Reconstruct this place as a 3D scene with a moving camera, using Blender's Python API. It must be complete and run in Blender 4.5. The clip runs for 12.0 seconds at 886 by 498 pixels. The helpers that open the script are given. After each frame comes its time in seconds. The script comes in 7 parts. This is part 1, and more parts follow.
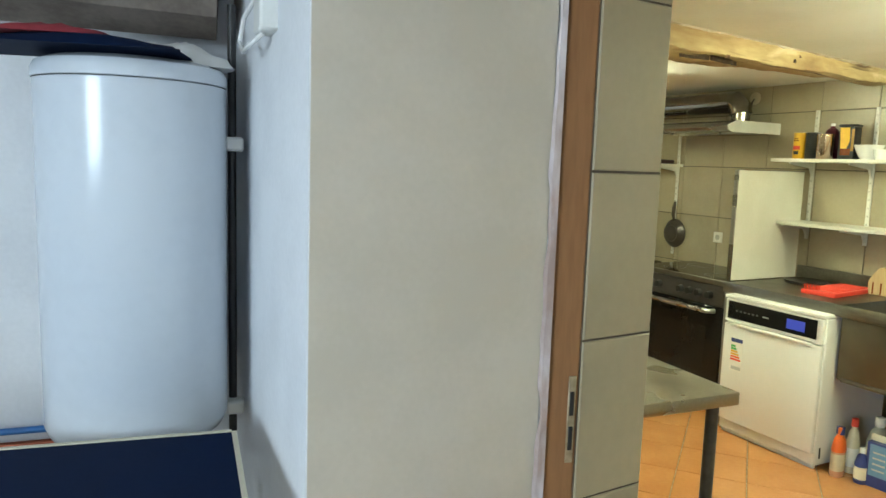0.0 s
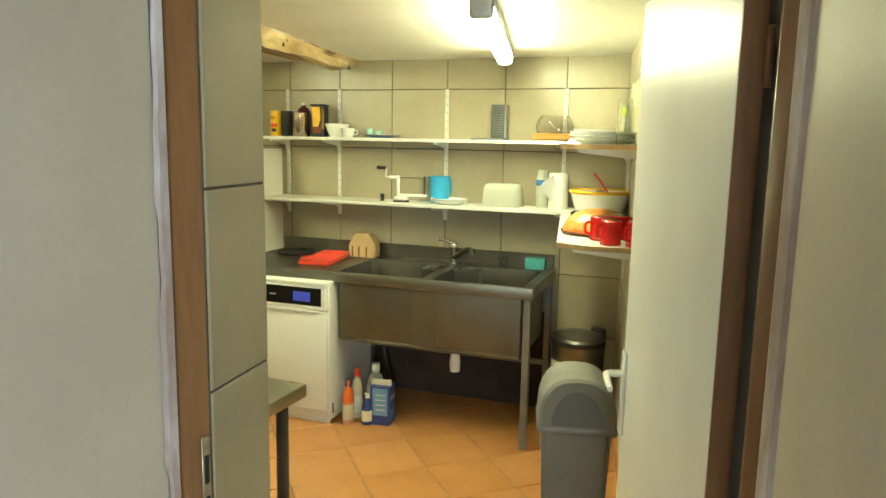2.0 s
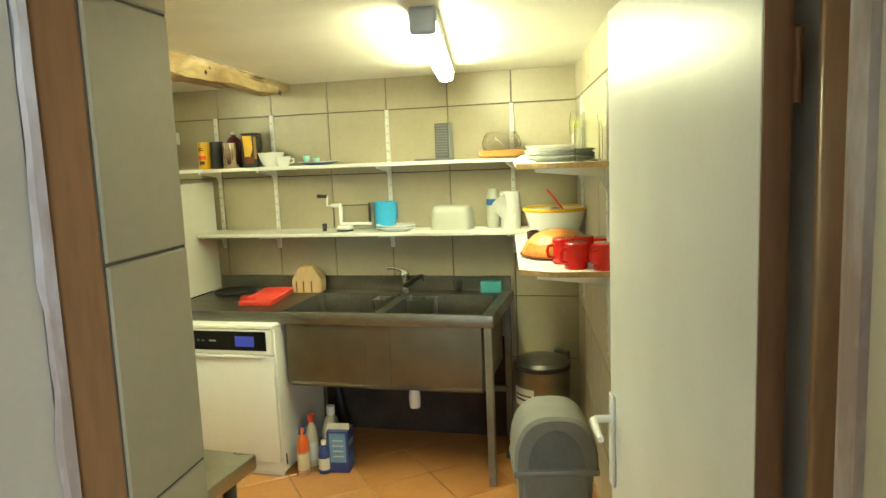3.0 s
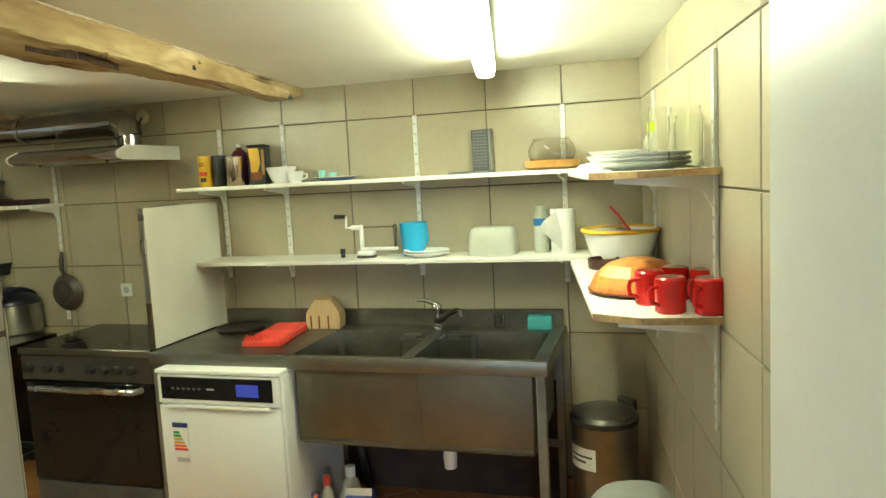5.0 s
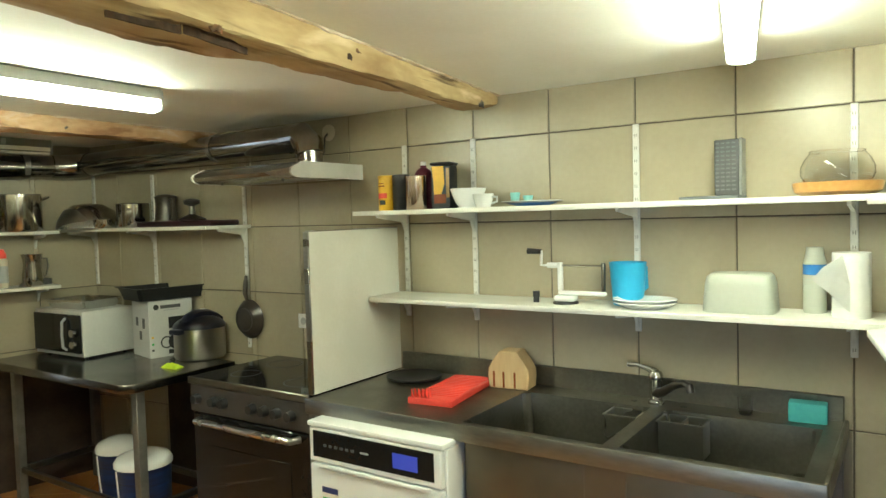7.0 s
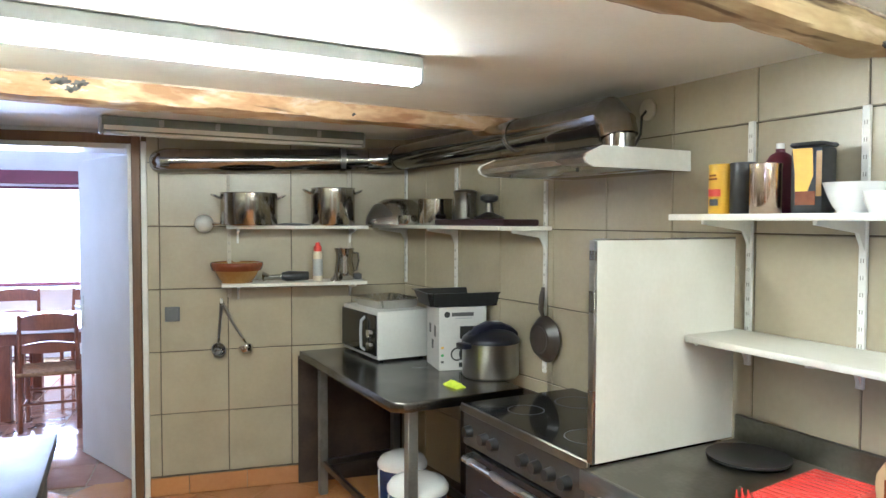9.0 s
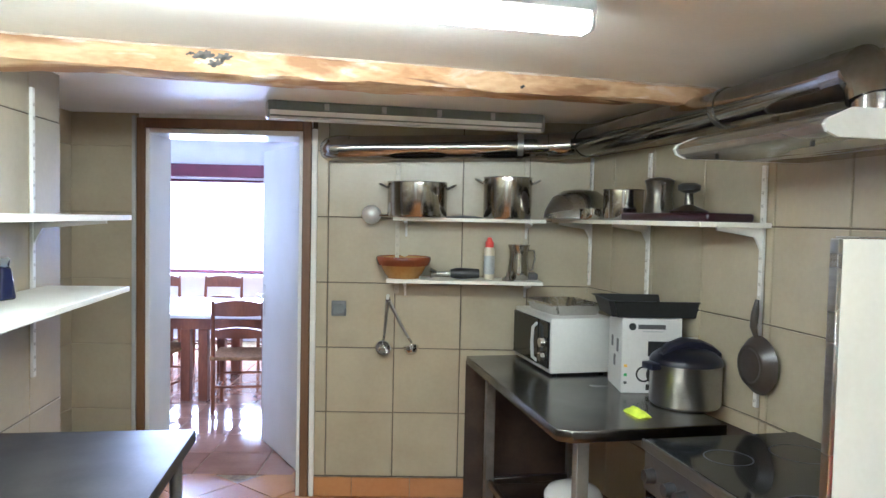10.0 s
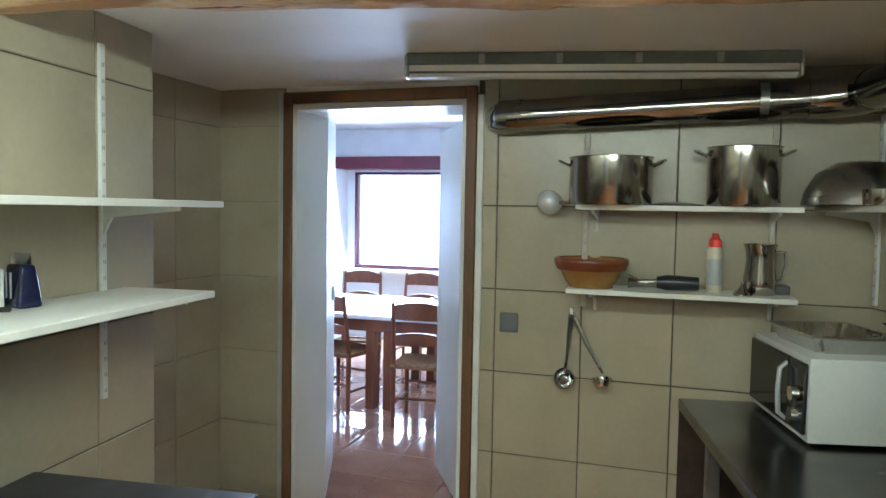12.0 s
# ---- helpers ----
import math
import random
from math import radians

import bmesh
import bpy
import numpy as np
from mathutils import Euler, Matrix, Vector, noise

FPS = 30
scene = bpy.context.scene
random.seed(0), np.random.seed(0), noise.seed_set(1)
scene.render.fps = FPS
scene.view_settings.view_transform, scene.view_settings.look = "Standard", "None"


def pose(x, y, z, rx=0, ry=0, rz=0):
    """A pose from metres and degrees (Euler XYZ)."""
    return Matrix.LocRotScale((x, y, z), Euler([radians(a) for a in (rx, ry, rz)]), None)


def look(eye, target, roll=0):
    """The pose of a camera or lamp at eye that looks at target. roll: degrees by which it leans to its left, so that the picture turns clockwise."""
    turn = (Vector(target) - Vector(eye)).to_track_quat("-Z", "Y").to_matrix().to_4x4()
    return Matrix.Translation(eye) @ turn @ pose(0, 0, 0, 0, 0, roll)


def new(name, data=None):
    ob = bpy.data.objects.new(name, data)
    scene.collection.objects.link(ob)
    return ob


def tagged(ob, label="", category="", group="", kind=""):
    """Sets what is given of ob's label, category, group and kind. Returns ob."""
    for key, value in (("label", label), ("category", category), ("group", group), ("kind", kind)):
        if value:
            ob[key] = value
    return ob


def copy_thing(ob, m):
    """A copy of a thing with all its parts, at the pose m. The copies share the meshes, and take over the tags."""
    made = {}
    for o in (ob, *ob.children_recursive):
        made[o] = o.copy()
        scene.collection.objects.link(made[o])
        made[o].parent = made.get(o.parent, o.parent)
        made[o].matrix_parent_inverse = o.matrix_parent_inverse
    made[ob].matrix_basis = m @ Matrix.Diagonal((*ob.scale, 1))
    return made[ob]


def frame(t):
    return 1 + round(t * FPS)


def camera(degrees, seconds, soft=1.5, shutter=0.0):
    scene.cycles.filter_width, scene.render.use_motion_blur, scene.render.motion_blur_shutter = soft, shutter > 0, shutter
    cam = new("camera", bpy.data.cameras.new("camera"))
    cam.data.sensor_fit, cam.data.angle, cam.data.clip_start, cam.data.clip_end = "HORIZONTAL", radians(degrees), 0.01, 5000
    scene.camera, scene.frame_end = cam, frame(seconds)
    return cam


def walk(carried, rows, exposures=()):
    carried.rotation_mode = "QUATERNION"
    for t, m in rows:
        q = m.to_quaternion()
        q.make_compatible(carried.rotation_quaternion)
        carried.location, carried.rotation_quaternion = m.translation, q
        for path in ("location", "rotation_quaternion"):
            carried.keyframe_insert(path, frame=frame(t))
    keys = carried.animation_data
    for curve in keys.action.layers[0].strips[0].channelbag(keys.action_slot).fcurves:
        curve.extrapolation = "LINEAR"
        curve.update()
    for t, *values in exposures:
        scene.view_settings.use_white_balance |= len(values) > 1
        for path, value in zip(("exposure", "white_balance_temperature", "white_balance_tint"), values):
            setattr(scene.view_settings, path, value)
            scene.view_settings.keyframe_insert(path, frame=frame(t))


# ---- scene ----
cam = camera(64.2, 12.0)
PATH = [
    (0, (1.341, 0.676, 1.58), (1.91, 2.578, 1.335), 1.9),
    (0.5, (1.327, 0.751, 1.585), (2.175, 2.539, 1.301), 2.1),
    (1, (1.291, 0.851, 1.609), (2.481, 2.434, 1.331), 2.0),
    (1.5, (1.267, 0.951, 1.617), (2.775, 2.237, 1.349), 2.2),
    (2, (1.207, 1.07, 1.662), (2.928, 2.043, 1.359), 1.1),
    (2.5, (1.261, 1.149, 1.683), (3.024, 2.036, 1.359), -1.5),
    (3, (1.397, 1.216, 1.704), (3.196, 2.049, 1.439), -2.3),
    (5, (1.945, 1.532, 1.679), (3.717, 2.434, 1.467), -3.0),
    (5.5, (2.113, 1.579, 1.677), (3.822, 2.608, 1.525), -2.4),
    (6, (2.282, 1.671, 1.639), (3.91, 2.825, 1.506), -1.7),
    (6.5, (2.443, 1.79, 1.635), (3.99, 3.055, 1.542), -1.4),
    (7, (2.598, 1.871, 1.64), (4.024, 3.27, 1.547), -1.6),
    (8.8, (3.149, 2.352, 1.654), (3.845, 4.225, 1.568), 0.3),
    (9, (3.222, 2.428, 1.649), (3.818, 4.336, 1.568), 0.2),
    (9.5, (3.359, 2.618, 1.639), (3.655, 4.595, 1.58), 0.5),
    (10, (3.434, 2.864, 1.617), (3.477, 4.862, 1.528), 1.2),
    (10.5, (3.456, 3.115, 1.616), (3.347, 5.11, 1.523), 1.0),
    (11, (3.532, 3.355, 1.602), (3.331, 5.343, 1.522), -0.7),
    (11.5, (3.62, 3.571, 1.603), (3.196, 5.523, 1.521), -0.6),
    (12, (3.609, 3.809, 1.584), (2.996, 5.71, 1.474), 1.0),
]
# seconds, stops, kelvin, tint
EXPOSURES = [(0, 0.2, 6500, 7), (1.5, 0.06, 7300, 4), (3, -0.02, 7300, 3), (5, -0.15, 6300, 6), (6, -0.1, 6000, 10), (7, -0.06, 5900, 12), (9, 0.47, 5150, 30), (9.5, 0.5, 5100, 32), (10, 0.54, 5000, 31), (10.5, 0.5, 5000, 30), (11, 0.24, 5000, 28), (11.5, 0.0, 5000, 23), (12, -0.15, 5050, 19)]
walk(cam, [(t, look(eye, target, roll)) for t, eye, target, roll in PATH], EXPOSURES)

# ---- world and light ----
world = bpy.data.worlds.new("world")
scene.world = world
world.use_nodes = True
wn = world.node_tree
sky = wn.nodes.new("ShaderNodeTexSky")
sky.sky_type, sky.sun_disc = "NISHITA", False
sky.sun_elevation, sky.sun_rotation = radians(48), radians(200)
wn.nodes["Background"].inputs[1].default_value = 0.12
wn.links.new(sky.outputs[0], wn.nodes["Background"].inputs[0])
sun = new("sun", bpy.data.lights.new("sun", "SUN"))
sun.data.energy, sun.data.angle, sun.data.color = 3.0, radians(0.5), (1, 0.95, 0.88)
sun.matrix_basis = pose(0, 0, 8, 42, 0, 200)


def window_light(name, m, w, h, watts, colour):
    lamp = new(name, bpy.data.lights.new(name, "AREA"))
    lamp.data.shape, lamp.data.size, lamp.data.size_y = "RECTANGLE", w, h
    lamp.data.energy, lamp.data.color = watts, colour
    lamp.matrix_basis = m
    return lamp


window_light("daylight_dining", look((0.9, 11.60, 1.40), (0.9, 6, -0.3)), 2.2, 1.05, 330, (0.74, 0.90, 1.0))
window_light("daylight_hall", look((-1.42, -0.5, 1.5), (1.6, 1.9, 1.2)), 1.1, 1.2, 95, (0.70, 0.86, 1.0))
TUBE = (0.94, 1.0, 0.66)
TUBE_POWER = 75.0

# ---- materials ----


def mat(name, a, b=None, rough=0.5, metal=0.0, scale=8.0, fine=60.0, bump=0.0, spread=0.15, stretch=(1, 1, 1), each=0.0, spec=0.5, coat=0.0):
    """A surface of two tones a and b mixed at two scales, with fine relief; each: change from piece to piece."""
    m = bpy.data.materials.new(name)
    m.use_nodes = True
    nt = m.node_tree
    N, L = nt.nodes, nt.links
    p = N["Principled BSDF"]
    b = b or tuple(c * 0.86 for c in a)
    co = N.new("ShaderNodeTexCoord")
    mp = N.new("ShaderNodeMapping")
    mp.inputs["Scale"].default_value = stretch
    L.new(co.outputs["Object"], mp.inputs[0])
    n1, n2 = N.new("ShaderNodeTexNoise"), N.new("ShaderNodeTexNoise")
    n1.inputs["Scale"].default_value, n2.inputs["Scale"].default_value = scale, fine
    n1.inputs["Detail"].default_value, n2.inputs["Detail"].default_value = 2, 2
    info = N.new("ShaderNodeObjectInfo")
    if each:
        off = N.new("ShaderNodeVectorMath")
        off.operation = "MULTIPLY_ADD"
        off.inputs[1].default_value = (1, 1, 1)
        comb = N.new("ShaderNodeCombineXYZ")
        mul = N.new("ShaderNodeMath")
        mul.operation = "MULTIPLY"
        mul.inputs[1].default_value = 37.0
        L.new(info.outputs["Random"], mul.inputs[0])
        L.new(mul.outputs[0], comb.inputs[0]), L.new(mul.outputs[0], comb.inputs[1])
        L.new(mp.outputs[0], off.inputs[0]), L.new(comb.outputs[0], off.inputs[2])
        vec = off.outputs[0]
    else:
        vec = mp.outputs[0]
    L.new(vec, n1.inputs["Vector"]), L.new(vec, n2.inputs["Vector"])
    add = N.new("ShaderNodeMath")
    add.operation = "MULTIPLY_ADD"
    add.inputs[1].default_value, add.inputs[2].default_value = 0.35, -0.17
    L.new(n2.outputs[0], add.inputs[0])
    tot = N.new("ShaderNodeMath")
    L.new(n1.outputs[0], tot.inputs[0]), L.new(add.outputs[0], tot.inputs[1])
    last = tot.outputs[0]
    if each:
        ea = N.new("ShaderNodeMath")
        ea.operation = "MULTIPLY_ADD"
        ea.inputs[1].default_value, ea.inputs[2].default_value = each, -each / 2
        L.new(info.outputs["Random"], ea.inputs[0])
        su = N.new("ShaderNodeMath")
        L.new(last, su.inputs[0]), L.new(ea.outputs[0], su.inputs[1])
        last = su.outputs[0]
    rng = N.new("ShaderNodeMapRange")
    rng.inputs[1].default_value, rng.inputs[2].default_value = 0.5 - spread, 0.5 + spread
    L.new(last, rng.inputs[0])
    mix = N.new("ShaderNodeMix")
    mix.data_type = "RGBA"
    mix.inputs[6].default_value, mix.inputs[7].default_value = (*a, 1), (*b, 1)
    L.new(rng.outputs[0], mix.inputs[0])
    L.new(mix.outputs[2], p.inputs["Base Color"])
    rr = N.new("ShaderNodeMapRange")
    rr.inputs[3].default_value, rr.inputs[4].default_value = max(0.02, rough - 0.07), min(1, rough + 0.07)
    L.new(n1.outputs[0], rr.inputs[0])
    if each:
        p.inputs["Roughness"].default_value = rough
    else:
        L.new(rr.outputs[0], p.inputs["Roughness"])
    p.inputs["Metallic"].default_value = metal
    p.inputs["Specular IOR Level"].default_value = spec
    p.inputs["Coat Weight"].default_value = coat
    if bump:
        bp = N.new("ShaderNodeBump")
        bp.inputs["Strength"].default_value, bp.inputs["Distance"].default_value = bump, 0.01
        L.new(last, bp.inputs["Height"])
        L.new(bp.outputs[0], p.inputs["Normal"])
    return m


def glow(name, colour, strength):
    m = bpy.data.materials.new(name)
    m.use_nodes = True
    p = m.node_tree.nodes["Principled BSDF"]
    p.inputs["Base Color"].default_value = (0.8, 0.8, 0.78, 1) if strength > 1 else (0.02, 0.02, 0.03, 1)
    p.inputs["Emission Color"].default_value, p.inputs["Emission Strength"].default_value = (*colour, 1), strength
    return m


def clear(name, tint=(1, 1, 1), rough=0.02, ior=1.45):
    m = bpy.data.materials.new(name)
    m.use_nodes = True
    p = m.node_tree.nodes["Principled BSDF"]
    p.inputs["Base Color"].default_value = (*tint, 1)
    p.inputs["Transmission Weight"].default_value, p.inputs["Roughness"].default_value, p.inputs["IOR"].default_value = 1, rough, ior
    return m



def cracks(m, scale, stretch, lo, hi, dark):
    """Dark cracks of their own shape, drawn out along the grain."""
    nt = m.node_tree
    N, L = nt.nodes, nt.links
    p = N["Principled BSDF"]
    src = p.inputs["Base Color"].links[0].from_socket
    co, mp, nz = N.new("ShaderNodeTexCoord"), N.new("ShaderNodeMapping"), N.new("ShaderNodeTexNoise")
    mp.inputs["Scale"].default_value = stretch
    nz.inputs["Scale"].default_value, nz.inputs["Detail"].default_value, nz.inputs["Distortion"].default_value = scale, 6, 0.6
    L.new(co.outputs["Object"], mp.inputs[0]), L.new(mp.outputs[0], nz.inputs["Vector"])
    rng = N.new("ShaderNodeMapRange")
    rng.inputs[1].default_value, rng.inputs[2].default_value = lo, hi
    L.new(nz.outputs[0], rng.inputs[0])
    mix = N.new("ShaderNodeMix")
    mix.data_type = "RGBA"
    mix.inputs[7].default_value = (*dark, 1)
    L.new(rng.outputs[0], mix.inputs[0]), L.new(src, mix.inputs[6]), L.new(mix.outputs[2], p.inputs["Base Color"])


TILE = mat("beige_tile", (0.46, 0.405, 0.285), (0.34, 0.293, 0.20), 0.30, scale=3.5, fine=45, spread=0.42, each=0.16)
PALE_GROUT = mat("tile_coloured_grout", (0.34, 0.295, 0.21), (0.27, 0.235, 0.165), 0.8, scale=20, bump=0.2)
GROUT = mat("dark_grout", (0.095, 0.08, 0.058), (0.14, 0.115, 0.085), 0.9, scale=20, bump=0.2)
TERRA = mat("terracotta_tile", (0.56, 0.275, 0.10), (0.40, 0.165, 0.056), 0.27, scale=3, fine=40, spread=0.45, each=0.3)
TERRA_GROUT = mat("floor_grout", (0.34, 0.24, 0.12), (0.22, 0.15, 0.08), 0.85, scale=25, bump=0.2)
CEIL = mat("ceiling_paint", (0.86, 0.85, 0.81), (0.80, 0.79, 0.74), 0.6, scale=2.5, fine=70, bump=0.06)
PLASTER = mat("grey_beige_paint", (0.63, 0.57, 0.485), (0.58, 0.525, 0.44), 0.5, scale=4, fine=70, bump=0.06)
WHITEWALL = mat("white_plaster", (0.79, 0.80, 0.82), (0.71, 0.72, 0.74), 0.6, scale=3, fine=60, bump=0.12)
CHIPPED = mat("chipped_plaster", (0.68, 0.62, 0.64), (0.42, 0.32, 0.29), 0.75, scale=12, fine=60, bump=0.5, stretch=(1, 1, 0.35), spread=0.16)
FRAME_WOOD = mat("brown_frame_wood", (0.31, 0.155, 0.07), (0.19, 0.09, 0.042), 0.4, scale=6, fine=90, bump=0.08, stretch=(1, 1, 0.12))
FRAME_DARK = mat("dark_brown_frame_wood", (0.20, 0.105, 0.048), (0.13, 0.066, 0.032), 0.42, scale=6, fine=90, bump=0.08, stretch=(1, 1, 0.12))
BEAM_WOOD = mat("old_oak_beam", (0.54, 0.42, 0.225), (0.32, 0.205, 0.092), 0.8, scale=3, fine=26, bump=0.7, stretch=(0.45, 2.2, 2.2), spread=0.2)
cracks(BEAM_WOOD, 3.2, (0.7, 2.0, 2.0), 0.56, 0.66, (0.66, 0.52, 0.33))
cracks(BEAM_WOOD, 4.2, (0.3, 3, 3), 0.585, 0.66, (0.09, 0.05, 0.022))
cracks(BEAM_WOOD, 1.6, (0.8, 1.6, 1.6), 0.55, 0.70, (0.25, 0.15, 0.065))
BEAM_PALE = mat("scraped_oak_beam", (0.64, 0.45, 0.26), (0.40, 0.22, 0.10), 0.8, scale=3.5, fine=30, bump=0.8, stretch=(0.7, 2.2, 2.2), spread=0.16)
cracks(BEAM_PALE, 5.0, (0.8, 2.2, 2.2), 0.55, 0.64, (0.70, 0.60, 0.50))
cracks(BEAM_PALE, 3.0, (0.9, 2.4, 2.4), 0.54, 0.62, (0.33, 0.18, 0.085))
cracks(BEAM_PALE, 4.5, (0.45, 3.4, 3.4), 0.59, 0.64, (0.13, 0.07, 0.04))
POT_STEEL = mat("used_pot_steel", (0.50, 0.475, 0.43), (0.36, 0.34, 0.30), 0.15, 1.0, scale=5, fine=70, bump=0.02)
GREY_TOP = mat("dark_grey_tabletop", (0.055, 0.05, 0.045), (0.04, 0.036, 0.032), 0.5, scale=5, fine=80, spec=0.12)
TABLE_STEEL = mat("table_steel", (0.58, 0.57, 0.53), (0.47, 0.46, 0.42), 0.28, 1.0, scale=5, fine=90, bump=0.02)
# next: shade below the worktops as a colour, for thin sheets on the walls
SHADE_BROWN = mat("dark_shade_brown", (0.065, 0.042, 0.03), (0.04, 0.026, 0.02), 0.9, scale=5, fine=40, bump=0.3)
DUCT = mat("duct_steel", (0.34, 0.325, 0.30), (0.26, 0.248, 0.23), 0.13, 1.0, scale=6, fine=50, bump=0.02)
BRASSY = mat("tarnished_plate", (0.52, 0.45, 0.32), (0.36, 0.30, 0.2), 0.45, 0.6, scale=30)
DOORPAINT = mat("white_door_paint", (0.79, 0.79, 0.76), (0.74, 0.74, 0.70), 0.35, scale=3, fine=80, bump=0.03)
STEEL = mat("brushed_steel", (0.46, 0.45, 0.42), (0.34, 0.33, 0.31), 0.27, 1.0, scale=5, fine=120, bump=0.03, stretch=(0.15, 1, 1))
STEEL_DARK = mat("worn_steel", (0.17, 0.16, 0.142), (0.115, 0.108, 0.096), 0.33, 1.0, scale=4, fine=60, bump=0.04)
EDGE_STEEL = mat("dull_folded_steel", (0.30, 0.285, 0.24), (0.20, 0.19, 0.16), 0.40, 1.0, scale=6, fine=90, bump=0.04, stretch=(0.2, 1, 1))
LEG_STEEL = mat("grey_leg_steel", (0.26, 0.255, 0.235), (0.20, 0.195, 0.18), 0.5, 0.7, scale=7, fine=70, bump=0.03)
APRON = mat("stained_steel", (0.23, 0.205, 0.155), (0.13, 0.115, 0.082), 0.48, 1.0, scale=2.0, fine=9, bump=0.015, spread=0.3)
SINK_STEEL = mat("dull_sink_steel", (0.25, 0.237, 0.20), (0.17, 0.16, 0.135), 0.38, 1.0, scale=4, fine=60, bump=0.04)
CHROME = mat("polished_chrome", (0.72, 0.71, 0.69), (0.60, 0.59, 0.57), 0.10, 1.0, scale=5, fine=40)
WHITE_ENAMEL = mat("white_enamel", (0.80, 0.81, 0.80), (0.76, 0.77, 0.76), 0.22, scale=2, fine=30)
OFF_WHITE = mat("off_white_painted_steel", (0.66, 0.66, 0.63), (0.60, 0.60, 0.57), 0.35, scale=3, fine=50)
WHITE_LAM = mat("white_laminate", (0.79, 0.78, 0.72), (0.73, 0.72, 0.65), 0.4, scale=4, fine=60, bump=0.02)
CHIPBOARD = mat("chipboard_edge", (0.46, 0.31, 0.15), (0.32, 0.20, 0.09), 0.8, scale=50, fine=160, bump=0.2)
WHITE_METAL = mat("white_painted_metal", (0.78, 0.78, 0.75), (0.70, 0.70, 0.66), 0.4, scale=6)
BLACK = mat("black_plastic", (0.018, 0.018, 0.019), (0.03, 0.03, 0.03), 0.35, scale=10)
BLACK_GLASS = mat("black_glass", (0.010, 0.010, 0.010), (0.014, 0.014, 0.014), 0.08, scale=3, spec=0.3)
DARK_GREY = mat("dark_grey_paint", (0.06, 0.06, 0.062), (0.09, 0.09, 0.09), 0.45, scale=8)
GREY_PLASTIC = mat("grey_plastic", (0.225, 0.228, 0.215), (0.185, 0.188, 0.176), 0.38, scale=5, fine=90, bump=0.03)
PALE_GREY = mat("pale_grey_plastic", (0.45, 0.47, 0.47), (0.38, 0.40, 0.40), 0.35, scale=5)
MID_GREY = mat("mid_grey_plastic", (0.15, 0.16, 0.165), (0.12, 0.13, 0.135), 0.4, scale=5)
RED = mat("red_plastic", (0.75, 0.075, 0.05), (0.62, 0.05, 0.035), 0.32, scale=6)
RED_GLAZE = mat("red_glaze", (0.60, 0.015, 0.015), (0.50, 0.01, 0.01), 0.14, scale=4, coat=0.3)
BLUE = mat("turquoise_plastic", (0.035, 0.40, 0.70), (0.03, 0.34, 0.62), 0.4, scale=4)
SPONGE = mat("turquoise_sponge", (0.065, 0.36, 0.36), (0.055, 0.31, 0.32), 0.75, scale=14, bump=0.06)
NAVY = mat("navy_board", (0.003, 0.010, 0.036), (0.004, 0.013, 0.044), 0.7, scale=4, fine=80, spec=0.08)
HEATER_ENAMEL = mat("cool_white_enamel", (0.66, 0.71, 0.77), (0.61, 0.66, 0.72), 0.2, scale=2, fine=30)
PORCELAIN = mat("white_porcelain", (0.83, 0.83, 0.81), (0.79, 0.79, 0.77), 0.15, scale=3)
PALE_WOOD = mat("pale_wood", (0.56, 0.40, 0.21), (0.44, 0.29, 0.14), 0.6, scale=5, fine=60, bump=0.1, stretch=(1, 1, 0.2))
CHAIR_WOOD = mat("chestnut_wood", (0.26, 0.085, 0.032), (0.15, 0.045, 0.018), 0.35, scale=5, fine=70, stretch=(1, 1, 0.25), bump=0.05)
RUSH = mat("woven_rush", (0.27, 0.145, 0.06), (0.18, 0.09, 0.035), 0.8, scale=30, bump=0.4)
MAROON = mat("maroon_paint", (0.115, 0.009, 0.026), (0.085, 0.007, 0.02), 0.45, scale=5)
COPPER = mat("copper_pipe", (0.42, 0.12, 0.06), (0.32, 0.09, 0.05), 0.35, 0.8, scale=8)
BLUEPIPE = mat("blue_pipe", (0.03, 0.18, 0.50), (0.03, 0.15, 0.42), 0.4, scale=8)
YELLOW = mat("yellow_print", (0.80, 0.47, 0.02), (0.72, 0.40, 0.02), 0.4, scale=8)
ORANGE_GLAZE = mat("amber_glass_glaze", (0.66, 0.27, 0.06), (0.50, 0.16, 0.03), 0.38, scale=9, spread=0.1)
BROWN_GLAZE = mat("brown_glaze", (0.24, 0.065, 0.022), (0.16, 0.04, 0.015), 0.2, scale=6)
HONEY_GLAZE = mat("honey_glaze", (0.34, 0.19, 0.05), (0.27, 0.13, 0.03), 0.22, scale=6)
NEON = mat("neon_yellow_sponge", (0.72, 0.85, 0.03), (0.60, 0.75, 0.03), 0.85, scale=40, bump=0.3)
GLASS = clear("glass")
FROST = clear("frosted_plastic", (0.92, 0.95, 0.92), 0.35)
ORANGE = mat("orange_plastic", (0.80, 0.16, 0.03), (0.70, 0.12, 0.02), 0.35, scale=6)
PAPER = mat("white_paper", (0.80, 0.79, 0.76), (0.74, 0.73, 0.70), 0.9, scale=20, bump=0.1)
NAVY_PRINT = mat("navy_print", (0.03, 0.05, 0.20), (0.025, 0.04, 0.16), 0.35, scale=6)
CARTON = mat("white_printed_carton", (0.63, 0.62, 0.60), (0.57, 0.56, 0.54), 0.5, scale=4)
PEACH = mat("cream_plastic", (0.68, 0.62, 0.47), (0.6, 0.54, 0.4), 0.4, scale=5)
STONE = mat("grey_stone", (0.22, 0.18, 0.15), (0.14, 0.11, 0.09), 0.8, scale=6, bump=0.5)
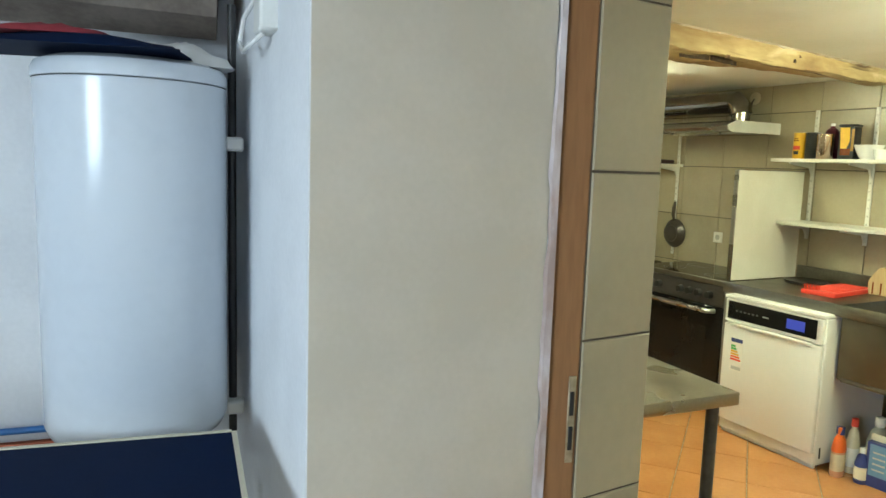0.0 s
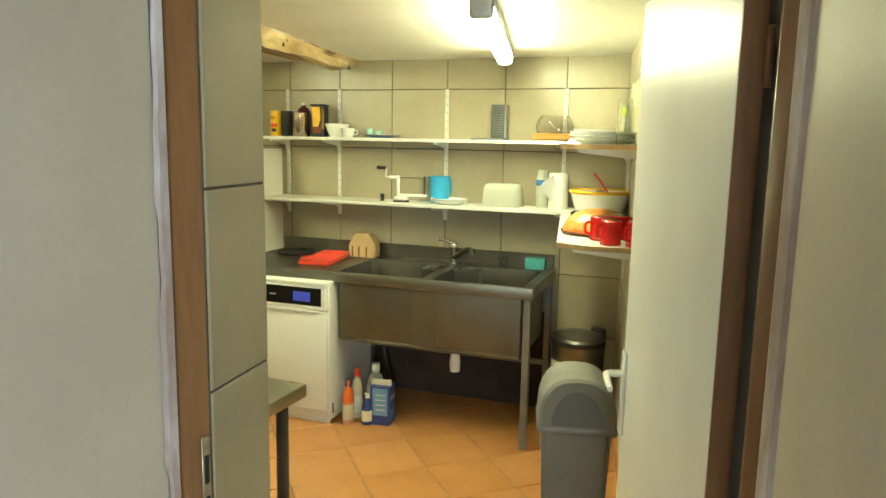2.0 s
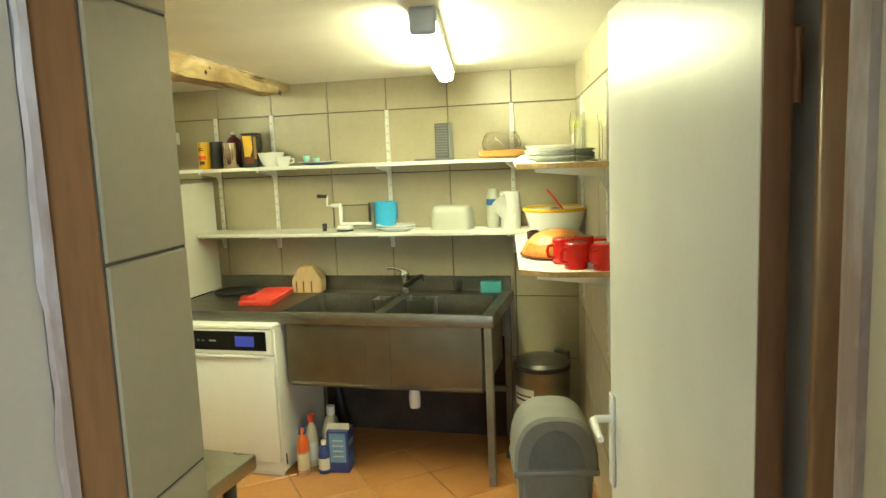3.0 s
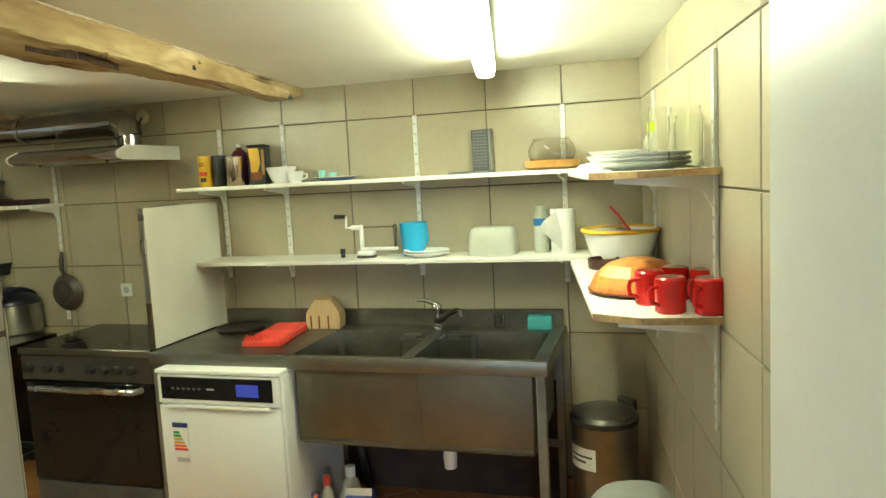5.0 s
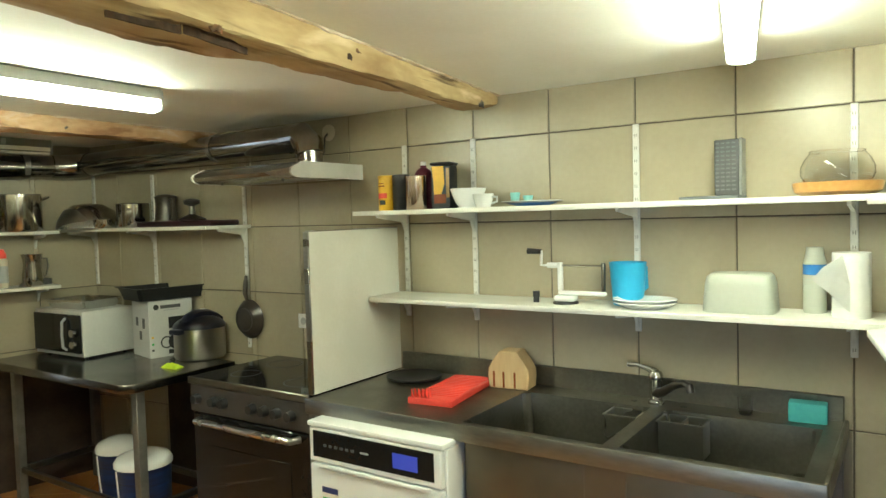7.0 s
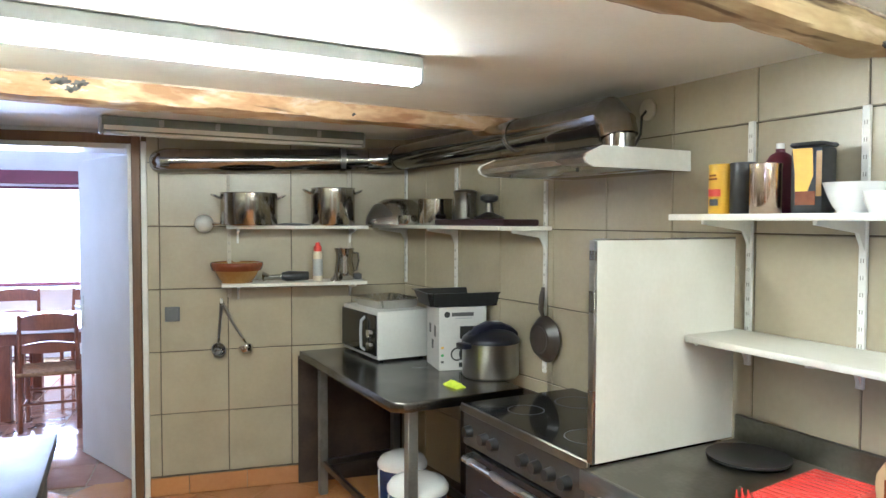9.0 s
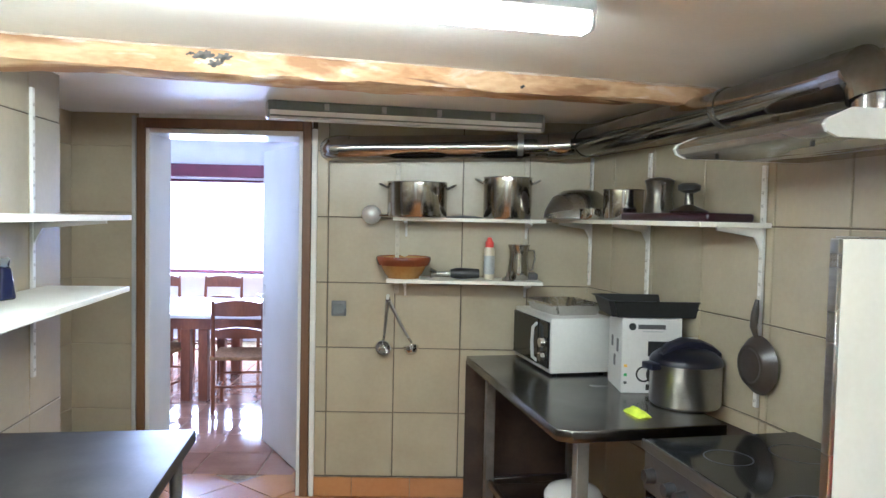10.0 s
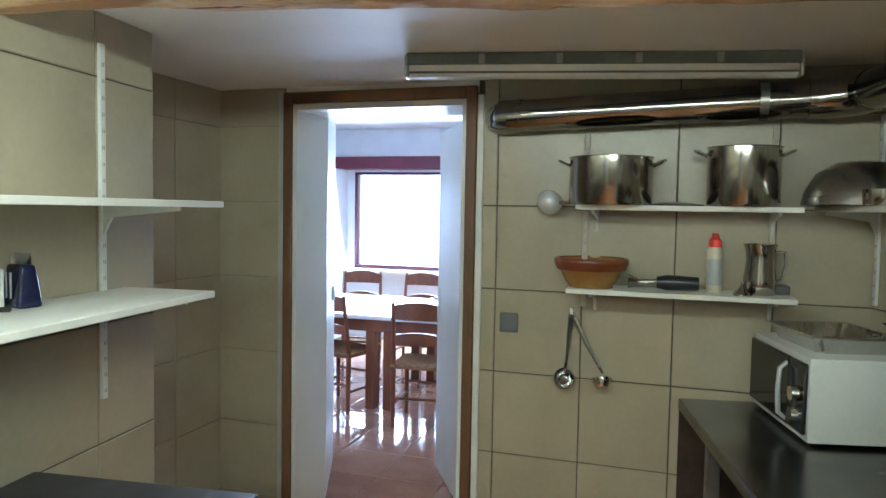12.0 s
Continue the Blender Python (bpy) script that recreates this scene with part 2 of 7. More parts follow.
GREEN_PRINT = mat("green_print", (0.05, 0.42, 0.10), (0.04, 0.36, 0.09), 0.5, scale=6)
SCREEN = glow("blue_display", (0.05, 0.10, 0.75), 0.5)
OUTSIDE = glow("bright_outdoors", (0.95, 0.98, 1.0), 3.2)
TUBE_LIT = glow("lit_tube_cover", TUBE, TUBE_POWER)

# ---- building helpers ----


def bm_new():
    return bmesh.new()


def box(bm, x0, x1, y0, y1, z0, z1, bev=0.0, seg=1):
    vs = [bm.verts.new((x, y, z)) for x in (x0, x1) for y in (y0, y1) for z in (z0, z1)]
    fs = [bm.faces.new([vs[i] for i in q]) for q in ((0, 1, 3, 2), (4, 6, 7, 5), (0, 4, 5, 1), (2, 3, 7, 6), (0, 2, 6, 4), (1, 5, 7, 3))]
    if bev:
        es = list({e for f in fs for e in f.edges})
        bmesh.ops.bevel(bm, geom=es, offset=bev, segments=seg, profile=0.5, affect="EDGES")
    return bm


def prism(bm, poly, z0, z1, bev=0.0):
    """poly: plan points, counter-clockwise."""
    lo = [bm.verts.new((x, y, z0)) for x, y in poly]
    hi = [bm.verts.new((x, y, z1)) for x, y in poly]
    n = len(poly)
    fs = [bm.faces.new(lo[::-1]), bm.faces.new(hi)]
    fs += [bm.faces.new((lo[i], lo[(i + 1) % n], hi[(i + 1) % n], hi[i])) for i in range(n)]
    if bev:
        bmesh.ops.bevel(bm, geom=list({e for f in fs for e in f.edges}), offset=bev, segments=1, affect="EDGES")
    return bm


def lathe(bm, prof, seg=28, cx=0.0, cy=0.0, sx=1.0, sy=1.0):
    """prof: (radius, z) from one end to the other; radius 0 closes it."""
    rings = []
    for r, z in prof:
        if r <= 1e-6:
            rings.append([bm.verts.new((cx, cy, z))])
        else:
            rings.append([bm.verts.new((cx + sx * r * math.cos(2 * math.pi * k / seg), cy + sy * r * math.sin(2 * math.pi * k / seg), z)) for k in range(seg)])
    for a, b in zip(rings, rings[1:]):
        for k in range(seg):
            q = [a[k % len(a)], a[(k + 1) % len(a)], b[(k + 1) % len(b)], b[k % len(b)]]
            q = list(dict.fromkeys(q))
            if len(q) > 2:
                bm.faces.new(q)
    return bm


def tube(bm, pts, r, seg=10, close=True):
    """A round bar along points; r may be a list."""
    pts = [Vector(p) for p in pts]
    rs = r if isinstance(r, (list, tuple)) else [r] * len(pts)
    rings, ref = [], None
    for i, p in enumerate(pts):
        d = (pts[min(i + 1, len(pts) - 1)] - pts[max(i - 1, 0)]).normalized()
        if ref is None:
            ref = d.orthogonal().normalized()
        ref = (ref - d * ref.dot(d)).normalized()
        o = d.cross(ref)
        rings.append([bm.verts.new(p + rs[i] * (ref * math.cos(2 * math.pi * k / seg) + o * math.sin(2 * math.pi * k / seg))) for k in range(seg)])
    for a, b in zip(rings, rings[1:]):
        for k in range(seg):
            bm.faces.new((a[k], a[(k + 1) % seg], b[(k + 1) % seg], b[k]))
    if close:
        bm.faces.new(rings[0][::-1]), bm.faces.new(rings[-1])
    return bm


def finish(bm, name, material, smooth=True):
    bmesh.ops.recalc_face_normals(bm, faces=bm.faces)
    me = bpy.data.meshes.new(name)
    if smooth:
        for f in bm.faces:
            f.smooth = True
    bm.to_mesh(me)
    bm.free()
    if smooth:
        me.set_sharp_from_angle(angle=radians(38))
    me.materials.append(material)
    return me


def part(name, bm, material, parent, label="", m=None, smooth=True):
    ob = new(name, finish(bm, name, material, smooth))
    ob.parent = parent
    if m is not None:
        ob.matrix_basis = m
    return tagged(ob, label)


def thing(name, m, label, category, group="", kind=""):
    ob = new(name)
    ob.empty_display_size = 0.1
    ob.matrix_basis = m
    return tagged(ob, label, category, group, kind)


def solid(name, bm, material, label, category, m=None, group="", kind="", smooth=True):
    ob = new(name, finish(bm, name, material, smooth))
    if m is not None:
        ob.matrix_basis = m
    return tagged(ob, label, category, group, kind)


def setting(name, bm, material, label, category):
    return solid(name, bm, material, label, category, kind="structure", smooth=False)


def wall_frame(origin, along):
    """x along the wall, y out of it into the room, z up."""
    a = Vector((*along, 0)).normalized()
    o = Vector((-a.y, a.x, 0))
    return Matrix(((a.x, o.x, 0, origin[0]), (a.y, o.y, 0, origin[1]), (0, 0, 1, 0), (0, 0, 0, 1)))


# ---- plan ----
CZ = 2.165
SE, EB, NE = (5.3527, 2.19), (4.729, 5.532), (4.36, 6.887)
E_M = wall_frame(SE, (-0.1835, 0.983))
E2_M = wall_frame(EB, (NE[0] - EB[0], NE[1] - EB[1]))
N_M = wall_frame(NE, (-1, 0))
WN, DJ = (1.905, 5.82), (2.283, 2.105)
W_M = wall_frame(WN, (DJ[0] - WN[0], DJ[1] - WN[1]))
S_DIR = (0.949, 0.314)
SW = (SE[0] - 3.07 * S_DIR[0], SE[1] - 3.07 * S_DIR[1])
S_M = wall_frame(SW, S_DIR)
ROWS_Z = [0.12 + 0.372 * k for k in range(6)]
A0, B0, C0 = (1.477, 2.035), (2.006, 2.062), (2.076, 2.049)
H0, K0 = (2.372, 1.18), (2.256, 1.128)

tile_cache = {}


def tile_mesh(w, h, depth, bev, material, name):
    key = (round(w, 3), round(h, 3), material.name)
    if key not in tile_cache:
        bm = box(bm_new(), -w / 2, w / 2, -0.002, depth, -h / 2, h / 2)
        front = [e for e in bm.edges if all(v.co.y > depth - 1e-5 for v in e.verts)]
        bmesh.ops.bevel(bm, geom=front, offset=bev, segments=1, affect="EDGES")
        tile_cache[key] = finish(bm, name, material, False)
    return tile_cache[key]


def tile_wall(wall, m, us, zs, holes=(), gap=0.0055):
    """Tiles on a wall's face, between the joints us along it and zs up it."""
    for u0, u1 in zip(us, us[1:]):
        for z0, z1 in zip(zs, zs[1:]):
            if any(u0 < b and u1 > a and z0 < d and z1 > c for a, b, c, d in holes):
                continue
            w, h = u1 - u0 - gap, z1 - z0 - gap
            if w < 0.012 or h < 0.012:
                continue
            t = new("tile", tile_mesh(w, h, 0.007, 0.0025, TILE, "tile"))
            t.parent = wall
            tilt = random.uniform(-0.12, 0.12)
            t.matrix_basis = m @ pose((u0 + u1) / 2, random.uniform(-0.0005, 0.0008), (z0 + z1) / 2, tilt, 0, random.uniform(-0.12, 0.12))


# ---- structure ----
def wall_poly(name, poly, z1, material, label):
    return setting(name, prism(bm_new(), poly, 0.0, z1), material, label, "wall")


def off(m, u, d):
    v = m @ Vector((u, d, 0))
    return (v.x, v.y)


TOP = 2.4
LE2 = math.dist(EB, NE)
LW = math.dist(WN, DJ)
wall_east = wall_poly("wall_east", [off(E_M, -0.3, 0), off(E_M, -0.3, -0.3), off(E_M, 3.45, -0.3), off(E2_M, LE2 + 0.3, -0.3), off(E2_M, LE2 + 0.3, 0), EB], TOP, GROUT, "beige tiled kitchen wall behind the sink")
wall_south = wall_poly("wall_south", [off(S_M, 0.03, 0), off(S_M, 0.03, -0.3), off(S_M, 3.4, -0.3), off(S_M, 3.07, 0)][:], TOP, GROUT, "beige tiled kitchen wall with corner shelves")
wall_west = wall_poly("wall_west", [A0, B0, (2.02, 2.075), (2.27, 2.12), DJ, WN, (1.42, 5.82), (1.345, 3.1)], TOP, WHITEWALL, "thick plastered wall between hall and kitchen")
# north wall in pieces round the door
DX0, DX1, DTOP = 1.80, 2.775, 2.11
wall_north = setting("wall_north", prism(bm_new(), [(DX1, 6.887), (4.7, 6.887), (4.7, 7.05), (DX1, 7.05)], 0, TOP), GROUT, "beige tiled kitchen wall beside the dining room door", "wall")
wall_north_west = setting("wall_north_west", prism(bm_new(), [(1.2, 6.887), (DX0, 6.887), (DX0, 7.05), (1.2, 7.05)], 0, TOP), PALE_GROUT, "narrow beige tiled wall in the recess", "wall")
setting("wall_over_door", box(bm_new(), DX0, DX1, 6.887, 7.05, DTOP, TOP), CEIL, "painted wall strip above the dining room door", "wall")
wall_recess = setting("wall_recess", box(bm_new(), 1.2, 1.42, 5.82, 6.887, 0, TOP), PALE_GROUT, "beige tiled side wall of the recess", "wall")
# plaster skins facing the dining room
setting("wall_dining_south", box(bm_new(), DX1 + 0.002, 6.0, 7.05, 7.20, 0, 2.6), WHITEWALL, "white dining room wall", "wall")
setting("wall_dining_south_west", box(bm_new(), -3.0, DX0 - 0.002, 7.05, 7.20, 0, 2.6), WHITEWALL, "white dining room wall", "wall")
setting("wall_dining_lintel", box(bm_new(), DX0 - 0.002, DX1 + 0.002, 7.05, 7.20, DTOP, 2.6), WHITEWALL, "white wall above the dining room door", "wall")

ceiling = setting("ceiling", prism(bm_new(), [(2.4, 1.0), (5.6, 2.0), (5.5, 4.0), (4.7, 7.0), (1.2, 7.0), (1.2, 5.7), (1.75, 5.6), (2.05, 2.13), (2.15, 1.6)], CZ, CZ + 0.2), CEIL, "smooth off-white painted kitchen ceiling", "ceiling")
setting("ceiling_hall", box(bm_new(), -1.7, 2.0, -1.9, 3.4, 2.28, 2.45), WHITEWALL, "white hall ceiling", "ceiling")

# tiled faces
UE = [0.0] + [0.368 + 0.3735 * k for k in range(9)] + [3.40]
tile_wall(wall_east, E_M, UE, ROWS_Z + [CZ + 0.01])
tile_wall(wall_east, E2_M, [0.0, 0.38, 0.76, 1.14, LE2], ROWS_Z + [CZ + 0.01])
UN = sorted({0.0, NE[0] - 4.005, NE[0] - 3.628, NE[0] - 3.251, NE[0] - 2.868, NE[0] - 2.80})
tile_wall(wall_north, N_M, UN, ROWS_Z)
tile_wall(wall_north, N_M, [UN[0], UN[2], UN[4], UN[5]], [ROWS_Z[-1], CZ + 0.01])
tile_wall(wall_north_west, wall_frame((1.79, 6.887), (-1, 0)), [0.0, 0.372], ROWS_Z + [CZ + 0.01], gap=0.004)
tile_wall(wall_recess, wall_frame((1.42, 6.887), (0, -1)), [0.0, 0.35, 0.72, 1.067], ROWS_Z + [CZ + 0.01], gap=0.004)
UW = [0.0, 0.285] + [0.285 + 0.378 * k for k in range(1, 9)] + [LW]
tile_wall(wall_west, W_M, UW, [0.08 + 0.378 * k for k in range(6)] + [CZ + 0.01])
setting("tile_bed_west", prism(bm_new(), [off(W_M, 0.0, -0.002), off(W_M, LW, -0.002), off(W_M, LW, 0.002), off(W_M, 0.0, 0.002)][::-1], 0, CZ), GROUT, "dark grout bed of the shelved tiled wall", "wall")
US = [3.07 - 0.378 * k for k in range(8, -1, -1)]
tile_wall(wall_south, S_M, [0.05] + US[1:], ROWS_Z + [CZ + 0.01])
JR = wall_frame(DJ, (C0[0] - DJ[0], C0[1] - DJ[1]))
setting("tile_bed_doorway", prism(bm_new(), [off(JR, 0.0, -0.002), off(JR, math.dist(DJ, C0), -0.002), off(JR, math.dist(DJ, C0), 0.002), off(JR, 0.0, 0.002)][::-1], 0, CZ), GROUT, "dark grout bed of the tiled doorway side", "wall")
tile_wall(wall_west, JR, [0.0, math.dist(DJ, C0)], [0.08, 0.452, 0.824, 1.197, 1.57, 1.942, CZ])

# skirting of terracotta along the north and south walls
for nm, m, u0, u1 in (("skirting_north", N_M, 0.0, NE[0] - 2.80), ("skirting_east", E_M, 0.0, 3.4), ("skirting_south", S_M, 0.9, 3.07)):
    sk = setting(nm, box(bm_new(), u0, u1, 0, 0.004, 0, 0.112), TERRA_GROUT, "terracotta tile skirting", "skirting")
    sk.matrix_basis = m
    u = u0
    while u < u1 - 0.02:
        v = min(u + 0.335, u1)
        part("tile", box(bm_new(), u + 0.002, v - 0.002, 0.003, 0.012, 0.002, 0.11, 0.002), TERRA, sk, smooth=False)
        u = v

# floors
floor = setting("floor", box(bm_new(), -1.7, 6.2, -1.9, 7.2, -0.2, -0.006), TERRA_GROUT, "sandy orange terracotta tile floor, laid diagonally", "floor")
dining_floor = setting("dining_floor", box(bm_new(), -3.0, 6.0, 7.2, 12.0, -0.2, -0.006), TERRA_GROUT, "glossy terracotta tile floor", "floor")


def floor_tiles(parent, p, ang, c0, c1, r0, r1, inside, material):
    a = radians(ang)
    me = None
    for i in range(c0, c1):
        for j in range(r0, r1):
            u, v = (i + 0.5) * p, (j + 0.5) * p
            x, y = u * math.cos(a) - v * math.sin(a), u * math.sin(a) + v * math.cos(a)
            if not inside(x, y):
                continue
            if me is None:
                bm = box(bm_new(), -p / 2 + 0.003, p / 2 - 0.003, -p / 2 + 0.003, p / 2 - 0.003, -0.008, 0)
                bmesh.ops.bevel(bm, geom=[e for e in bm.edges if all(w.co.z > -1e-5 for w in e.verts)], offset=0.003, segments=1, affect="EDGES")
                me = finish(bm, "tile", material, False)
            t = new("tile", me)
            t.parent = parent
            t.matrix_basis = pose(x, y, random.uniform(-0.0006, 0), random.uniform(-0.08, 0.08), random.uniform(-0.08, 0.08), ang)


floor_tiles(floor, 0.345, 50, 1, 26, -12, 14, lambda x, y: 1.0 < y < 7.2 and (y - 2.19) * 0.949 - (x - 5.3527) * 0.314 > -0.22 and 2.0 - 0.1 * (y - 2) < x < 5.6 - 0.187 * y + 0.35 and not (y < 1.9 and x < 2.0) or (1.5 < x < 3.2 and 6.4 < y < 7.2), TERRA)
DTILE = mat("glossy_terracotta", (0.42, 0.23, 0.15), (0.33, 0.17, 0.11), 0.10, coat=0.7, scale=5, fine=40, bump=0.04, spread=0.2, each=0.25)
floor_tiles(dining_floor, 0.40, 0, -2, 9, 18, 28, lambda x, y: -0.8 < x < 3.6 and 7.35 < y < 11.0, DTILE)

# hall walls
setting("wall_hall_north", box(bm_new(), -1.7, 1.40, 3.1, 3.4, 0, TOP), WHITEWALL, "white plastered wall behind the water heater", "wall")
setting("wall_hall_south", box(bm_new(), -1.7, 2.2, -1.9, -1.7, 0, TOP), WHITEWALL, "white hall wall", "wall")
hw = setting("wall_hall_west", box(bm_new(), -1.7, -1.5, -1.7, -1.1, 0, TOP), WHITEWALL, "white hall wall beside the window", "wall")
setting("wall_hall_west_far", box(bm_new(), -1.7, -1.5, 0.1, 3.1, 0, TOP), WHITEWALL, "white hall wall beside the window", "wall")
setting("wall_hall_west_sill", box(bm_new(), -1.7, -1.5, -1.1, 0.1, 0, 0.88), WHITEWALL, "white wall under the hall window", "wall")
setting("wall_hall_west_head", box(bm_new(), -1.7, -1.5, -1.1, 0.1, 2.12, TOP), WHITEWALL, "white wall over the hall window", "wall")
setting("wall_hall_east", prism(bm_new(), [(1.74, 0.98), K0, (2.33, 1.11), off(S_M, 0.03, -0.02), off(S_M, 0.03, -0.3), (2.5, -1.75), (1.80, -1.75)], 0, TOP), PLASTER, "grey-beige painted wall beside the kitchen doorway", "wall")
setting("wall_doorway_skin", prism(bm_new(), [(A0[0] + 0.003, A0[1] - 0.006), (B0[0] - 0.02, B0[1] - 0.006), (B0[0] - 0.02, B0[1] + 0.004), (A0[0] + 0.003, A0[1] + 0.004)], 0, 2.28), PLASTER, "grey-beige painted side of the kitchen doorway", "wall")
setting("lintel_doorway", prism(bm_new(), [B0, (1.5, 2.03), (1.74, 0.98), K0, (2.5, 1.25), (2.35, 2.1)], 2.10, TOP), PLASTER, "painted lintel over the kitchen doorway", "wall")

# ---- beams ----
def beam(p, q, w0, w1, z0, z1, notch=0.0, step=None, rise=0.03):
    """A hewn beam whose near face runs from p to q; it narrows from w0 to w1, with a broken step (place, extra width)."""
    m = wall_frame(p, (q[0] - p[0], q[1] - p[1]))
    n, ln = 110, math.dist(p, q)
    bm = bm_new()
    rings = []
    for i in range(n + 1):
        u = ln * i / n
        w = w0 + (w1 - w0) * i / n + 0.030 * noise.noise(Vector((u * 2.1, 4.0, z0))) + 0.014 * noise.noise(Vector((u * 6, 8.0, 1)))
        if step:
            w += step[1] / (1 + math.exp((u - step[0]) * 45))
        zb = z0 + rise * i / n
        taper = max(0.0, (u - ln + 0.25) / 0.25)
        ring = []
        for a, (y, z) in enumerate(((0.0, z1), (0.0, (zb + z1) / 2), (0.0, zb + 0.006), (0.005, zb), (w * 0.33, zb - 0.004), (w * 0.66, zb - 0.006), (w - 0.015, zb - 0.004), (w, zb + 0.012), (w, z1))):
            k = noise.noise(Vector((u * 2.0, a * 0.6, z0 * 9))) * 0.017 + noise.noise(Vector((u * 7, a * 1.1, 3))) * 0.008 + noise.noise(Vector((u * 26, a * 2.0, 9))) * 0.003
            inner = 0 < a < 8
            ring.append(bm.verts.new((u, y + (k * 0.8 if a < 4 else 0), z + (k + taper * notch if inner else 0.0))))
        rings.append(ring)
    for a, b in zip(rings, rings[1:]):
        for k in range(8):
            bm.faces.new((a[k], b[k], b[k + 1], a[k + 1]))
    bm.faces.new(rings[0]), bm.faces.new(rings[-1][::-1])
    return m, bm


def beam_thing(p, q, w0, w1, z0, label, knots, notch=0.0, wood=BEAM_WOOD, step=None, rise=0.03):
    m, bm = beam(p, q, w0, w1, z0, CZ + 0.01, notch, step, rise)
    t = thing("ceiling_beam", m, label, "beam")
    part("timber", bm, wood, t)
    b2 = bm_new()
    ln, rows = math.dist(p, q), []
    for i in range(151):
        u = 0.004 + (ln - 0.008) * i / 150
        e = 0.004 + 0.007 * noise.noise(Vector((u * 5, 2.0, z0))) + 0.006 * noise.noise(Vector((u * 19, 6.0, z0)))
        y = -0.011 - 0.002 * noise.noise(Vector((u * 11, 1.0, 4.0)))
        rows.append([b2.verts.new(v) for v in ((u, 0.012, CZ - 0.002), (u, y, CZ - 0.002), (u, y + 0.002, CZ - 0.002 - max(0.001, e)), (u, 0.012, CZ - 0.002 - max(0.001, e)))])
    for a, b in zip(rows, rows[1:]):
        for k in range(3):
            b2.faces.new((a[k], a[k + 1], b[k + 1], b[k]))
    part("paint_edge", b2, PALECHIP, t, "ragged line of ceiling paint")
    for u, dz, r, mt in knots:
        b2 = bm_new()
        bmesh.ops.create_icosphere(b2, subdivisions=3, radius=1.0)
        for v in b2.verts:
            k = noise.noise(v.co * 2.3 + Vector((u * 9, 0, dz)))
            v.co = Vector((v.co.x * r * (1.4 + 1.3 * k) + v.co.z * r * 0.4, v.co.y * 0.006, v.co.z * r * (0.7 + 0.9 * k)))
        part("knot", b2, mt, t, "dark knot or charred notch", pose(u, 0.002, z0 + dz))
    return t


KNOT = mat("dark_knot", (0.24, 0.13, 0.06), (0.11, 0.06, 0.03), 0.85, scale=30, bump=0.5)
PALECHIP = mat("pale_chip", (0.66, 0.57, 0.48), (0.5, 0.4, 0.3), 0.85, scale=22, bump=0.6)
CHAR_BROWN = mat("dark_split_wood", (0.06, 0.03, 0.014), (0.03, 0.016, 0.008), 0.9, scale=30, bump=0.4)
CHAR = mat("charred_wood", (0.16, 0.15, 0.14), (0.05, 0.048, 0.045), 0.85, scale=22, bump=0.6)
oak = beam_thing((2.02, 2.882), (5.055, 3.891), 0.195, 0.12, 2.055, "rough-hewn honey-coloured oak beam, split at its end", ((1.98, 0.055, 0.014, CHAR_BROWN), (2.02, 0.075, 0.018, KNOT), (1.45, 0.018, 0.013, KNOT), (2.97, 0.045, 0.017, CHAR)), 0.03, step=(1.66, 0.045), rise=0.04)
for u0, u1, y0, y1, w in ((1.22, 1.40, 0.075, 0.06, 0.009), (1.40, 1.64, 0.05, 0.085, 0.006)):
    bm = bm_new()
    lo = []
    for i in range(17):
        k = i / 16
        u, y = u0 + (u1 - u0) * k, y0 + (y1 - y0) * k + 0.006 * noise.noise(Vector((k * 5, u0, 2)))
        h = max(0.0008, w * 0.5 * math.sin(math.pi * k) ** 0.8)
        z = 2.055 + 0.04 * u / 3.2 - 0.006
        lo.append([bm.verts.new((u, y - h, z - 0.010)), bm.verts.new((u, y + h, z - 0.010)), bm.verts.new((u, y + h, z + 0.02)), bm.verts.new((u, y - h, z + 0.02))])
    for a, b in zip(lo, lo[1:]):
        for k in range(4):
            bm.faces.new((a[k], a[(k + 1) % 4], b[(k + 1) % 4], b[k]))
    bm.faces.new(lo[0]), bm.faces.new(lo[-1][::-1])
    part("split", bm, CHAR_BROWN, oak, "dark split along the grain")
beam_thing((1.93, 5.07), (4.70, 5.755), 0.15, 0.13, 2.072, "rough-hewn oak beam with a charred notch", ((0.765, 0.066, 0.024, CHAR), (0.80, 0.04, 0.024, CHAR), (0.835, 0.064, 0.022, CHAR), (0.725, 0.07, 0.010, CHAR), (0.845, 0.04, 0.012, PALECHIP), (0.745, 0.04, 0.012, PALECHIP), (1.9, 0.04, 0.010, CHAR)), 0.0, BEAM_PALE)

# ---- tube lamps ----
LAMP_GREY = mat("grey_green_lamp_body", (0.20, 0.23, 0.22), (0.15, 0.18, 0.17), 0.35, scale=5)
LAMP_COVER = mat("whitish_lamp_cover", (0.84, 0.87, 0.85), (0.78, 0.81, 0.79), 0.2, scale=4)


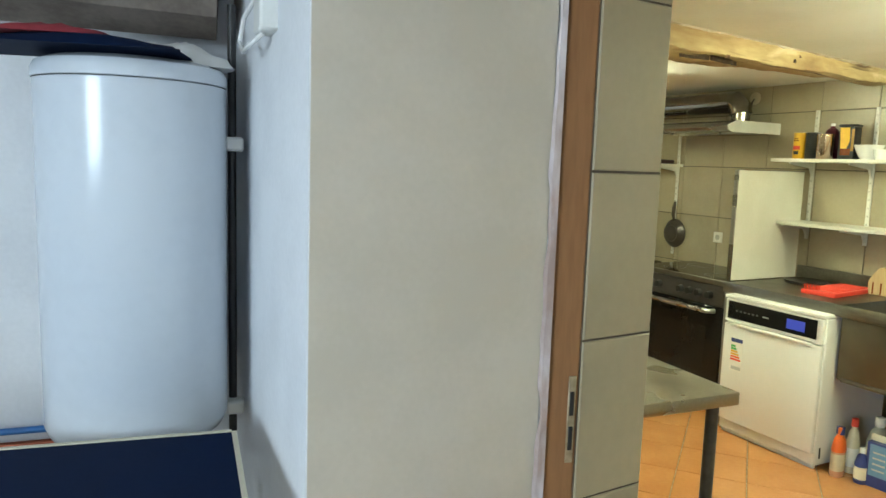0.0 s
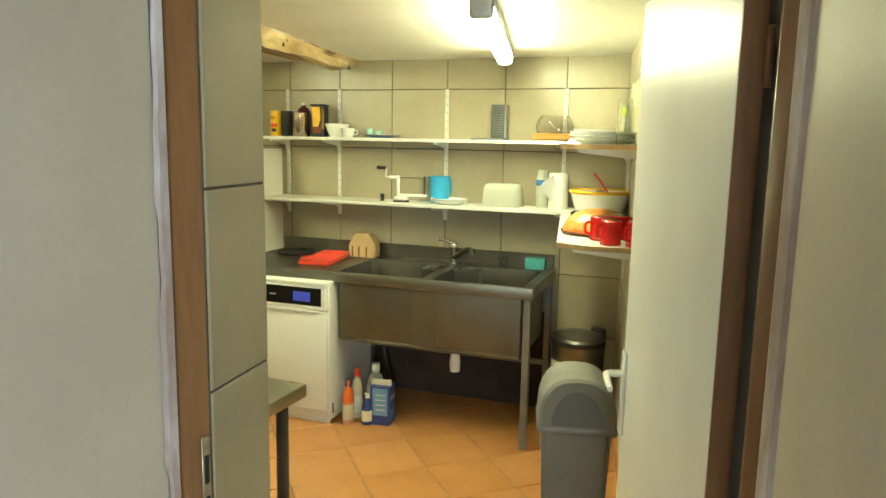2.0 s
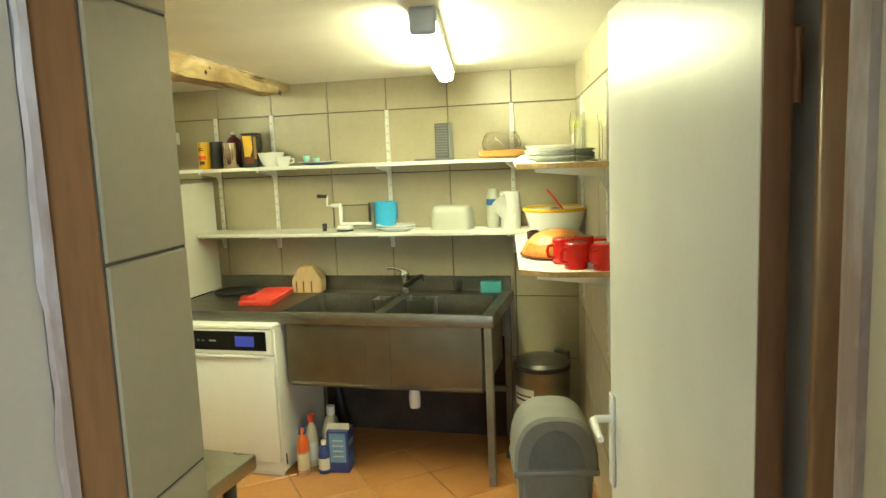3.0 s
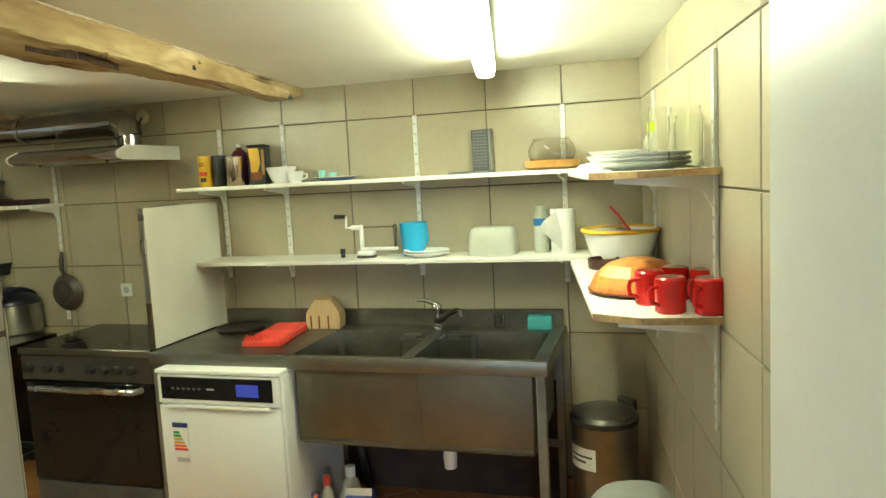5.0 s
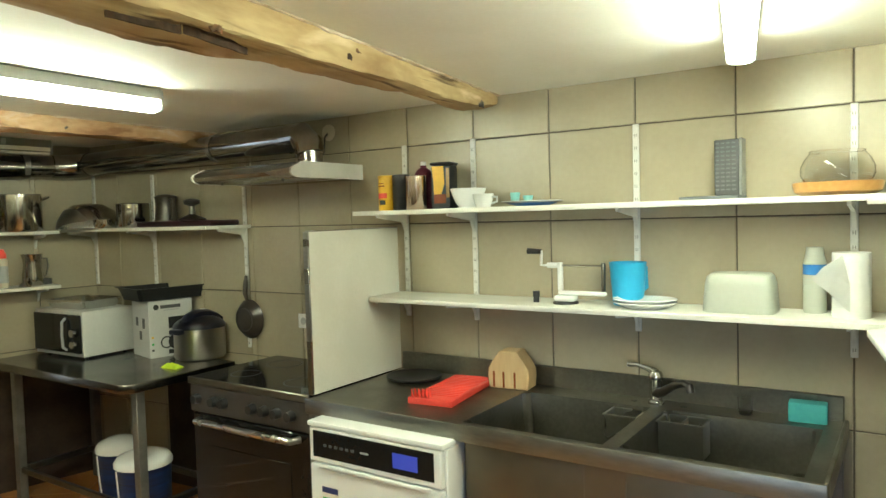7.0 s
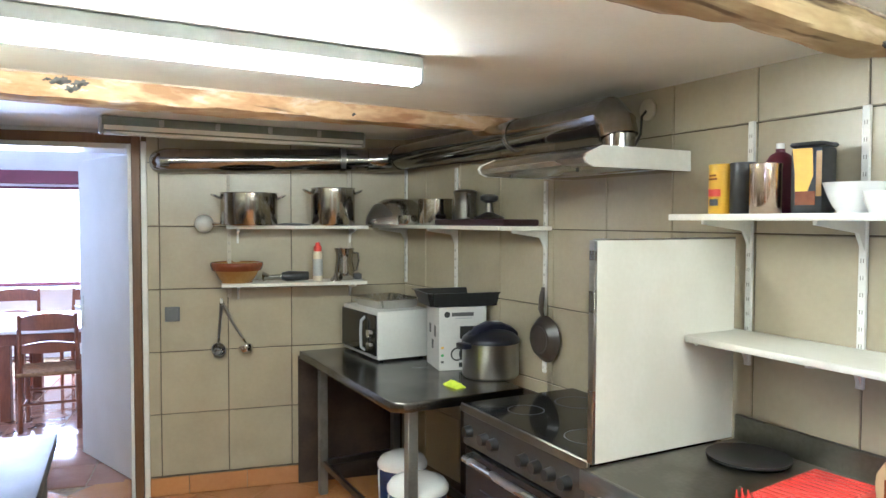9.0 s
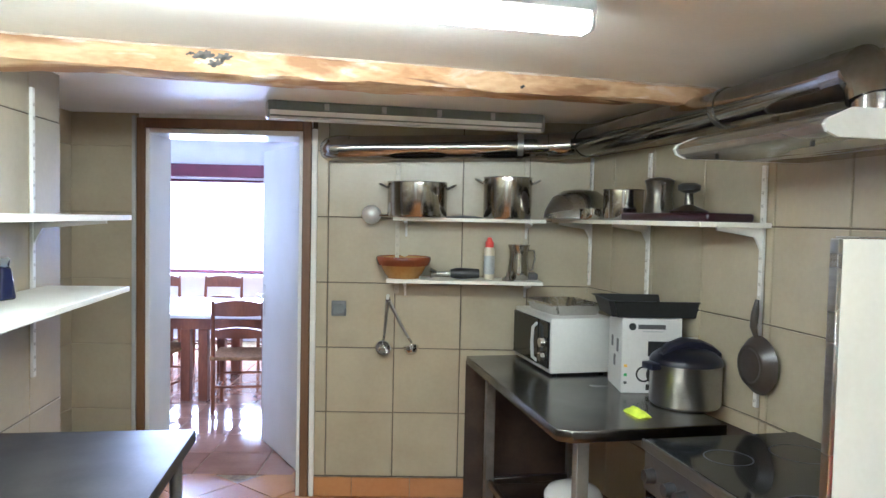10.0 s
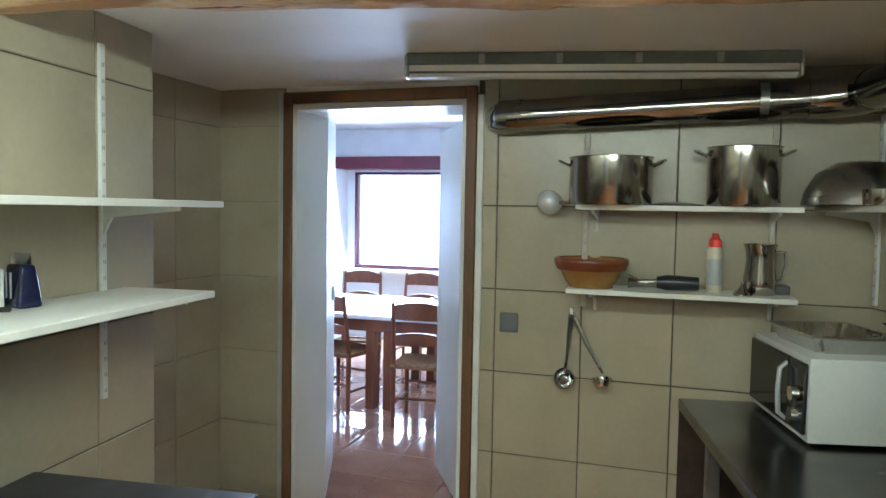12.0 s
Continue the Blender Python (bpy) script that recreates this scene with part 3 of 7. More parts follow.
def tube_lamp(p, q, lit, label):
    ln = math.dist(p, q)
    m = wall_frame(p, (q[0] - p[0], q[1] - p[1]))
    t = thing("ceiling_tube_lamp", m @ Matrix.Translation((0, 0, CZ - 0.092)), label, "lamp", "tube lamps on the ceiling")
    part("housing", box(bm_new(), 0, ln, -0.044, 0.044, 0.044, 0.092, 0.006), PALE_GREY if lit else LAMP_GREY, t)
    bm = bm_new()
    prof = [(-0.042, 0.046), (-0.040, 0.026), (-0.028, 0.006), (0, 0.0), (0.028, 0.006), (0.040, 0.026), (0.042, 0.046)]
    ra = [bm.verts.new((0.012, y, z)) for y, z in prof]
    rb = [bm.verts.new((ln - 0.012, y, z)) for y, z in prof]
    for i in range(6):
        bm.faces.new((ra[i], rb[i], rb[i + 1], ra[i + 1]))
    bm.faces.new(ra), bm.faces.new(rb[::-1])
    part("diffuser", bm, TUBE_LIT if lit else LAMP_COVER, t, "glowing ribbed cover" if lit else "unlit whitish ribbed cover")
    for x in (0.0, ln):
        part("end_cap", box(bm_new(), x - 0.010, x + 0.010, -0.042, 0.042, 0.004, 0.088, 0.014, 3), PALE_GREY, t, "grey end cap")
    if not lit:
        for y in (-0.036, 0.036):
            part("rib", box(bm_new(), 0.012, ln - 0.012, y - 0.004, y + 0.004, 0.016, 0.024, 0.002), LAMP_GREY, t, "grey rib along the cover")
    for k in range(1, 5):
        for y in (() if lit else (-0.048, 0.048)):
            part("clip", box(bm_new(), ln * k / 5 - 0.012, ln * k / 5 + 0.012, y - 0.005, y + 0.005, 0.05, 0.085, 0.003), PALE_GREY, t)
    return t


tube_lamp((3.45, 2.205), (4.795, 2.735), True, "lit white fluorescent tube lamp on the kitchen ceiling")
tube_lamp((2.36, 4.30), (3.815, 4.62), True, "lit white fluorescent tube lamp between the beams")
tube_lamp((2.645, 6.33), (4.02, 6.61), False, "unlit grey fluorescent tube lamp above the stainless table")

# ---- kitchen doorway frame and door ----
def upright(name, p, q, y0, y1, z0, z1, material, label, cat="door frame"):
    m = wall_frame(p, (q[0] - p[0], q[1] - p[1]))
    return solid(name, box(bm_new(), 0, math.dist(p, q), y0, y1, z0, z1, 0.006), material, label, cat, m, kind="structure")


fdir = Vector((H0[0] - C0[0], H0[1] - C0[1], 0)).normalized()
jamb_n = solid("door_frame_north", prism(bm_new(), [(2.000, 2.056), (2.076, 2.049 - 0.004), (2.084, 2.075), (2.006, 2.08)], 0, 2.13, 0.004), FRAME_WOOD, "brown-stained wooden door post with a lock plate", "door frame", kind="structure")
bm = bm_new()
n = 60
rows = []
for i in range(n + 1):
    z = 2.13 * i / n
    w = 0.015 + 0.011 * noise.noise(Vector((0, 3.1, z * 3.0))) + 0.01 * noise.noise(Vector((5, 1, z * 13)))
    rows.append([bm.verts.new((x, y, z)) for x, y in ((1.998 - w, 2.0535), (1.996 - w * 0.5, 2.047 - 0.004 * noise.noise(Vector((1, 7, z * 9)))), (2.003, 2.045), (2.006, 2.07), (1.99 - w, 2.07))])
for a, b in zip(rows, rows[1:]):
    for k in range(4):
        bm.faces.new((a[k], a[k + 1], b[k + 1], b[k]))
setting("trim_chipped_north", bm, CHIPPED, "chipped mauve-white plaster edge along the door post", "trim")
lock = thing("strike_plate", wall_frame((2.072, 2.0425), (-1, 0.09)) @ Matrix.Translation((0, 0, 0.92)), "narrow tarnished metal strike plate let into the door post", "lock plate")
part("plate", box(bm_new(), 0.004, 0.022, 0, 0.003, 0, 0.20, 0.0012), BRASSY, lock)
for z in (0.03, 0.11):
    part("slot", box(bm_new(), 0.008, 0.018, 0.003, 0.0045, z, z + 0.055, 0.001), BLACK, lock, "dark keeper slot")

solid("door_frame_south", prism(bm_new(), [(2.262, 1.128), (2.33, 1.100), (2.36, 1.165), (2.285, 1.165)], 0, 2.13, 0.004), FRAME_WOOD, "brown-stained wooden door post on the hinge side", "door frame", kind="structure")
setting("trim_chipped_south", prism(bm_new(), [(2.222, 1.100), (2.262, 1.112), (2.275, 1.14), (2.255, 1.143), (2.22, 1.124)], 0, 2.13, 0.006), CHIPPED, "chipped plaster edge along the hinge-side post", "trim")

leaf_m = wall_frame((2.375, 1.226), (3.181 - 2.366, 1.582 - 1.224))
door = tagged(thing("door_1", leaf_m, "white painted flush door standing open against the tiled wall", "door"), kind="structure")
part("leaf", box(bm_new(), 0, 0.868, -0.038, 0.0, 0.012, 2.03, 0.002), DOORPAINT, door)
for sgn, y in ((1, 0.0), (-1, -0.038)):
    hp = part("handle_plate", box(bm_new(), 0.815, 0.855, min(y, y + sgn * 0.009), max(y, y + sgn * 0.009), 0.84, 1.085, 0.003), WHITE_METAL, door, "long white handle plate")
    bm = tube(bm_new(), [(0.835, y + sgn * 0.005, 1.02), (0.835, y + sgn * 0.045, 1.02), (0.825, y + sgn * 0.055, 1.02), (0.78, y + sgn * 0.057, 1.016), (0.73, y + sgn * 0.055, 1.008)], [0.010, 0.010, 0.010, 0.009, 0.008], 10)
    part("lever", bm, WHITE_METAL, hp, "white lever handle")
part("edge_band", box(bm_new(), -0.004, 0.0, -0.037, -0.001, 0.012, 2.03), FRAME_WOOD, door, "bare brown wooden hinge edge")
for z in (0.25, 1.75):
    part("hinge", tube(bm_new(), [(-0.006, -0.042, z), (-0.006, -0.042, z + 0.09)], 0.006, 10), FRAME_WOOD, door, "brown painted hinge")

# ---- dining room door frame and door ----
Y0 = 6.862
for nm, x0, x1, z0, z1 in (("door_frame_left", 1.795, 1.842, 0, 2.14), ("door_frame_right", 2.722, 2.77, 0, 2.14), ("door_frame_head", 1.842, 2.722, 2.085, 2.14)):
    solid(nm, box(bm_new(), x0, x1, Y0, 7.20, z0, z1, 0.004), FRAME_DARK, "reddish-brown wooden door frame to the dining room", "door frame", kind="structure")
for nm, x0, x1 in (("door_lining_left", 1.842, 1.866), ("door_lining_right", 2.70, 2.722)):
    solid(nm, box(bm_new(), x0, x1, 6.875, 7.20, 0, 2.085, 0.003), DOORPAINT, "white painted door lining", "door frame", kind="structure")
solid("door_lining_head", box(bm_new(), 1.866, 2.70, 6.875, 7.20, 2.055, 2.085, 0.003), DOORPAINT, "white painted door lining", "door frame", kind="structure")
solid("tile_edging", box(bm_new(), 1.768, 1.792, 6.866, 6.886, 0, 2.15, 0.004), PALE_GREY, "pale plastic tile edging strip", "trim", kind="structure")
solid("door_casing", box(bm_new(), 2.772, 2.803, 6.868, 6.887, 0, 2.10, 0.004), WHITE_METAL, "narrow white trim beside the door", "trim", kind="structure")
# white side wall of the passage past the door
setting("passage_side", prism(bm_new(), [(1.80, 7.2), (1.866, 7.2), (1.61, 7.80), (1.55, 7.80)], 0, 2.4), DOORPAINT, "white side of the passage to the dining room", "wall")
sw = thing("light_switch", wall_frame((1.705, 7.585), (-0.256, 0.60)) @ pose(0, 0.0, 1.08, 0, 0, 180), "white rocker light switch in the passage", "switch")
part("plate", box(bm_new(), -0.04, 0.04, 0.0, 0.012, -0.04, 0.04, 0.004, 2), WHITE_METAL, sw)
part("rocker", box(bm_new(), -0.022, 0.022, 0.012, 0.017, -0.026, 0.026, 0.003), PORCELAIN, sw)
d2_m = wall_frame((2.685, 7.19), (2.30 - 2.685, 7.86 - 7.19))
door2 = tagged(thing("door_2", d2_m, "white painted flush door standing open into the dining room", "door"), kind="structure")
part("leaf", box(bm_new(), 0, 0.80, -0.02, 0.018, 0.012, 2.05, 0.002), DOORPAINT, door2)
for sgn, y in ((1, 0.018), (-1, -0.02)):
    hp = part("handle_plate", box(bm_new(), 0.735, 0.772, min(y, y + sgn * 0.008), max(y, y + sgn * 0.008), 0.90, 1.12, 0.003), WHITE_METAL, door2, "white handle plate")
    part("lever", tube(bm_new(), [(0.752, y, 1.05), (0.752, y + sgn * 0.05, 1.05), (0.64, y + sgn * 0.052, 1.045)], 0.009, 8), WHITE_METAL, hp)

# ---- dining room ----
setting("dining_ceiling", box(bm_new(), -3.0, 6.0, 7.0, 12.0, 2.55, 2.7), WHITEWALL, "white dining room ceiling", "ceiling")
setting("wall_dining_west", box(bm_new(), -3.2, -3.0, 7.05, 12.0, 0, 2.6), WHITEWALL, "white dining room wall", "wall")
setting("wall_dining_east", box(bm_new(), 6.0, 6.2, 7.05, 12.0, 0, 2.6), WHITEWALL, "white dining room wall", "wall")
wx0, wx1, wz0, wz1 = -0.12, 2.3, 0.86, 2.03
for nm, b in (("wall_dining_north_left", (-3.0, wx0, 0, 2.6)), ("wall_dining_north_right", (wx1, 6.0, 0, 2.6)), ("wall_dining_north_sill", (wx0, wx1, 0, wz0)), ("wall_dining_north_head", (wx0, wx1, wz1, 2.6))):
    setting(nm, box(bm_new(), b[0], b[1], 11.80, 12.0, b[2], b[3]), WHITEWALL, "white wall round the dining room window", "wall")
win = tagged(thing("window_1", Matrix.Translation((0, 11.79, 0)), "wide dining room window with a dark maroon frame", "window"), kind="structure")
part("frame_left", box(bm_new(), wx0, wx0 + 0.035, 0.0, 0.08, wz0, wz1, 0.004), MAROON, win)
part("frame_right", box(bm_new(), wx1 - 0.05, wx1, 0.0, 0.08, wz0, wz1, 0.004), MAROON, win)
part("frame_head", box(bm_new(), wx0, wx1, 0.0, 0.08, wz1 - 0.03, wz1, 0.004), MAROON, win)
part("frame_foot", box(bm_new(), wx0, wx1, 0.0, 0.08, wz0, wz0 + 0.035, 0.004), MAROON, win)
part("sill", box(bm_new(), wx0 - 0.1, wx1 + 0.1, -0.13, 0.0, wz0 - 0.05, wz0 - 0.01, 0.006), WHITE_LAM, win, "pale window sill")
pane = part("pane", box(bm_new(), wx0 + 0.035, wx1 - 0.05, 0.03, 0.036, wz0 + 0.035, wz1 - 0.03), GLASS, win)
pane.visible_shadow = False
solid("blind_box", box(bm_new(), -3.0, 6.0, 11.62, 11.80, 2.06, 2.21, 0.006), MAROON, "long maroon painted board above the window", "trim", kind="structure")
solid("wall_pillar", box(bm_new(), -0.62, -0.22, 11.45, 11.80, 0.0, 2.06, 0.004), WHITEWALL, "white wall pier beside the window", "wall", kind="structure")
solid("backdrop_outdoors", box(bm_new(), -8, 11, 16, 16.1, -2, 9), OUTSIDE, "bright hazy daylight outside the window", "backdrop", kind="structure")
setting("ground_outside", box(bm_new(), -12, 14, 12.0, 16, -0.4, -0.2), STONE, "pale ground outside the window", "ground")


def dining_chair(m, label):
    c = thing("dining_chair", m, label, "chair", "chairs round the dining table")
    for x in (-0.2, 0.2):
        part("leg", tube(bm_new(), [(x, -0.2, 0), (x, -0.2, 0.45)], [0.016, 0.02], 8), CHAIR_WOOD, c)
        part("back_leg", tube(bm_new(), [(x, 0.19, 0), (x, 0.185, 0.45), (x * 0.96, 0.245, 0.92)], [0.016, 0.02, 0.014], 8), CHAIR_WOOD, c)
        part("stretcher", tube(bm_new(), [(x, -0.2, 0.17), (x, 0.19, 0.17)], 0.011, 8), CHAIR_WOOD, c)
    for y, z in ((-0.2, 0.25), (0.19, 0.22)):
        part("stretcher", tube(bm_new(), [(-0.2, y, z), (0.2, y, z)], 0.011, 8), CHAIR_WOOD, c)
    part("seat", box(bm_new(), -0.225, 0.225, -0.225, 0.215, 0.435, 0.468, 0.012, 2), RUSH, c, "woven rush seat")
    for z, h in ((0.62, 0.06), (0.80, 0.10)):
        bm = bm_new()
        y = 0.185 + (z - 0.45) * 0.128
        rr = []
        for i in range(9):
            x = -0.19 + 0.38 * i / 8
            b = 0.035 * math.cos(x / 0.19 * math.pi / 2)
            rr.append([bm.verts.new((x, y + b + dy, z + dz + (0.03 * math.cos(x / 0.19 * math.pi / 2) if dz > 0 else 0))) for dy, dz in ((-0.008, 0), (0.008, 0), (0.008, h), (-0.008, h))])
        for a, b in zip(rr, rr[1:]):
            for k in range(4):
                bm.faces.new((a[k], b[k], b[(k + 1) % 4], a[(k + 1) % 4]))
        bm.faces.new(rr[0]), bm.faces.new(rr[-1][::-1])
        part("back_slat", bm, CHAIR_WOOD, c)
    return c


CH = "chestnut-stained ladder-back chair with a woven rush seat"
chair = dining_chair(pose(1.91, 8.72, 0, 0, 0, 186), CH)
for x, y, a in ((1.13, 8.92, 168), (0.55, 10.42, 8), (1.20, 10.45, 2), (1.9, 10.4, -4), (-0.55, 9.5, 88)):
    copy_thing(chair, pose(x, y, 0, 0, 0, a))
dt = thing("dining_table", pose(1.11, 9.45, 0), "long chestnut-stained wooden dining table with a pale top", "table")
part("tabletop", box(bm_new(), -1.35, 1.75, -0.62, 0.62, 0.72, 0.755, 0.008), PORCELAIN, dt, "glossy white tabletop")
part("apron", box(bm_new(), -1.25, 1.65, -0.56, 0.56, 0.62, 0.72, 0.004), CHAIR_WOOD, dt)
for x in (-1.2, 0.27, 0.42, 1.6):
    for y in (-0.52, 0.52):
        part("leg", box(bm_new(), x - 0.04, x + 0.04, y - 0.04, y + 0.04, 0, 0.62, 0.006), CHAIR_WOOD, dt)

# ---- stainless tables ----
LT = wall_frame((2.625, 5.355), (2.96 - 2.625, 2.575 - 5.355))
# local x runs along the wall towards the doorway, y away from it
ll = math.dist((2.625, 5.355), (2.96, 2.575))
for x0, x1, top, lb, tl in ((0.0, ll * 0.5 - 0.004, GREY_TOP, "dark grey-topped worktable along the shelved wall", "dark grey top"), (ll * 0.5 + 0.004, ll, TABLE_STEEL, "stainless steel worktable near the doorway", "brushed stainless steel top")):
    lt = thing("work_table", LT @ pose(0, -0.66, 0), lb, "table")
    part("tabletop", box(bm_new(), x0, x1, 0, 0.66, 0.805, 0.85, 0.004, 2), top, lt, tl)
    for x in (x0 + 0.08, x1 - 0.065):
        for y in (0.06, 0.61):
            lg = part("leg", tube(bm_new(), [(x, y, 0.03), (x, y, 0.805)], 0.021, 12), DARK_GREY, lt)
            part("foot", tube(bm_new(), [(x, y, 0), (x, y, 0.035)], 0.025, 12), BLACK, lg, "black plastic foot")

NT_M = wall_frame((3.918, 5.345), (0.9825, 0.186))
nt = thing("steel_table", NT_M, "stainless steel corner table with low rails between its legs", "table")
NW, NL = 0.67, 1.395
TOP_STEEL = mat("dark_polished_tabletop", (0.19, 0.178, 0.16), (0.13, 0.122, 0.108), 0.24, 1.0, scale=4, fine=50, bump=0.03)
part("tabletop", prism(bm_new(), [(0.05, 0), (NW, 0), (NW, NL), (0, NL), (0, 0.045)], 0.815, 0.86, 0.003), TOP_STEEL, nt, "scratched stainless steel top")
for x in (0.115, NW - 0.08):
    for y in (0.075, NL - 0.09):
        part("leg", box(bm_new(), x - 0.024, x + 0.024, y - 0.024, y + 0.024, 0, 0.815, 0.003), LEG_STEEL, nt)
for y in (0.075, NL - 0.09):
    part("cross_rail", box(bm_new(), 0.139, NW - 0.1, y - 0.015, y + 0.015, 0.17, 0.205, 0.003), STEEL_DARK, nt)
for x in (0.115, NW - 0.08):
    part("side_rail", box(bm_new(), x - 0.012, x + 0.012, 0.095, NL - 0.11, 0.17, 0.205, 0.003), STEEL_DARK, nt)

# added dark brown sheets that stand in for shade on the walls below the worktops
for nm, m, u0, u1, z1, lb in (("wall_low_sink", E_M, 0.42, 1.60, 0.62, "dark brown sheet adding shade on the wall under the sink"), ("wall_low_cooker", E_M, 3.19, 3.40, 0.80, "dark brown sheet adding shade on the wall beside the cooker"), ("wall_low_north", N_M, 0.03, NE[0] - 3.665, 0.80, "dark brown sheet adding shade on the wall behind the corner table"), ("wall_low_table", E2_M, 0.02, 0.72, 0.80, "dark brown sheet adding shade on the wall under the corner table")):
    solid(nm, box(bm_new(), u0, u1, 0.004, 0.024, 0.0, z1), SHADE_BROWN, lb, "wall", m, kind="structure")

# ---- sink unit ----
su = thing("sink_unit", E_M, "stainless steel double sink unit on square legs", "sink")
ux0, ux1, dF = 0.395, 2.285, 0.69
bowls = ((0.445, 0.965, 0.165, 0.655), (1.02, 1.545, 0.165, 0.655))


bm = bm_new()
xs, ys = [ux0, 0.445, 0.965, 1.02, 1.545, ux1], [0.03, 0.165, 0.655, dF]
vv = {}
for zi, z in enumerate((0.868, 0.9)):
    for i, x in enumerate(xs):
        for j, y in enumerate(ys):
            vv[i, j, zi] = bm.verts.new((x, y, z))
hole = {(1, 1), (3, 1)}
cells = {(i, j) for i in range(5) for j in range(3)} - hole
for i, j in cells:
    for zi in (0, 1):
        q = [vv[i, j, zi], vv[i + 1, j, zi], vv[i + 1, j + 1, zi], vv[i, j + 1, zi]]
        bm.faces.new(q if zi else q[::-1])
    for di, dj, a, b in ((-1, 0, (i, j), (i, j + 1)), (1, 0, (i + 1, j), (i + 1, j + 1)), (0, -1, (i, j), (i + 1, j)), (0, 1, (i, j + 1), (i + 1, j + 1))):
        if (i + di, j + dj) not in cells:
            bm.faces.new((vv[*a, 0], vv[*b, 0], vv[*b, 1], vv[*a, 1]))
part("worktop", bm, SINK_STEEL, su, "stainless steel worktop", smooth=False)
part("front_edge", box(bm_new(), ux0 - 0.012, ux1, dF, dF + 0.016, 0.842, 0.906, 0.005, 2), EDGE_STEEL, su, "folded steel front edge")
part("side_edge", box(bm_new(), ux0 - 0.014, ux0, 0.03, dF, 0.842, 0.906, 0.003), EDGE_STEEL, su)
part("splashback", box(bm_new(), ux0, ux1, 0.016, 0.034, 0.868, 0.985, 0.004), SINK_STEEL, su, "low steel upstand")
for a, b, c, d in bowls:
    bm = bm_new()
    zt, zb = 0.899, 0.62
    top = [bm.verts.new(p) for p in ((a, c, zt), (b, c, zt), (b, d, zt), (a, d, zt))]
    k = 0.03
    bot = [bm.verts.new(p) for p in ((a + k, c + k, zb), (b - k, c + k, zb), (b - k, d - k, zb), (a + k, d - k, zb))]
    fs = [bm.faces.new((top[i], top[(i + 1) % 4], bot[(i + 1) % 4], bot[i])) for i in range(4)] + [bm.faces.new(bot)]
    bmesh.ops.bevel(bm, geom=[e for e in bm.edges if not (e.verts[0] in top and e.verts[1] in top)], offset=0.03, segments=3, affect="EDGES")
    part("bowl", bm, SINK_STEEL, su, "deep stainless bowl")
part("apron", box(bm_new(), ux0 + 0.05, 1.53, 0.660, 0.678, 0.50, 0.866, 0.012, 3), APRON, su, "stained stainless casing of the bowls")
part("apron_side", box(bm_new(), ux0 + 0.05, ux0 + 0.065, 0.08, 0.660, 0.50, 0.866, 0.004), APRON, su)
part("apron_base", box(bm_new(), ux0 + 0.06, 1.53, 0.08, 0.645, 0.50, 0.515, 0.004), STEEL_DARK, su)
part("apron_strap", box(bm_new(), 0.935, 1.075, 0.664, 0.682, 0.495, 0.866, 0.003), APRON, su, "vertical steel strap between the bowls")
part("apron_foot", tube(bm_new(), [(ux0 + 0.06, 0.669, 0.508), (1.50, 0.669, 0.508)], 0.016, 8), STEEL_DARK, su)
for x in (ux0 + 0.02, 2.262):
    for y in (0.06, dF - 0.02):
        part("leg", box(bm_new(), x - 0.019, x + 0.019, y - 0.019, y + 0.019, 0, 0.868, 0.003), LEG_STEEL, su)
part("lower_rail", box(bm_new(), ux0 + 0.02, 2.262, 0.06, 0.085, 0.30, 0.335, 0.003), LEG_STEEL, su)
tap = part("tap", lathe(bm_new(), [(0.030, 0.9), (0.030, 0.908), (0.024, 0.915), (0.0235, 0.985), (0.027, 0.992), (0.027, 1.012), (0.018, 1.026), (0, 1.03)], 20, 1.02, 0.095), TABLE_STEEL, su, "chrome mixer tap")
part("spout", tube(bm_new(), [(1.02, 0.10, 0.938), (0.985, 0.125, 0.955), (0.93, 0.165, 0.995), (0.885, 0.195, 1.012), (0.865, 0.208, 1.006), (0.860, 0.211, 0.985)], [0.020, 0.018, 0.014, 0.013, 0.015, 0.015], 12), STEEL_DARK, tap, "dark swivelling spout")
part("lever", tube(bm_new(), [(1.02, 0.095, 1.02), (1.05, 0.10, 1.034), (1.09, 0.11, 1.046), (1.125, 0.115, 1.045)], [0.016, 0.010, 0.008, 0.010], 10), TABLE_STEEL, tap, "chrome lever")
part("drain_trap", tube(bm_new(), [(0.90, 0.40, 0.50), (0.90, 0.40, 0.42), (0.90, 0.40, 0.36), (0.90, 0.40, 0.30)], [0.02, 0.024, 0.034, 0.03], 12), PORCELAIN, su, "white plastic drain trap")
part("drain_pipe", tube(bm_new(), [(0.6, 0.12, 0.44), (0.95, 0.22, 0.44), (1.45, 0.15, 0.40)], 0.02, 10), DARK_GREY, su)


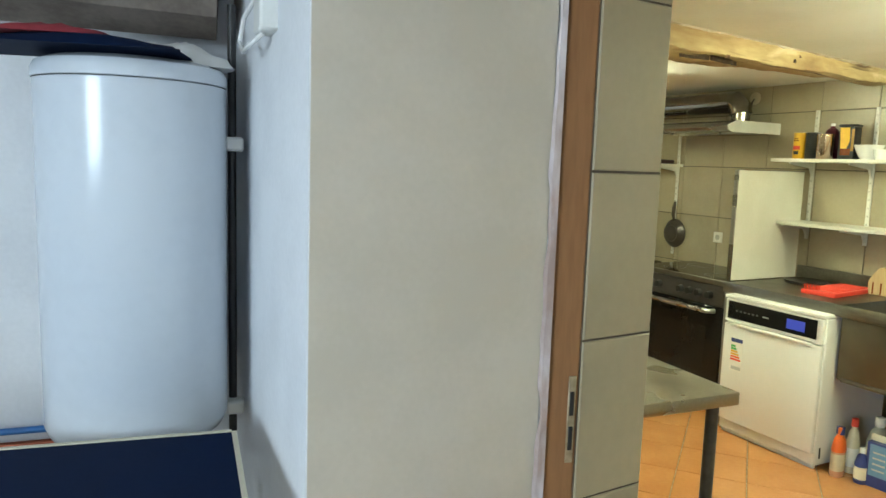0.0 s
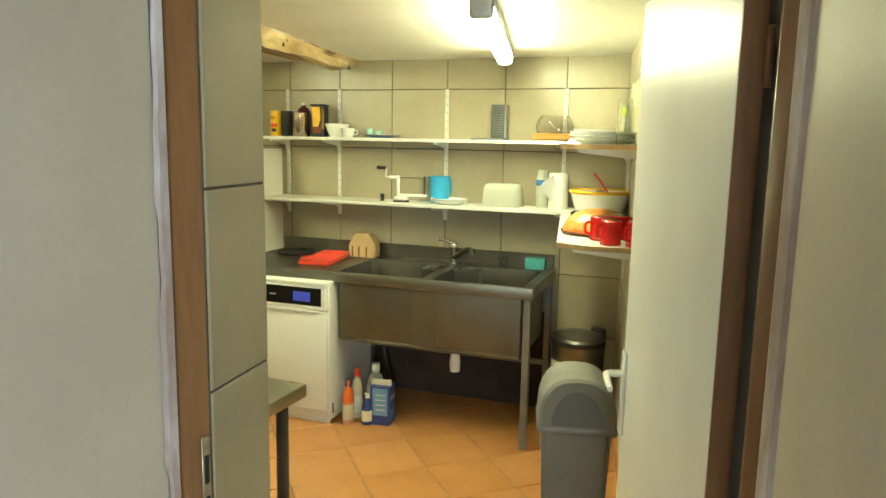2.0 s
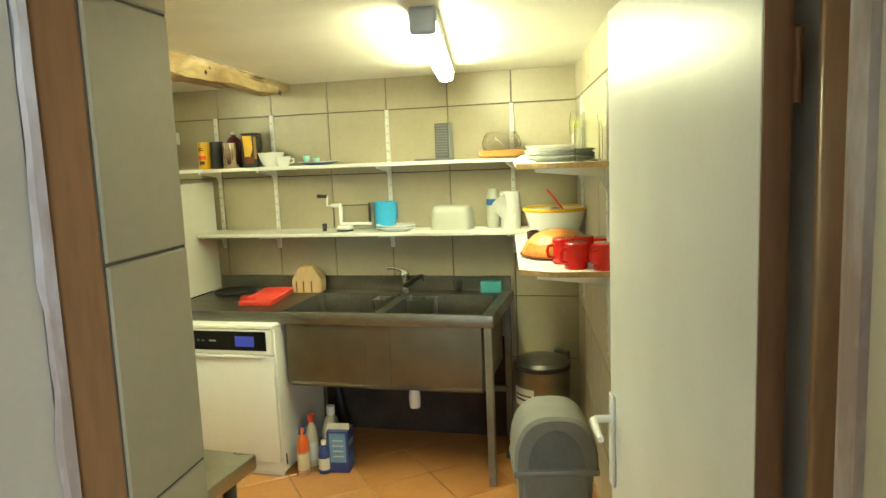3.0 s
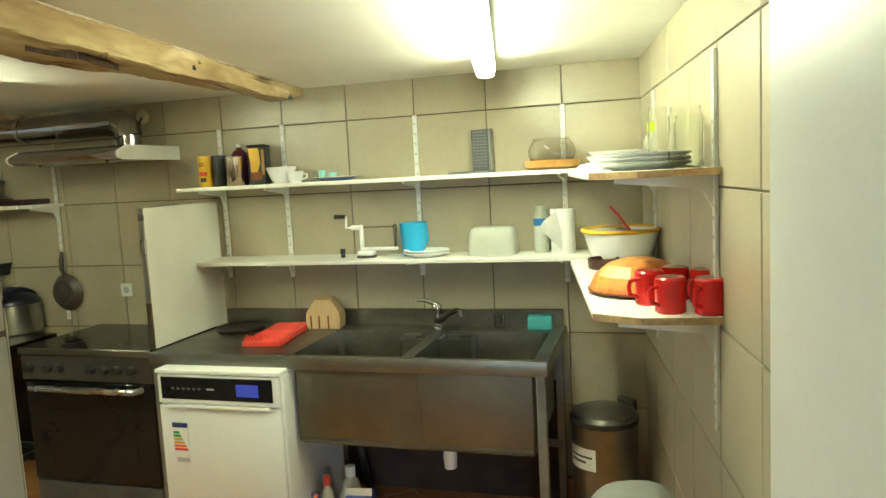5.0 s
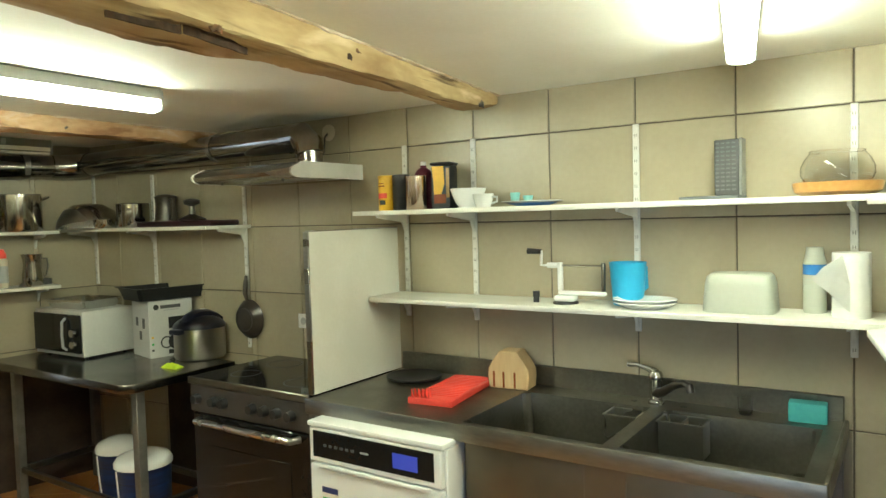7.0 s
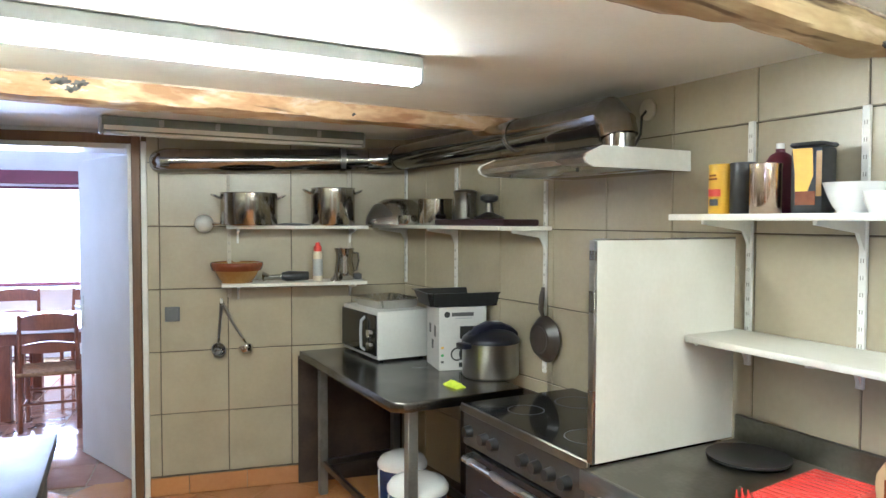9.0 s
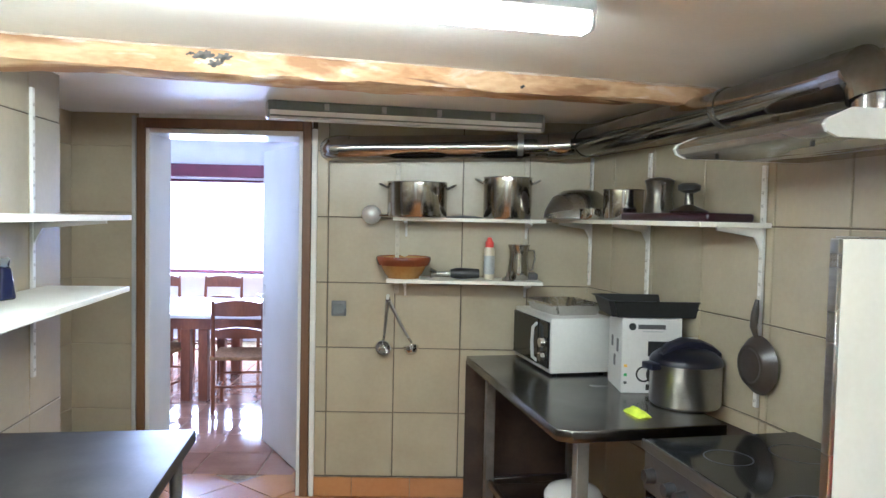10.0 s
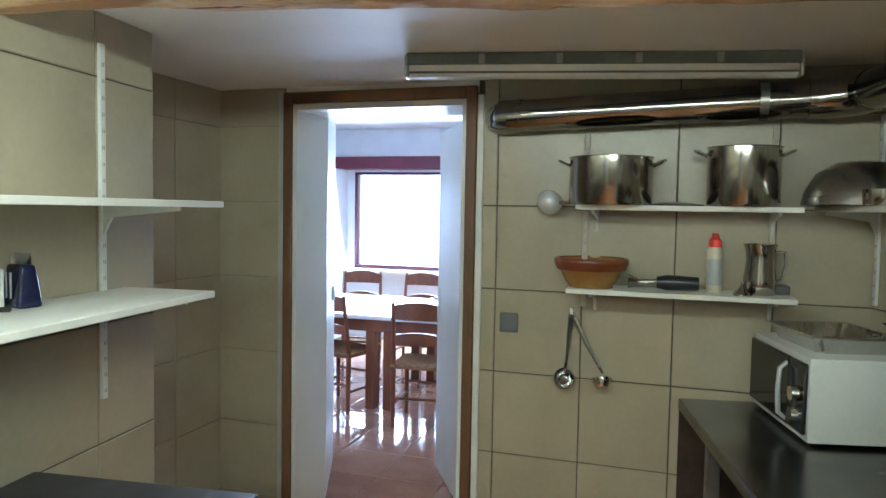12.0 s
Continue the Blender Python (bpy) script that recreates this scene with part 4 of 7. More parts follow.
def strainer_cup(u0, u1, d0, d1, z0, z1, dividers):
    """An open-topped square cup with a folded rim."""
    bm = bm_new()

    def ring(o, z):
        return [bm.verts.new(v) for v in ((u0 - o, d0 - o, z), (u1 + o, d0 - o, z), (u1 + o, d1 + o, z), (u0 - o, d1 + o, z))]

    rs = [ring(-0.006, z0), ring(0.0, z0 + 0.006), ring(0.0, z1 - 0.006), ring(0.006, z1 - 0.003), ring(0.006, z1), ring(-0.003, z1), ring(-0.004, z0 + 0.006)]
    for a, b in zip(rs, rs[1:]):
        for i in range(4):
            bm.faces.new((a[i], a[(i + 1) % 4], b[(i + 1) % 4], b[i]))
    bm.faces.new(rs[0][::-1]), bm.faces.new(rs[-1])
    cup_part = part("strainer_cup", bm, TABLE_STEEL, su, "square steel strainer cup hung by the divider", smooth=False)
    for u in dividers:
        part("divider", box(bm_new(), u - 0.002, u + 0.002, d0 + 0.004, d1 - 0.004, z0 + 0.006, z1 - 0.004), EDGE_STEEL, cup_part)


strainer_cup(0.80, 0.955, 0.19, 0.29, 0.765, 0.893, (0.875,))
strainer_cup(1.035, 1.155, 0.185, 0.285, 0.80, 0.890, ())
for u in (0.915, 1.105):
    part("tap_hole", lathe(bm_new(), [(0, 0.9005), (0.013, 0.9005), (0.013, 0.9012), (0, 0.9015)], 16, u, 0.10), BLACK, su, "black plugged tap hole")
for u, d in ((0.70, 0.42), (1.30, 0.42)):
    part("drain", lathe(bm_new(), [(0, 0.6215), (0.026, 0.6215), (0.04, 0.625), (0.042, 0.6235), (0.028, 0.620), (0, 0.620)], 24, u, d), CHROME, su, "round chrome drain")
part("plug", lathe(bm_new(), [(0, 0.625), (0.022, 0.625), (0.024, 0.64), (0.008, 0.646), (0.008, 0.662), (0, 0.663)], 18, 1.36, 0.47), PORCELAIN, su, "white rubber plug")

# ---- splash panel ----
pn = thing("side_panel", E_M @ Matrix.Translation((2.285, 0, 0.9)), "white board standing between cooker and sink, aluminium-edged", "panel")
part("board", box(bm_new(), 0.0, 0.02, 0.04, 0.645, 0.006, 0.69, 0.002), WHITE_LAM, pn)
part("edging", box(bm_new(), -0.002, 0.024, 0.645, 0.657, 0.006, 0.69, 0.002), STEEL, pn, "aluminium edge strip")
part("top_edging", box(bm_new(), -0.002, 0.024, 0.04, 0.645, 0.69, 0.695, 0.002), STEEL, pn)

# ---- dishwasher ----
dw = thing("dishwasher", E_M @ Matrix.Translation((1.55, 0.185, 0)), "white freestanding dishwasher with a black control strip", "dishwasher")
part("body", box(bm_new(), 0, 0.64, 0, 0.57, 0.02, 0.826, 0.004), WHITE_ENAMEL, dw)
part("top_plate", box(bm_new(), -0.003, 0.643, 0, 0.602, 0.829, 0.85, 0.006, 2), WHITE_ENAMEL, dw)
dd = part("door", box(bm_new(), 0.006, 0.634, 0.57, 0.598, 0.09, 0.68, 0.006, 2), WHITE_ENAMEL, dw)
part("kick_plate", box(bm_new(), 0.01, 0.63, 0.54, 0.56, 0.0, 0.085, 0.003), WHITE_ENAMEL, dw)
cp = part("control_panel", box(bm_new(), 0.006, 0.634, 0.57, 0.60, 0.69, 0.826, 0.005), WHITE_ENAMEL, dw)
part("grip", prism(bm_new(), [(0.05, 0.598), (0.59, 0.598), (0.575, 0.612), (0.065, 0.612)], 0.672, 0.689, 0.003), WHITE_ENAMEL, dd, "moulded door grip")
part("black_strip", box(bm_new(), 0.035, 0.612, 0.60, 0.603, 0.712, 0.816, 0.001), BLACK_GLASS, cp, "glossy black control strip")
part("display", box(bm_new(), 0.105, 0.215, 0.603, 0.605, 0.735, 0.79), SCREEN, cp, "blue lit display")
part("maker_mark", box(bm_new(), 0.33, 0.37, 0.603, 0.6045, 0.760, 0.767), PALE_GREY, cp)
for i in range(6):
    part("button", box(bm_new(), 0.40 + 0.028 * i, 0.415 + 0.028 * i, 0.603, 0.605, 0.758, 0.768), DARK_GREY, cp)
for x in (0.04, 0.60):
    for y in (0.06, 0.5):
        part("foot", tube(bm_new(), [(x, y, 0), (x, y, 0.025)], 0.018, 10), BLACK, dw)
lab = part("energy_label", box(bm_new(), 0.49, 0.575, 0.598, 0.5995, 0.40, 0.60), PAPER, dd, "printed energy label")
part("label_head", box(bm_new(), 0.492, 0.573, 0.5995, 0.6005, 0.575, 0.598), NAVY_PRINT, lab)
for i, mt in enumerate((GREEN_PRINT, GREEN_PRINT, YELLOW, YELLOW, ORANGE, RED)):
    part("label_bar", box(bm_new(), 0.548 - 0.008 * i - 0.01, 0.57, 0.5995, 0.6005, 0.545 - 0.016 * i, 0.556 - 0.016 * i), mt, lab)
part("label_text", box(bm_new(), 0.495, 0.56, 0.5995, 0.6005, 0.41, 0.43), PALE_GREY, lab)

# ---- cooker ----
ck = thing("electric_cooker", E_M @ Matrix.Translation((2.362, 0.0, 0)), "stainless electric cooker with a black glass hob and oven", "cooker")
CW = 0.815
COOKER_STEEL = mat("dark_brushed_cooker_steel", (0.15, 0.143, 0.135), (0.11, 0.105, 0.10), 0.42, 0.8, scale=5, fine=90, bump=0.02, stretch=(0.2, 1, 1))
part("body", box(bm_new(), 0, CW, 0.02, 0.56, 0.02, 0.855, 0.004), COOKER_STEEL, ck)
part("hob", box(bm_new(), -0.002, CW + 0.002, 0.02, 0.60, 0.857, 0.885, 0.005), BLACK_GLASS, ck, "glossy black glass hob")
part("hob_trim", box(bm_new(), -0.004, CW + 0.004, 0.60, 0.612, 0.852, 0.887, 0.004), EDGE_STEEL, ck, "steel front trim")
part("control_panel", box(bm_new(), 0, CW, 0.56, 0.60, 0.715, 0.85, 0.004), COOKER_STEEL, ck)
for x in (0.11, 0.20, 0.28, 0.36, 0.56, 0.63, 0.755):
    part("knob", tube(bm_new(), [(x, 0.60, 0.78), (x, 0.632, 0.78)], [0.026, 0.021], 14), BLACK, ck, "black control knob")
od = part("oven_door", box(bm_new(), 0.01, CW - 0.01, 0.56, 0.595, 0.17, 0.705, 0.005), BLACK_GLASS, ck, "black glass oven door")
part("window", box(bm_new(), 0.13, CW - 0.13, 0.595, 0.5975, 0.26, 0.56, 0.001), BLACK_GLASS, od)
part("handle", tube(bm_new(), [(0.07, 0.595, 0.68), (0.085, 0.64, 0.68), (0.4, 0.645, 0.68), (CW - 0.085, 0.64, 0.68), (CW - 0.07, 0.595, 0.68)], 0.016, 10), TABLE_STEEL, od, "steel bar handle")
part("drawer", box(bm_new(), 0.01, CW - 0.01, 0.56, 0.59, 0.05, 0.16, 0.004), DARK_GREY, ck)
for x, y, r in ((0.2, 0.17, 0.075), (0.6, 0.17, 0.095), (0.2, 0.43, 0.095), (0.6, 0.43, 0.075)):
    part("cooking_zone", lathe(bm_new(), [(r, 0.8852), (r, 0.8858), (r - 0.004, 0.8858), (r - 0.004, 0.8852)], 36, x, y), DARK_GREY, ck, "grey ring of a cooking zone")
for x in (0.04, CW - 0.04):
    for y in (0.08, 0.5):
        part("foot", tube(bm_new(), [(x, y, 0), (x, y, 0.025)], 0.02, 10), BLACK, ck)

# ---- extractor hood and duct ----
hd = thing("extractor_hood", E_M @ Matrix.Translation((2.52, 0, 1.835)), "slim brushed steel extractor hood with white end caps", "hood")
bm = bm_new()
prof = [(0.0, 0.0), (0.46, 0.0), (0.49, 0.012), (0.50, 0.03), (0.49, 0.045), (0.42, 0.075), (0.0, 0.075)]
ra = [bm.verts.new((0.012, y, z)) for y, z in prof]
rb = [bm.verts.new((0.70, y, z)) for y, z in prof]
for i in range(7):
    bm.faces.new((ra[i], rb[i], rb[(i + 1) % 7], ra[(i + 1) % 7]))
bm.faces.new(ra), bm.faces.new(rb[::-1])
part("body", bm, STEEL, hd)
for x in (0.0, 0.70):
    bm = bm_new()
    a = [bm.verts.new((x, y * 1.01, z)) for y, z in prof]
    b = [bm.verts.new((x + 0.012, y * 1.01, z)) for y, z in prof]
    for i in range(7):
        bm.faces.new((a[i], b[i], b[(i + 1) % 7], a[(i + 1) % 7]))
    bm.faces.new(a), bm.faces.new(b[::-1])
    part("end_cap", bm, WHITE_METAL, hd, "white moulded end cap")
part("collar", tube(bm_new(), [(0.155, 0.22, 0.075), (0.155, 0.22, 0.14)], 0.062, 24), DUCT, hd, "chrome duct collar")
for x in (0.12, 0.55):
    part("screw", tube(bm_new(), [(x, 0.44, 0.0), (x, 0.44, -0.012)], 0.006, 8), BLACK, hd)

e2 = off(E2_M, LE2 - 0.13, 0.13)
p0, p1 = off(E_M, 2.82, 0.20), off(E_M, 3.4, 0.17)
DZ = 2.05
du = thing("exhaust_duct", Matrix(), "shiny chrome exhaust duct running under the ceiling", "duct")
part("elbow", tube(bm_new(), [(*off(E_M, 2.675, 0.22), 1.965), (*off(E_M, 2.685, 0.22), 2.01), (*off(E_M, 2.73, 0.215), DZ), (*off(E_M, 2.82, 0.21), DZ)], 0.074, 24), DUCT, du, "segmented chrome elbow", smooth=False)
part("duct_east", tube(bm_new(), [(*off(E_M, 2.82, 0.21), DZ), (*off(E_M, 3.45, 0.18), DZ), (*off(E2_M, LE2 - 0.22, 0.16), DZ - 0.02)], 0.071, 24), DUCT, du)
part("duct_corner", tube(bm_new(), [(*off(E2_M, LE2 - 0.22, 0.16), DZ - 0.02), (*off(E2_M, LE2 - 0.15, 0.17), DZ - 0.025), (*off(N_M, 0.22, 0.14), DZ - 0.03), (*off(N_M, 0.28, 0.135), DZ - 0.03)], 0.075, 24), DUCT, du)
part("duct_north", tube(bm_new(), [(*off(N_M, 0.26, 0.135), DZ - 0.03), (*off(N_M, 1.33, 0.115), DZ - 0.062), (*off(N_M, 1.42, 0.11), DZ - 0.065)], 0.066, 24), DUCT, du)
part("duct_end", tube(bm_new(), [(*off(N_M, 1.36, 0.11), DZ - 0.062), (*off(N_M, 1.44, 0.10), DZ - 0.064), (*off(N_M, 1.47, 0.05), DZ - 0.066), (*off(N_M, 1.47, 0.0), DZ - 0.066)], 0.070, 24), DUCT, du, "end elbow into the wall")
for m, u, d in ((E_M, 3.4, 0.18), (N_M, 0.42, 0.13)):
    a, b = off(m, u, d), off(m, u + 0.03, d)
    part("joint_band", tube(bm_new(), [(*a, DZ - (0.03 if m is N_M else 0.0)), (*b, DZ - (0.03 if m is N_M else 0.0))], 0.0775, 24), STEEL, du)

# ---- shelving ----
SLOT_GREY = mat("slot_shadow", (0.30, 0.29, 0.26), (0.24, 0.23, 0.2), 0.8)
RAIL_BEIGE = mat("beige_painted_metal", (0.50, 0.45, 0.34), (0.44, 0.39, 0.29), 0.45, scale=6)


def rail(m, u, z0, z1, paint=WHITE_METAL, label="white slotted steel shelf rail screwed to the tiles"):
    r = thing("shelf_rail", m @ Matrix.Translation((u, 0.008, z0)), label, "shelf rail", "shelf rails")
    h = z1 - z0
    part("channel", box(bm_new(), -0.012, 0.012, 0, 0.012, 0, h, 0.002), paint, r)
    bm = bm_new()
    z = 0.02
    while z < h - 0.02:
        box(bm, -0.005, -0.0025, 0.012, 0.0125, z, z + 0.012), box(bm, 0.0025, 0.005, 0.012, 0.0125, z, z + 0.012)
        z += 0.05
    tagged(part("slot_row", bm, SLOT_GREY, r, smooth=False), kind="stuff")
    return r


def bracket(parent, u, depth, z):
    bm = bm_new()
    poly = [(0.02, 0), (depth, 0), (depth, -0.012), (0.05, -0.035), (0.035, -0.06), (0.02, -0.09)]
    a = [bm.verts.new((u - 0.006, y, z + zz)) for y, zz in poly]
    b = [bm.verts.new((u + 0.006, y, z + zz)) for y, zz in poly]
    for i in range(6):
        bm.faces.new((a[i], b[i], b[(i + 1) % 6], a[(i + 1) % 6]))
    bm.faces.new(a), bm.faces.new(b[::-1])
    part("bracket", bm, WHITE_METAL, parent, "white steel bracket")


def shelf(m, poly, z, us, depth, label, raw=()):
    s = thing("wall_shelf", m @ Matrix.Translation((0, 0, z - 0.02)), label, "shelf", "wall shelves")
    part("board", prism(bm_new(), poly, 0, 0.02, 0.0015), WHITE_LAM, s)
    for a, b in raw:
        d = Vector((b[0] - a[0], b[1] - a[1], 0)).normalized() * 0.0005
        o = Vector((d.y, -d.x, 0)).normalized() * 0.003
        part("raw_edge", prism(bm_new(), [b, a, (a[0] + o.x, a[1] + o.y), (b[0] + o.x, b[1] + o.y)], 0.0005, 0.0195), CHIPBOARD, s, "bare chipboard edge")
    for u in us:
        bracket(s, u, depth - 0.03, 0)
    return s


for u, z0, z1 in ((0.366, 1.12, 1.98), (1.111, 1.16, 1.98), (1.862, 1.16, 1.985), (2.25, 1.16, 1.985), (3.41, 0.91, 1.84)):
    rail(E_M, u, z0, z1)
UR2 = 0.79
rail(E2_M, UR2, 1.25, 1.95)
rail(E2_M, LE2 - 0.03, 1.25, 1.97)
SD = 0.27
shelf(E_M, [(0.02, 0.012), (2.37, 0.012), (2.37, SD), (0.30, SD), (0.02, SD)], 1.672, (0.366, 1.111, 1.862, 2.25), SD, "long white laminate wall shelf above the sink")
shelf(E_M, [(0.02, 0.012), (2.35, 0.012), (2.35, 0.17), (2.27, 0.29), (0.02, 0.29)], 1.278, (0.366, 1.111, 1.862, 2.25), 0.29, "long white laminate wall shelf just above the sink")
# corner shelves on the south wall: along it, 1.36 is their free end
s0, s1 = 1.50, 3.05
for z in (1.664, 1.278):
    shelf(S_M, [(s0, 0.012), (s1, 0.012), (s1 - 0.32, 0.36), (s0 + 0.085, 0.335), (s0 + 0.01, 0.215)], z - 0.004, (s0 + 0.06, 2.62), 0.30, "white laminate corner shelf with bare chipboard ends", raw=(((s0 + 0.085, 0.335), (s0 + 0.01, 0.215)), ((s0 + 0.01, 0.215), (s0, 0.012))))
rail(S_M, s0 + 0.06, 0.95, 1.96)
rail(S_M, 2.62, 0.95, 1.97)
# shelves in the far corner
shelf(E_M, [(3.36, 0.012), (3.47, 0.012), (3.47, 0.24), (3.36, 0.24)], 1.622, (3.41,), 0.24, "short end of a white corner shelf")
shelf(E2_M, [(0.075, 0.012), (LE2 - 0.02, 0.012), (LE2 - 0.02, 0.25), (0.09, 0.24)], 1.622, (UR2, LE2 - 0.03), 0.24, "white laminate shelf carrying pans")
shelf(N_M, [(NE[0] - 4.065, 0.012), (NE[0] - 3.245, 0.012), (NE[0] - 3.245, 0.25), (NE[0] - 4.065, 0.25)], 1.616, (NE[0] - 3.31, NE[0] - 3.99), 0.25, "white laminate shelf carrying stock pots")
shelf(N_M, [(NE[0] - 4.057, 0.012), (NE[0] - 3.215, 0.012), (NE[0] - 3.215, 0.25), (NE[0] - 4.057, 0.25)], 1.28, (NE[0] - 3.31, NE[0] - 3.99), 0.25, "white laminate shelf under the stock pots")
rail(N_M, NE[0] - 3.26, 1.18, 1.97, RAIL_BEIGE, "beige slotted shelf rail on the tiles")
rail(N_M, NE[0] - 3.99, 1.2, 1.97, RAIL_BEIGE, "beige slotted shelf rail on the tiles")
# west wall
shelf(W_M, [(0.07, 0.012), (2.6, 0.012), (2.6, 0.31), (0.07, 0.31)], 1.60, (0.27, 1.1, 1.9), 0.31, "empty white laminate wall shelf above the worktable")
shelf(W_M, [(0.16, 0.012), (2.6, 0.012), (2.6, 0.33), (0.16, 0.33)], 1.318, (0.27, 1.1, 1.9), 0.33, "white laminate wall shelf holding a coffee packet")
for u in (0.27, 1.1, 1.9):
    rail(W_M, u, 0.98, 2.07)

# ---- hall: water heater, board, pipes ----
wh = thing("water_heater", pose(1.085, 2.765, 0.80), "white enamelled cylindrical water heater hung on the wall", "water heater")
part("tank", lathe(bm_new(), [(0, 0.0), (0.19, 0.0), (0.225, 0.02), (0.238, 0.05), (0.238, 0.93), (0.2385, 0.935), (0.2385, 0.955)], 48), HEATER_ENAMEL, wh)
part("top_cover", lathe(bm_new(), [(0.2385, 0.958), (0.241, 0.96), (0.241, 0.985), (0.232, 1.0), (0.20, 1.012), (0.0, 1.022)], 48), HEATER_ENAMEL, wh, "domed white top cover")
for z in (0.18, 0.78):
    part("wall_bracket", box(bm_new(), -0.14, 0.14, 0.20, 0.333, z, z + 0.05, 0.004), DARK_GREY, wh)
for z in (0.015, 0.79):
    part("pipe_clamp", box(bm_new(), 0.235, 0.285, 0.015, 0.07, z, z + 0.04, 0.006), WHITE_METAL, wh, "white pipe clamp")
solid("riser_pipe", tube(bm_new(), [(1.338, 2.83, 0.0), (1.338, 2.83, 2.0)], 0.012, 10), BLACK, "thin black riser pipe beside the heater", "pipe")
for z, mt, nm in ((0.70, BLUEPIPE, "blue plastic water pipe along the wall"), (0.655, COPPER, "copper water pipe along the wall")):
    bm = tube(bm_new(), [(-1.49, 3.075, z), (0.3, 3.072, z - 0.004), (0.95, 3.07, z + 0.01), (1.02, 3.0, z + 0.02), (1.03, 2.85, z + 0.03), (1.03, 2.80, 0.83)], 0.011, 10)
    solid("water_pipe", bm, mt, nm, "pipe")


def cloth(bm, cx, cy, z, w, d, h, seed, nx=18, ny=12):
    """A crumpled lump of cloth, closed underneath."""
    g = []
    for i in range(nx + 1):
        row = []
        for j in range(ny + 1):
            a, b = 2 * i / nx - 1, 2 * j / ny - 1
            r = max(0.0, 1 - a * a) * max(0.0, 1 - b * b)
            k = noise.noise(Vector((a * 2.3 + seed, b * 2.1, seed))) * 0.6 + noise.noise(Vector((a * 6 + seed, b * 6, 1))) * 0.25
            row.append(bm.verts.new((cx + a * w / 2 + 0.02 * k, cy + b * d / 2, z + h * (r ** 0.5) * (0.75 + 0.5 * k))))
        g.append(row)
    for i in range(nx):
        for j in range(ny):
            bm.faces.new((g[i][j], g[i + 1][j], g[i + 1][j + 1], g[i][j + 1]))
    rim = [g[i][0] for i in range(nx + 1)] + [g[nx][j] for j in range(1, ny + 1)] + [g[i][ny] for i in range(nx - 1, -1, -1)] + [g[0][j] for j in range(ny - 1, 0, -1)]
    bm.faces.new(rim[::-1])
    return bm


bag = thing("cloth_bag", pose(1.02, 2.72, 1.818, 0, 0, -6), "crumpled navy cloth bag with a red edge on the heater", "bag")
part("cloth", cloth(bm_new(), -0.03, -0.06, 0.004, 0.50, 0.30, 0.05, 3.0), NAVY, bag)
part("edge", cloth(bm_new(), -0.10, -0.10, 0.035, 0.30, 0.12, 0.03, 7.0), mat("faded_red_cloth", (0.30, 0.03, 0.04), (0.22, 0.02, 0.03), 0.9), bag, "faded red cloth edge")
solid("cloth", cloth(bm_new(), 0, 0, 0, 0.28, 0.22, 0.085, 11.0), PAPER, "crumpled white cloth lying on the heater", "cloth", pose(1.19, 2.80, 1.812, 0, 0, 15))
solid("hall_beam", tube(bm_new(), [(-1.5, 2.93, 2.09), (-0.2, 2.94, 2.085), (0.6, 2.93, 2.10), (1.30, 2.94, 2.075)], [0.17, 0.165, 0.175, 0.16], 8), STONE, "dark grey-brown weathered beam above the heater", "beam")
jb = thing("junction_box", wall_frame((1.455, 2.25), (-0.117, 1)) @ pose(0, 0, 1.86), "white junction box with a looped cable", "junction box")
part("box", box(bm_new(), 0.10, 0.20, 0.0, 0.045, 0.0, 0.10, 0.006), WHITE_METAL, jb)
part("cable", tube(bm_new(), [(0.15, 0.03, 0.0), (0.18, 0.05, -0.02), (0.26, 0.06, -0.03), (0.33, 0.06, 0.0), (0.32, 0.05, 0.06), (0.2, 0.03, 0.1)], 0.006, 8), PORCELAIN, jb, "white looped cable")
bt = thing("games_table", pose(0, 0, 0), "table with a navy blue top and pale worn edge trim", "table")
part("tabletop", prism(bm_new(), [(-0.10, 1.52), (1.385, 1.58), (1.335, 2.465), (-0.15, 2.44)], 0.862, 0.885), NAVY, bt, "navy blue painted top")
for a, b in (((1.385, 1.58), (1.335, 2.465)), ((1.335, 2.465), (-0.15, 2.44)), ((-0.10, 1.52), (1.385, 1.58))):
    d = Vector((b[0] - a[0], b[1] - a[1], 0)).normalized()
    o = Vector((d.y, -d.x, 0)) * 0.012
    part("edge_trim", prism(bm_new(), [a, (a[0] + o.x, a[1] + o.y), (b[0] + o.x, b[1] + o.y), b], 0.855, 0.888), PEACH, bt, "cream edge trim")
for x, y in ((0.0, 1.6), (1.28, 1.66), (1.24, 2.38), (-0.05, 2.36)):
    part("leg", box(bm_new(), x - 0.02, x + 0.02, y - 0.02, y + 0.02, 0, 0.862, 0.003), DARK_GREY, bt)
hwin = tagged(thing("window_2", pose(-1.6, -0.5, 0), "hall window with a white frame", "window"), kind="structure")
for nm, b in (("frame_side", (-0.04, 0.04, -0.6, -0.55, 0.88, 2.12)), ("frame_side", (-0.04, 0.04, 0.55, 0.6, 0.88, 2.12)), ("frame_head", (-0.04, 0.04, -0.55, 0.55, 2.07, 2.12)), ("frame_foot", (-0.04, 0.04, -0.55, 0.55, 0.88, 0.93)), ("mullion", (-0.03, 0.03, -0.025, 0.025, 0.93, 2.07))):
    part(nm, box(bm_new(), *b, 0.004), WHITE_LAM, hwin)

# ---- small things on the upper shelf over the sink ----
ZU, ZL, ZS = 1.672, 1.278, 1.660


def at_e(u, d, z, a=0):
    return E_M @ pose(u, d, z, 0, 0, a)


COPPERY = mat("coppery_steel", (0.62, 0.50, 0.40), (0.50, 0.39, 0.30), 0.18, 1.0, scale=5, fine=60)


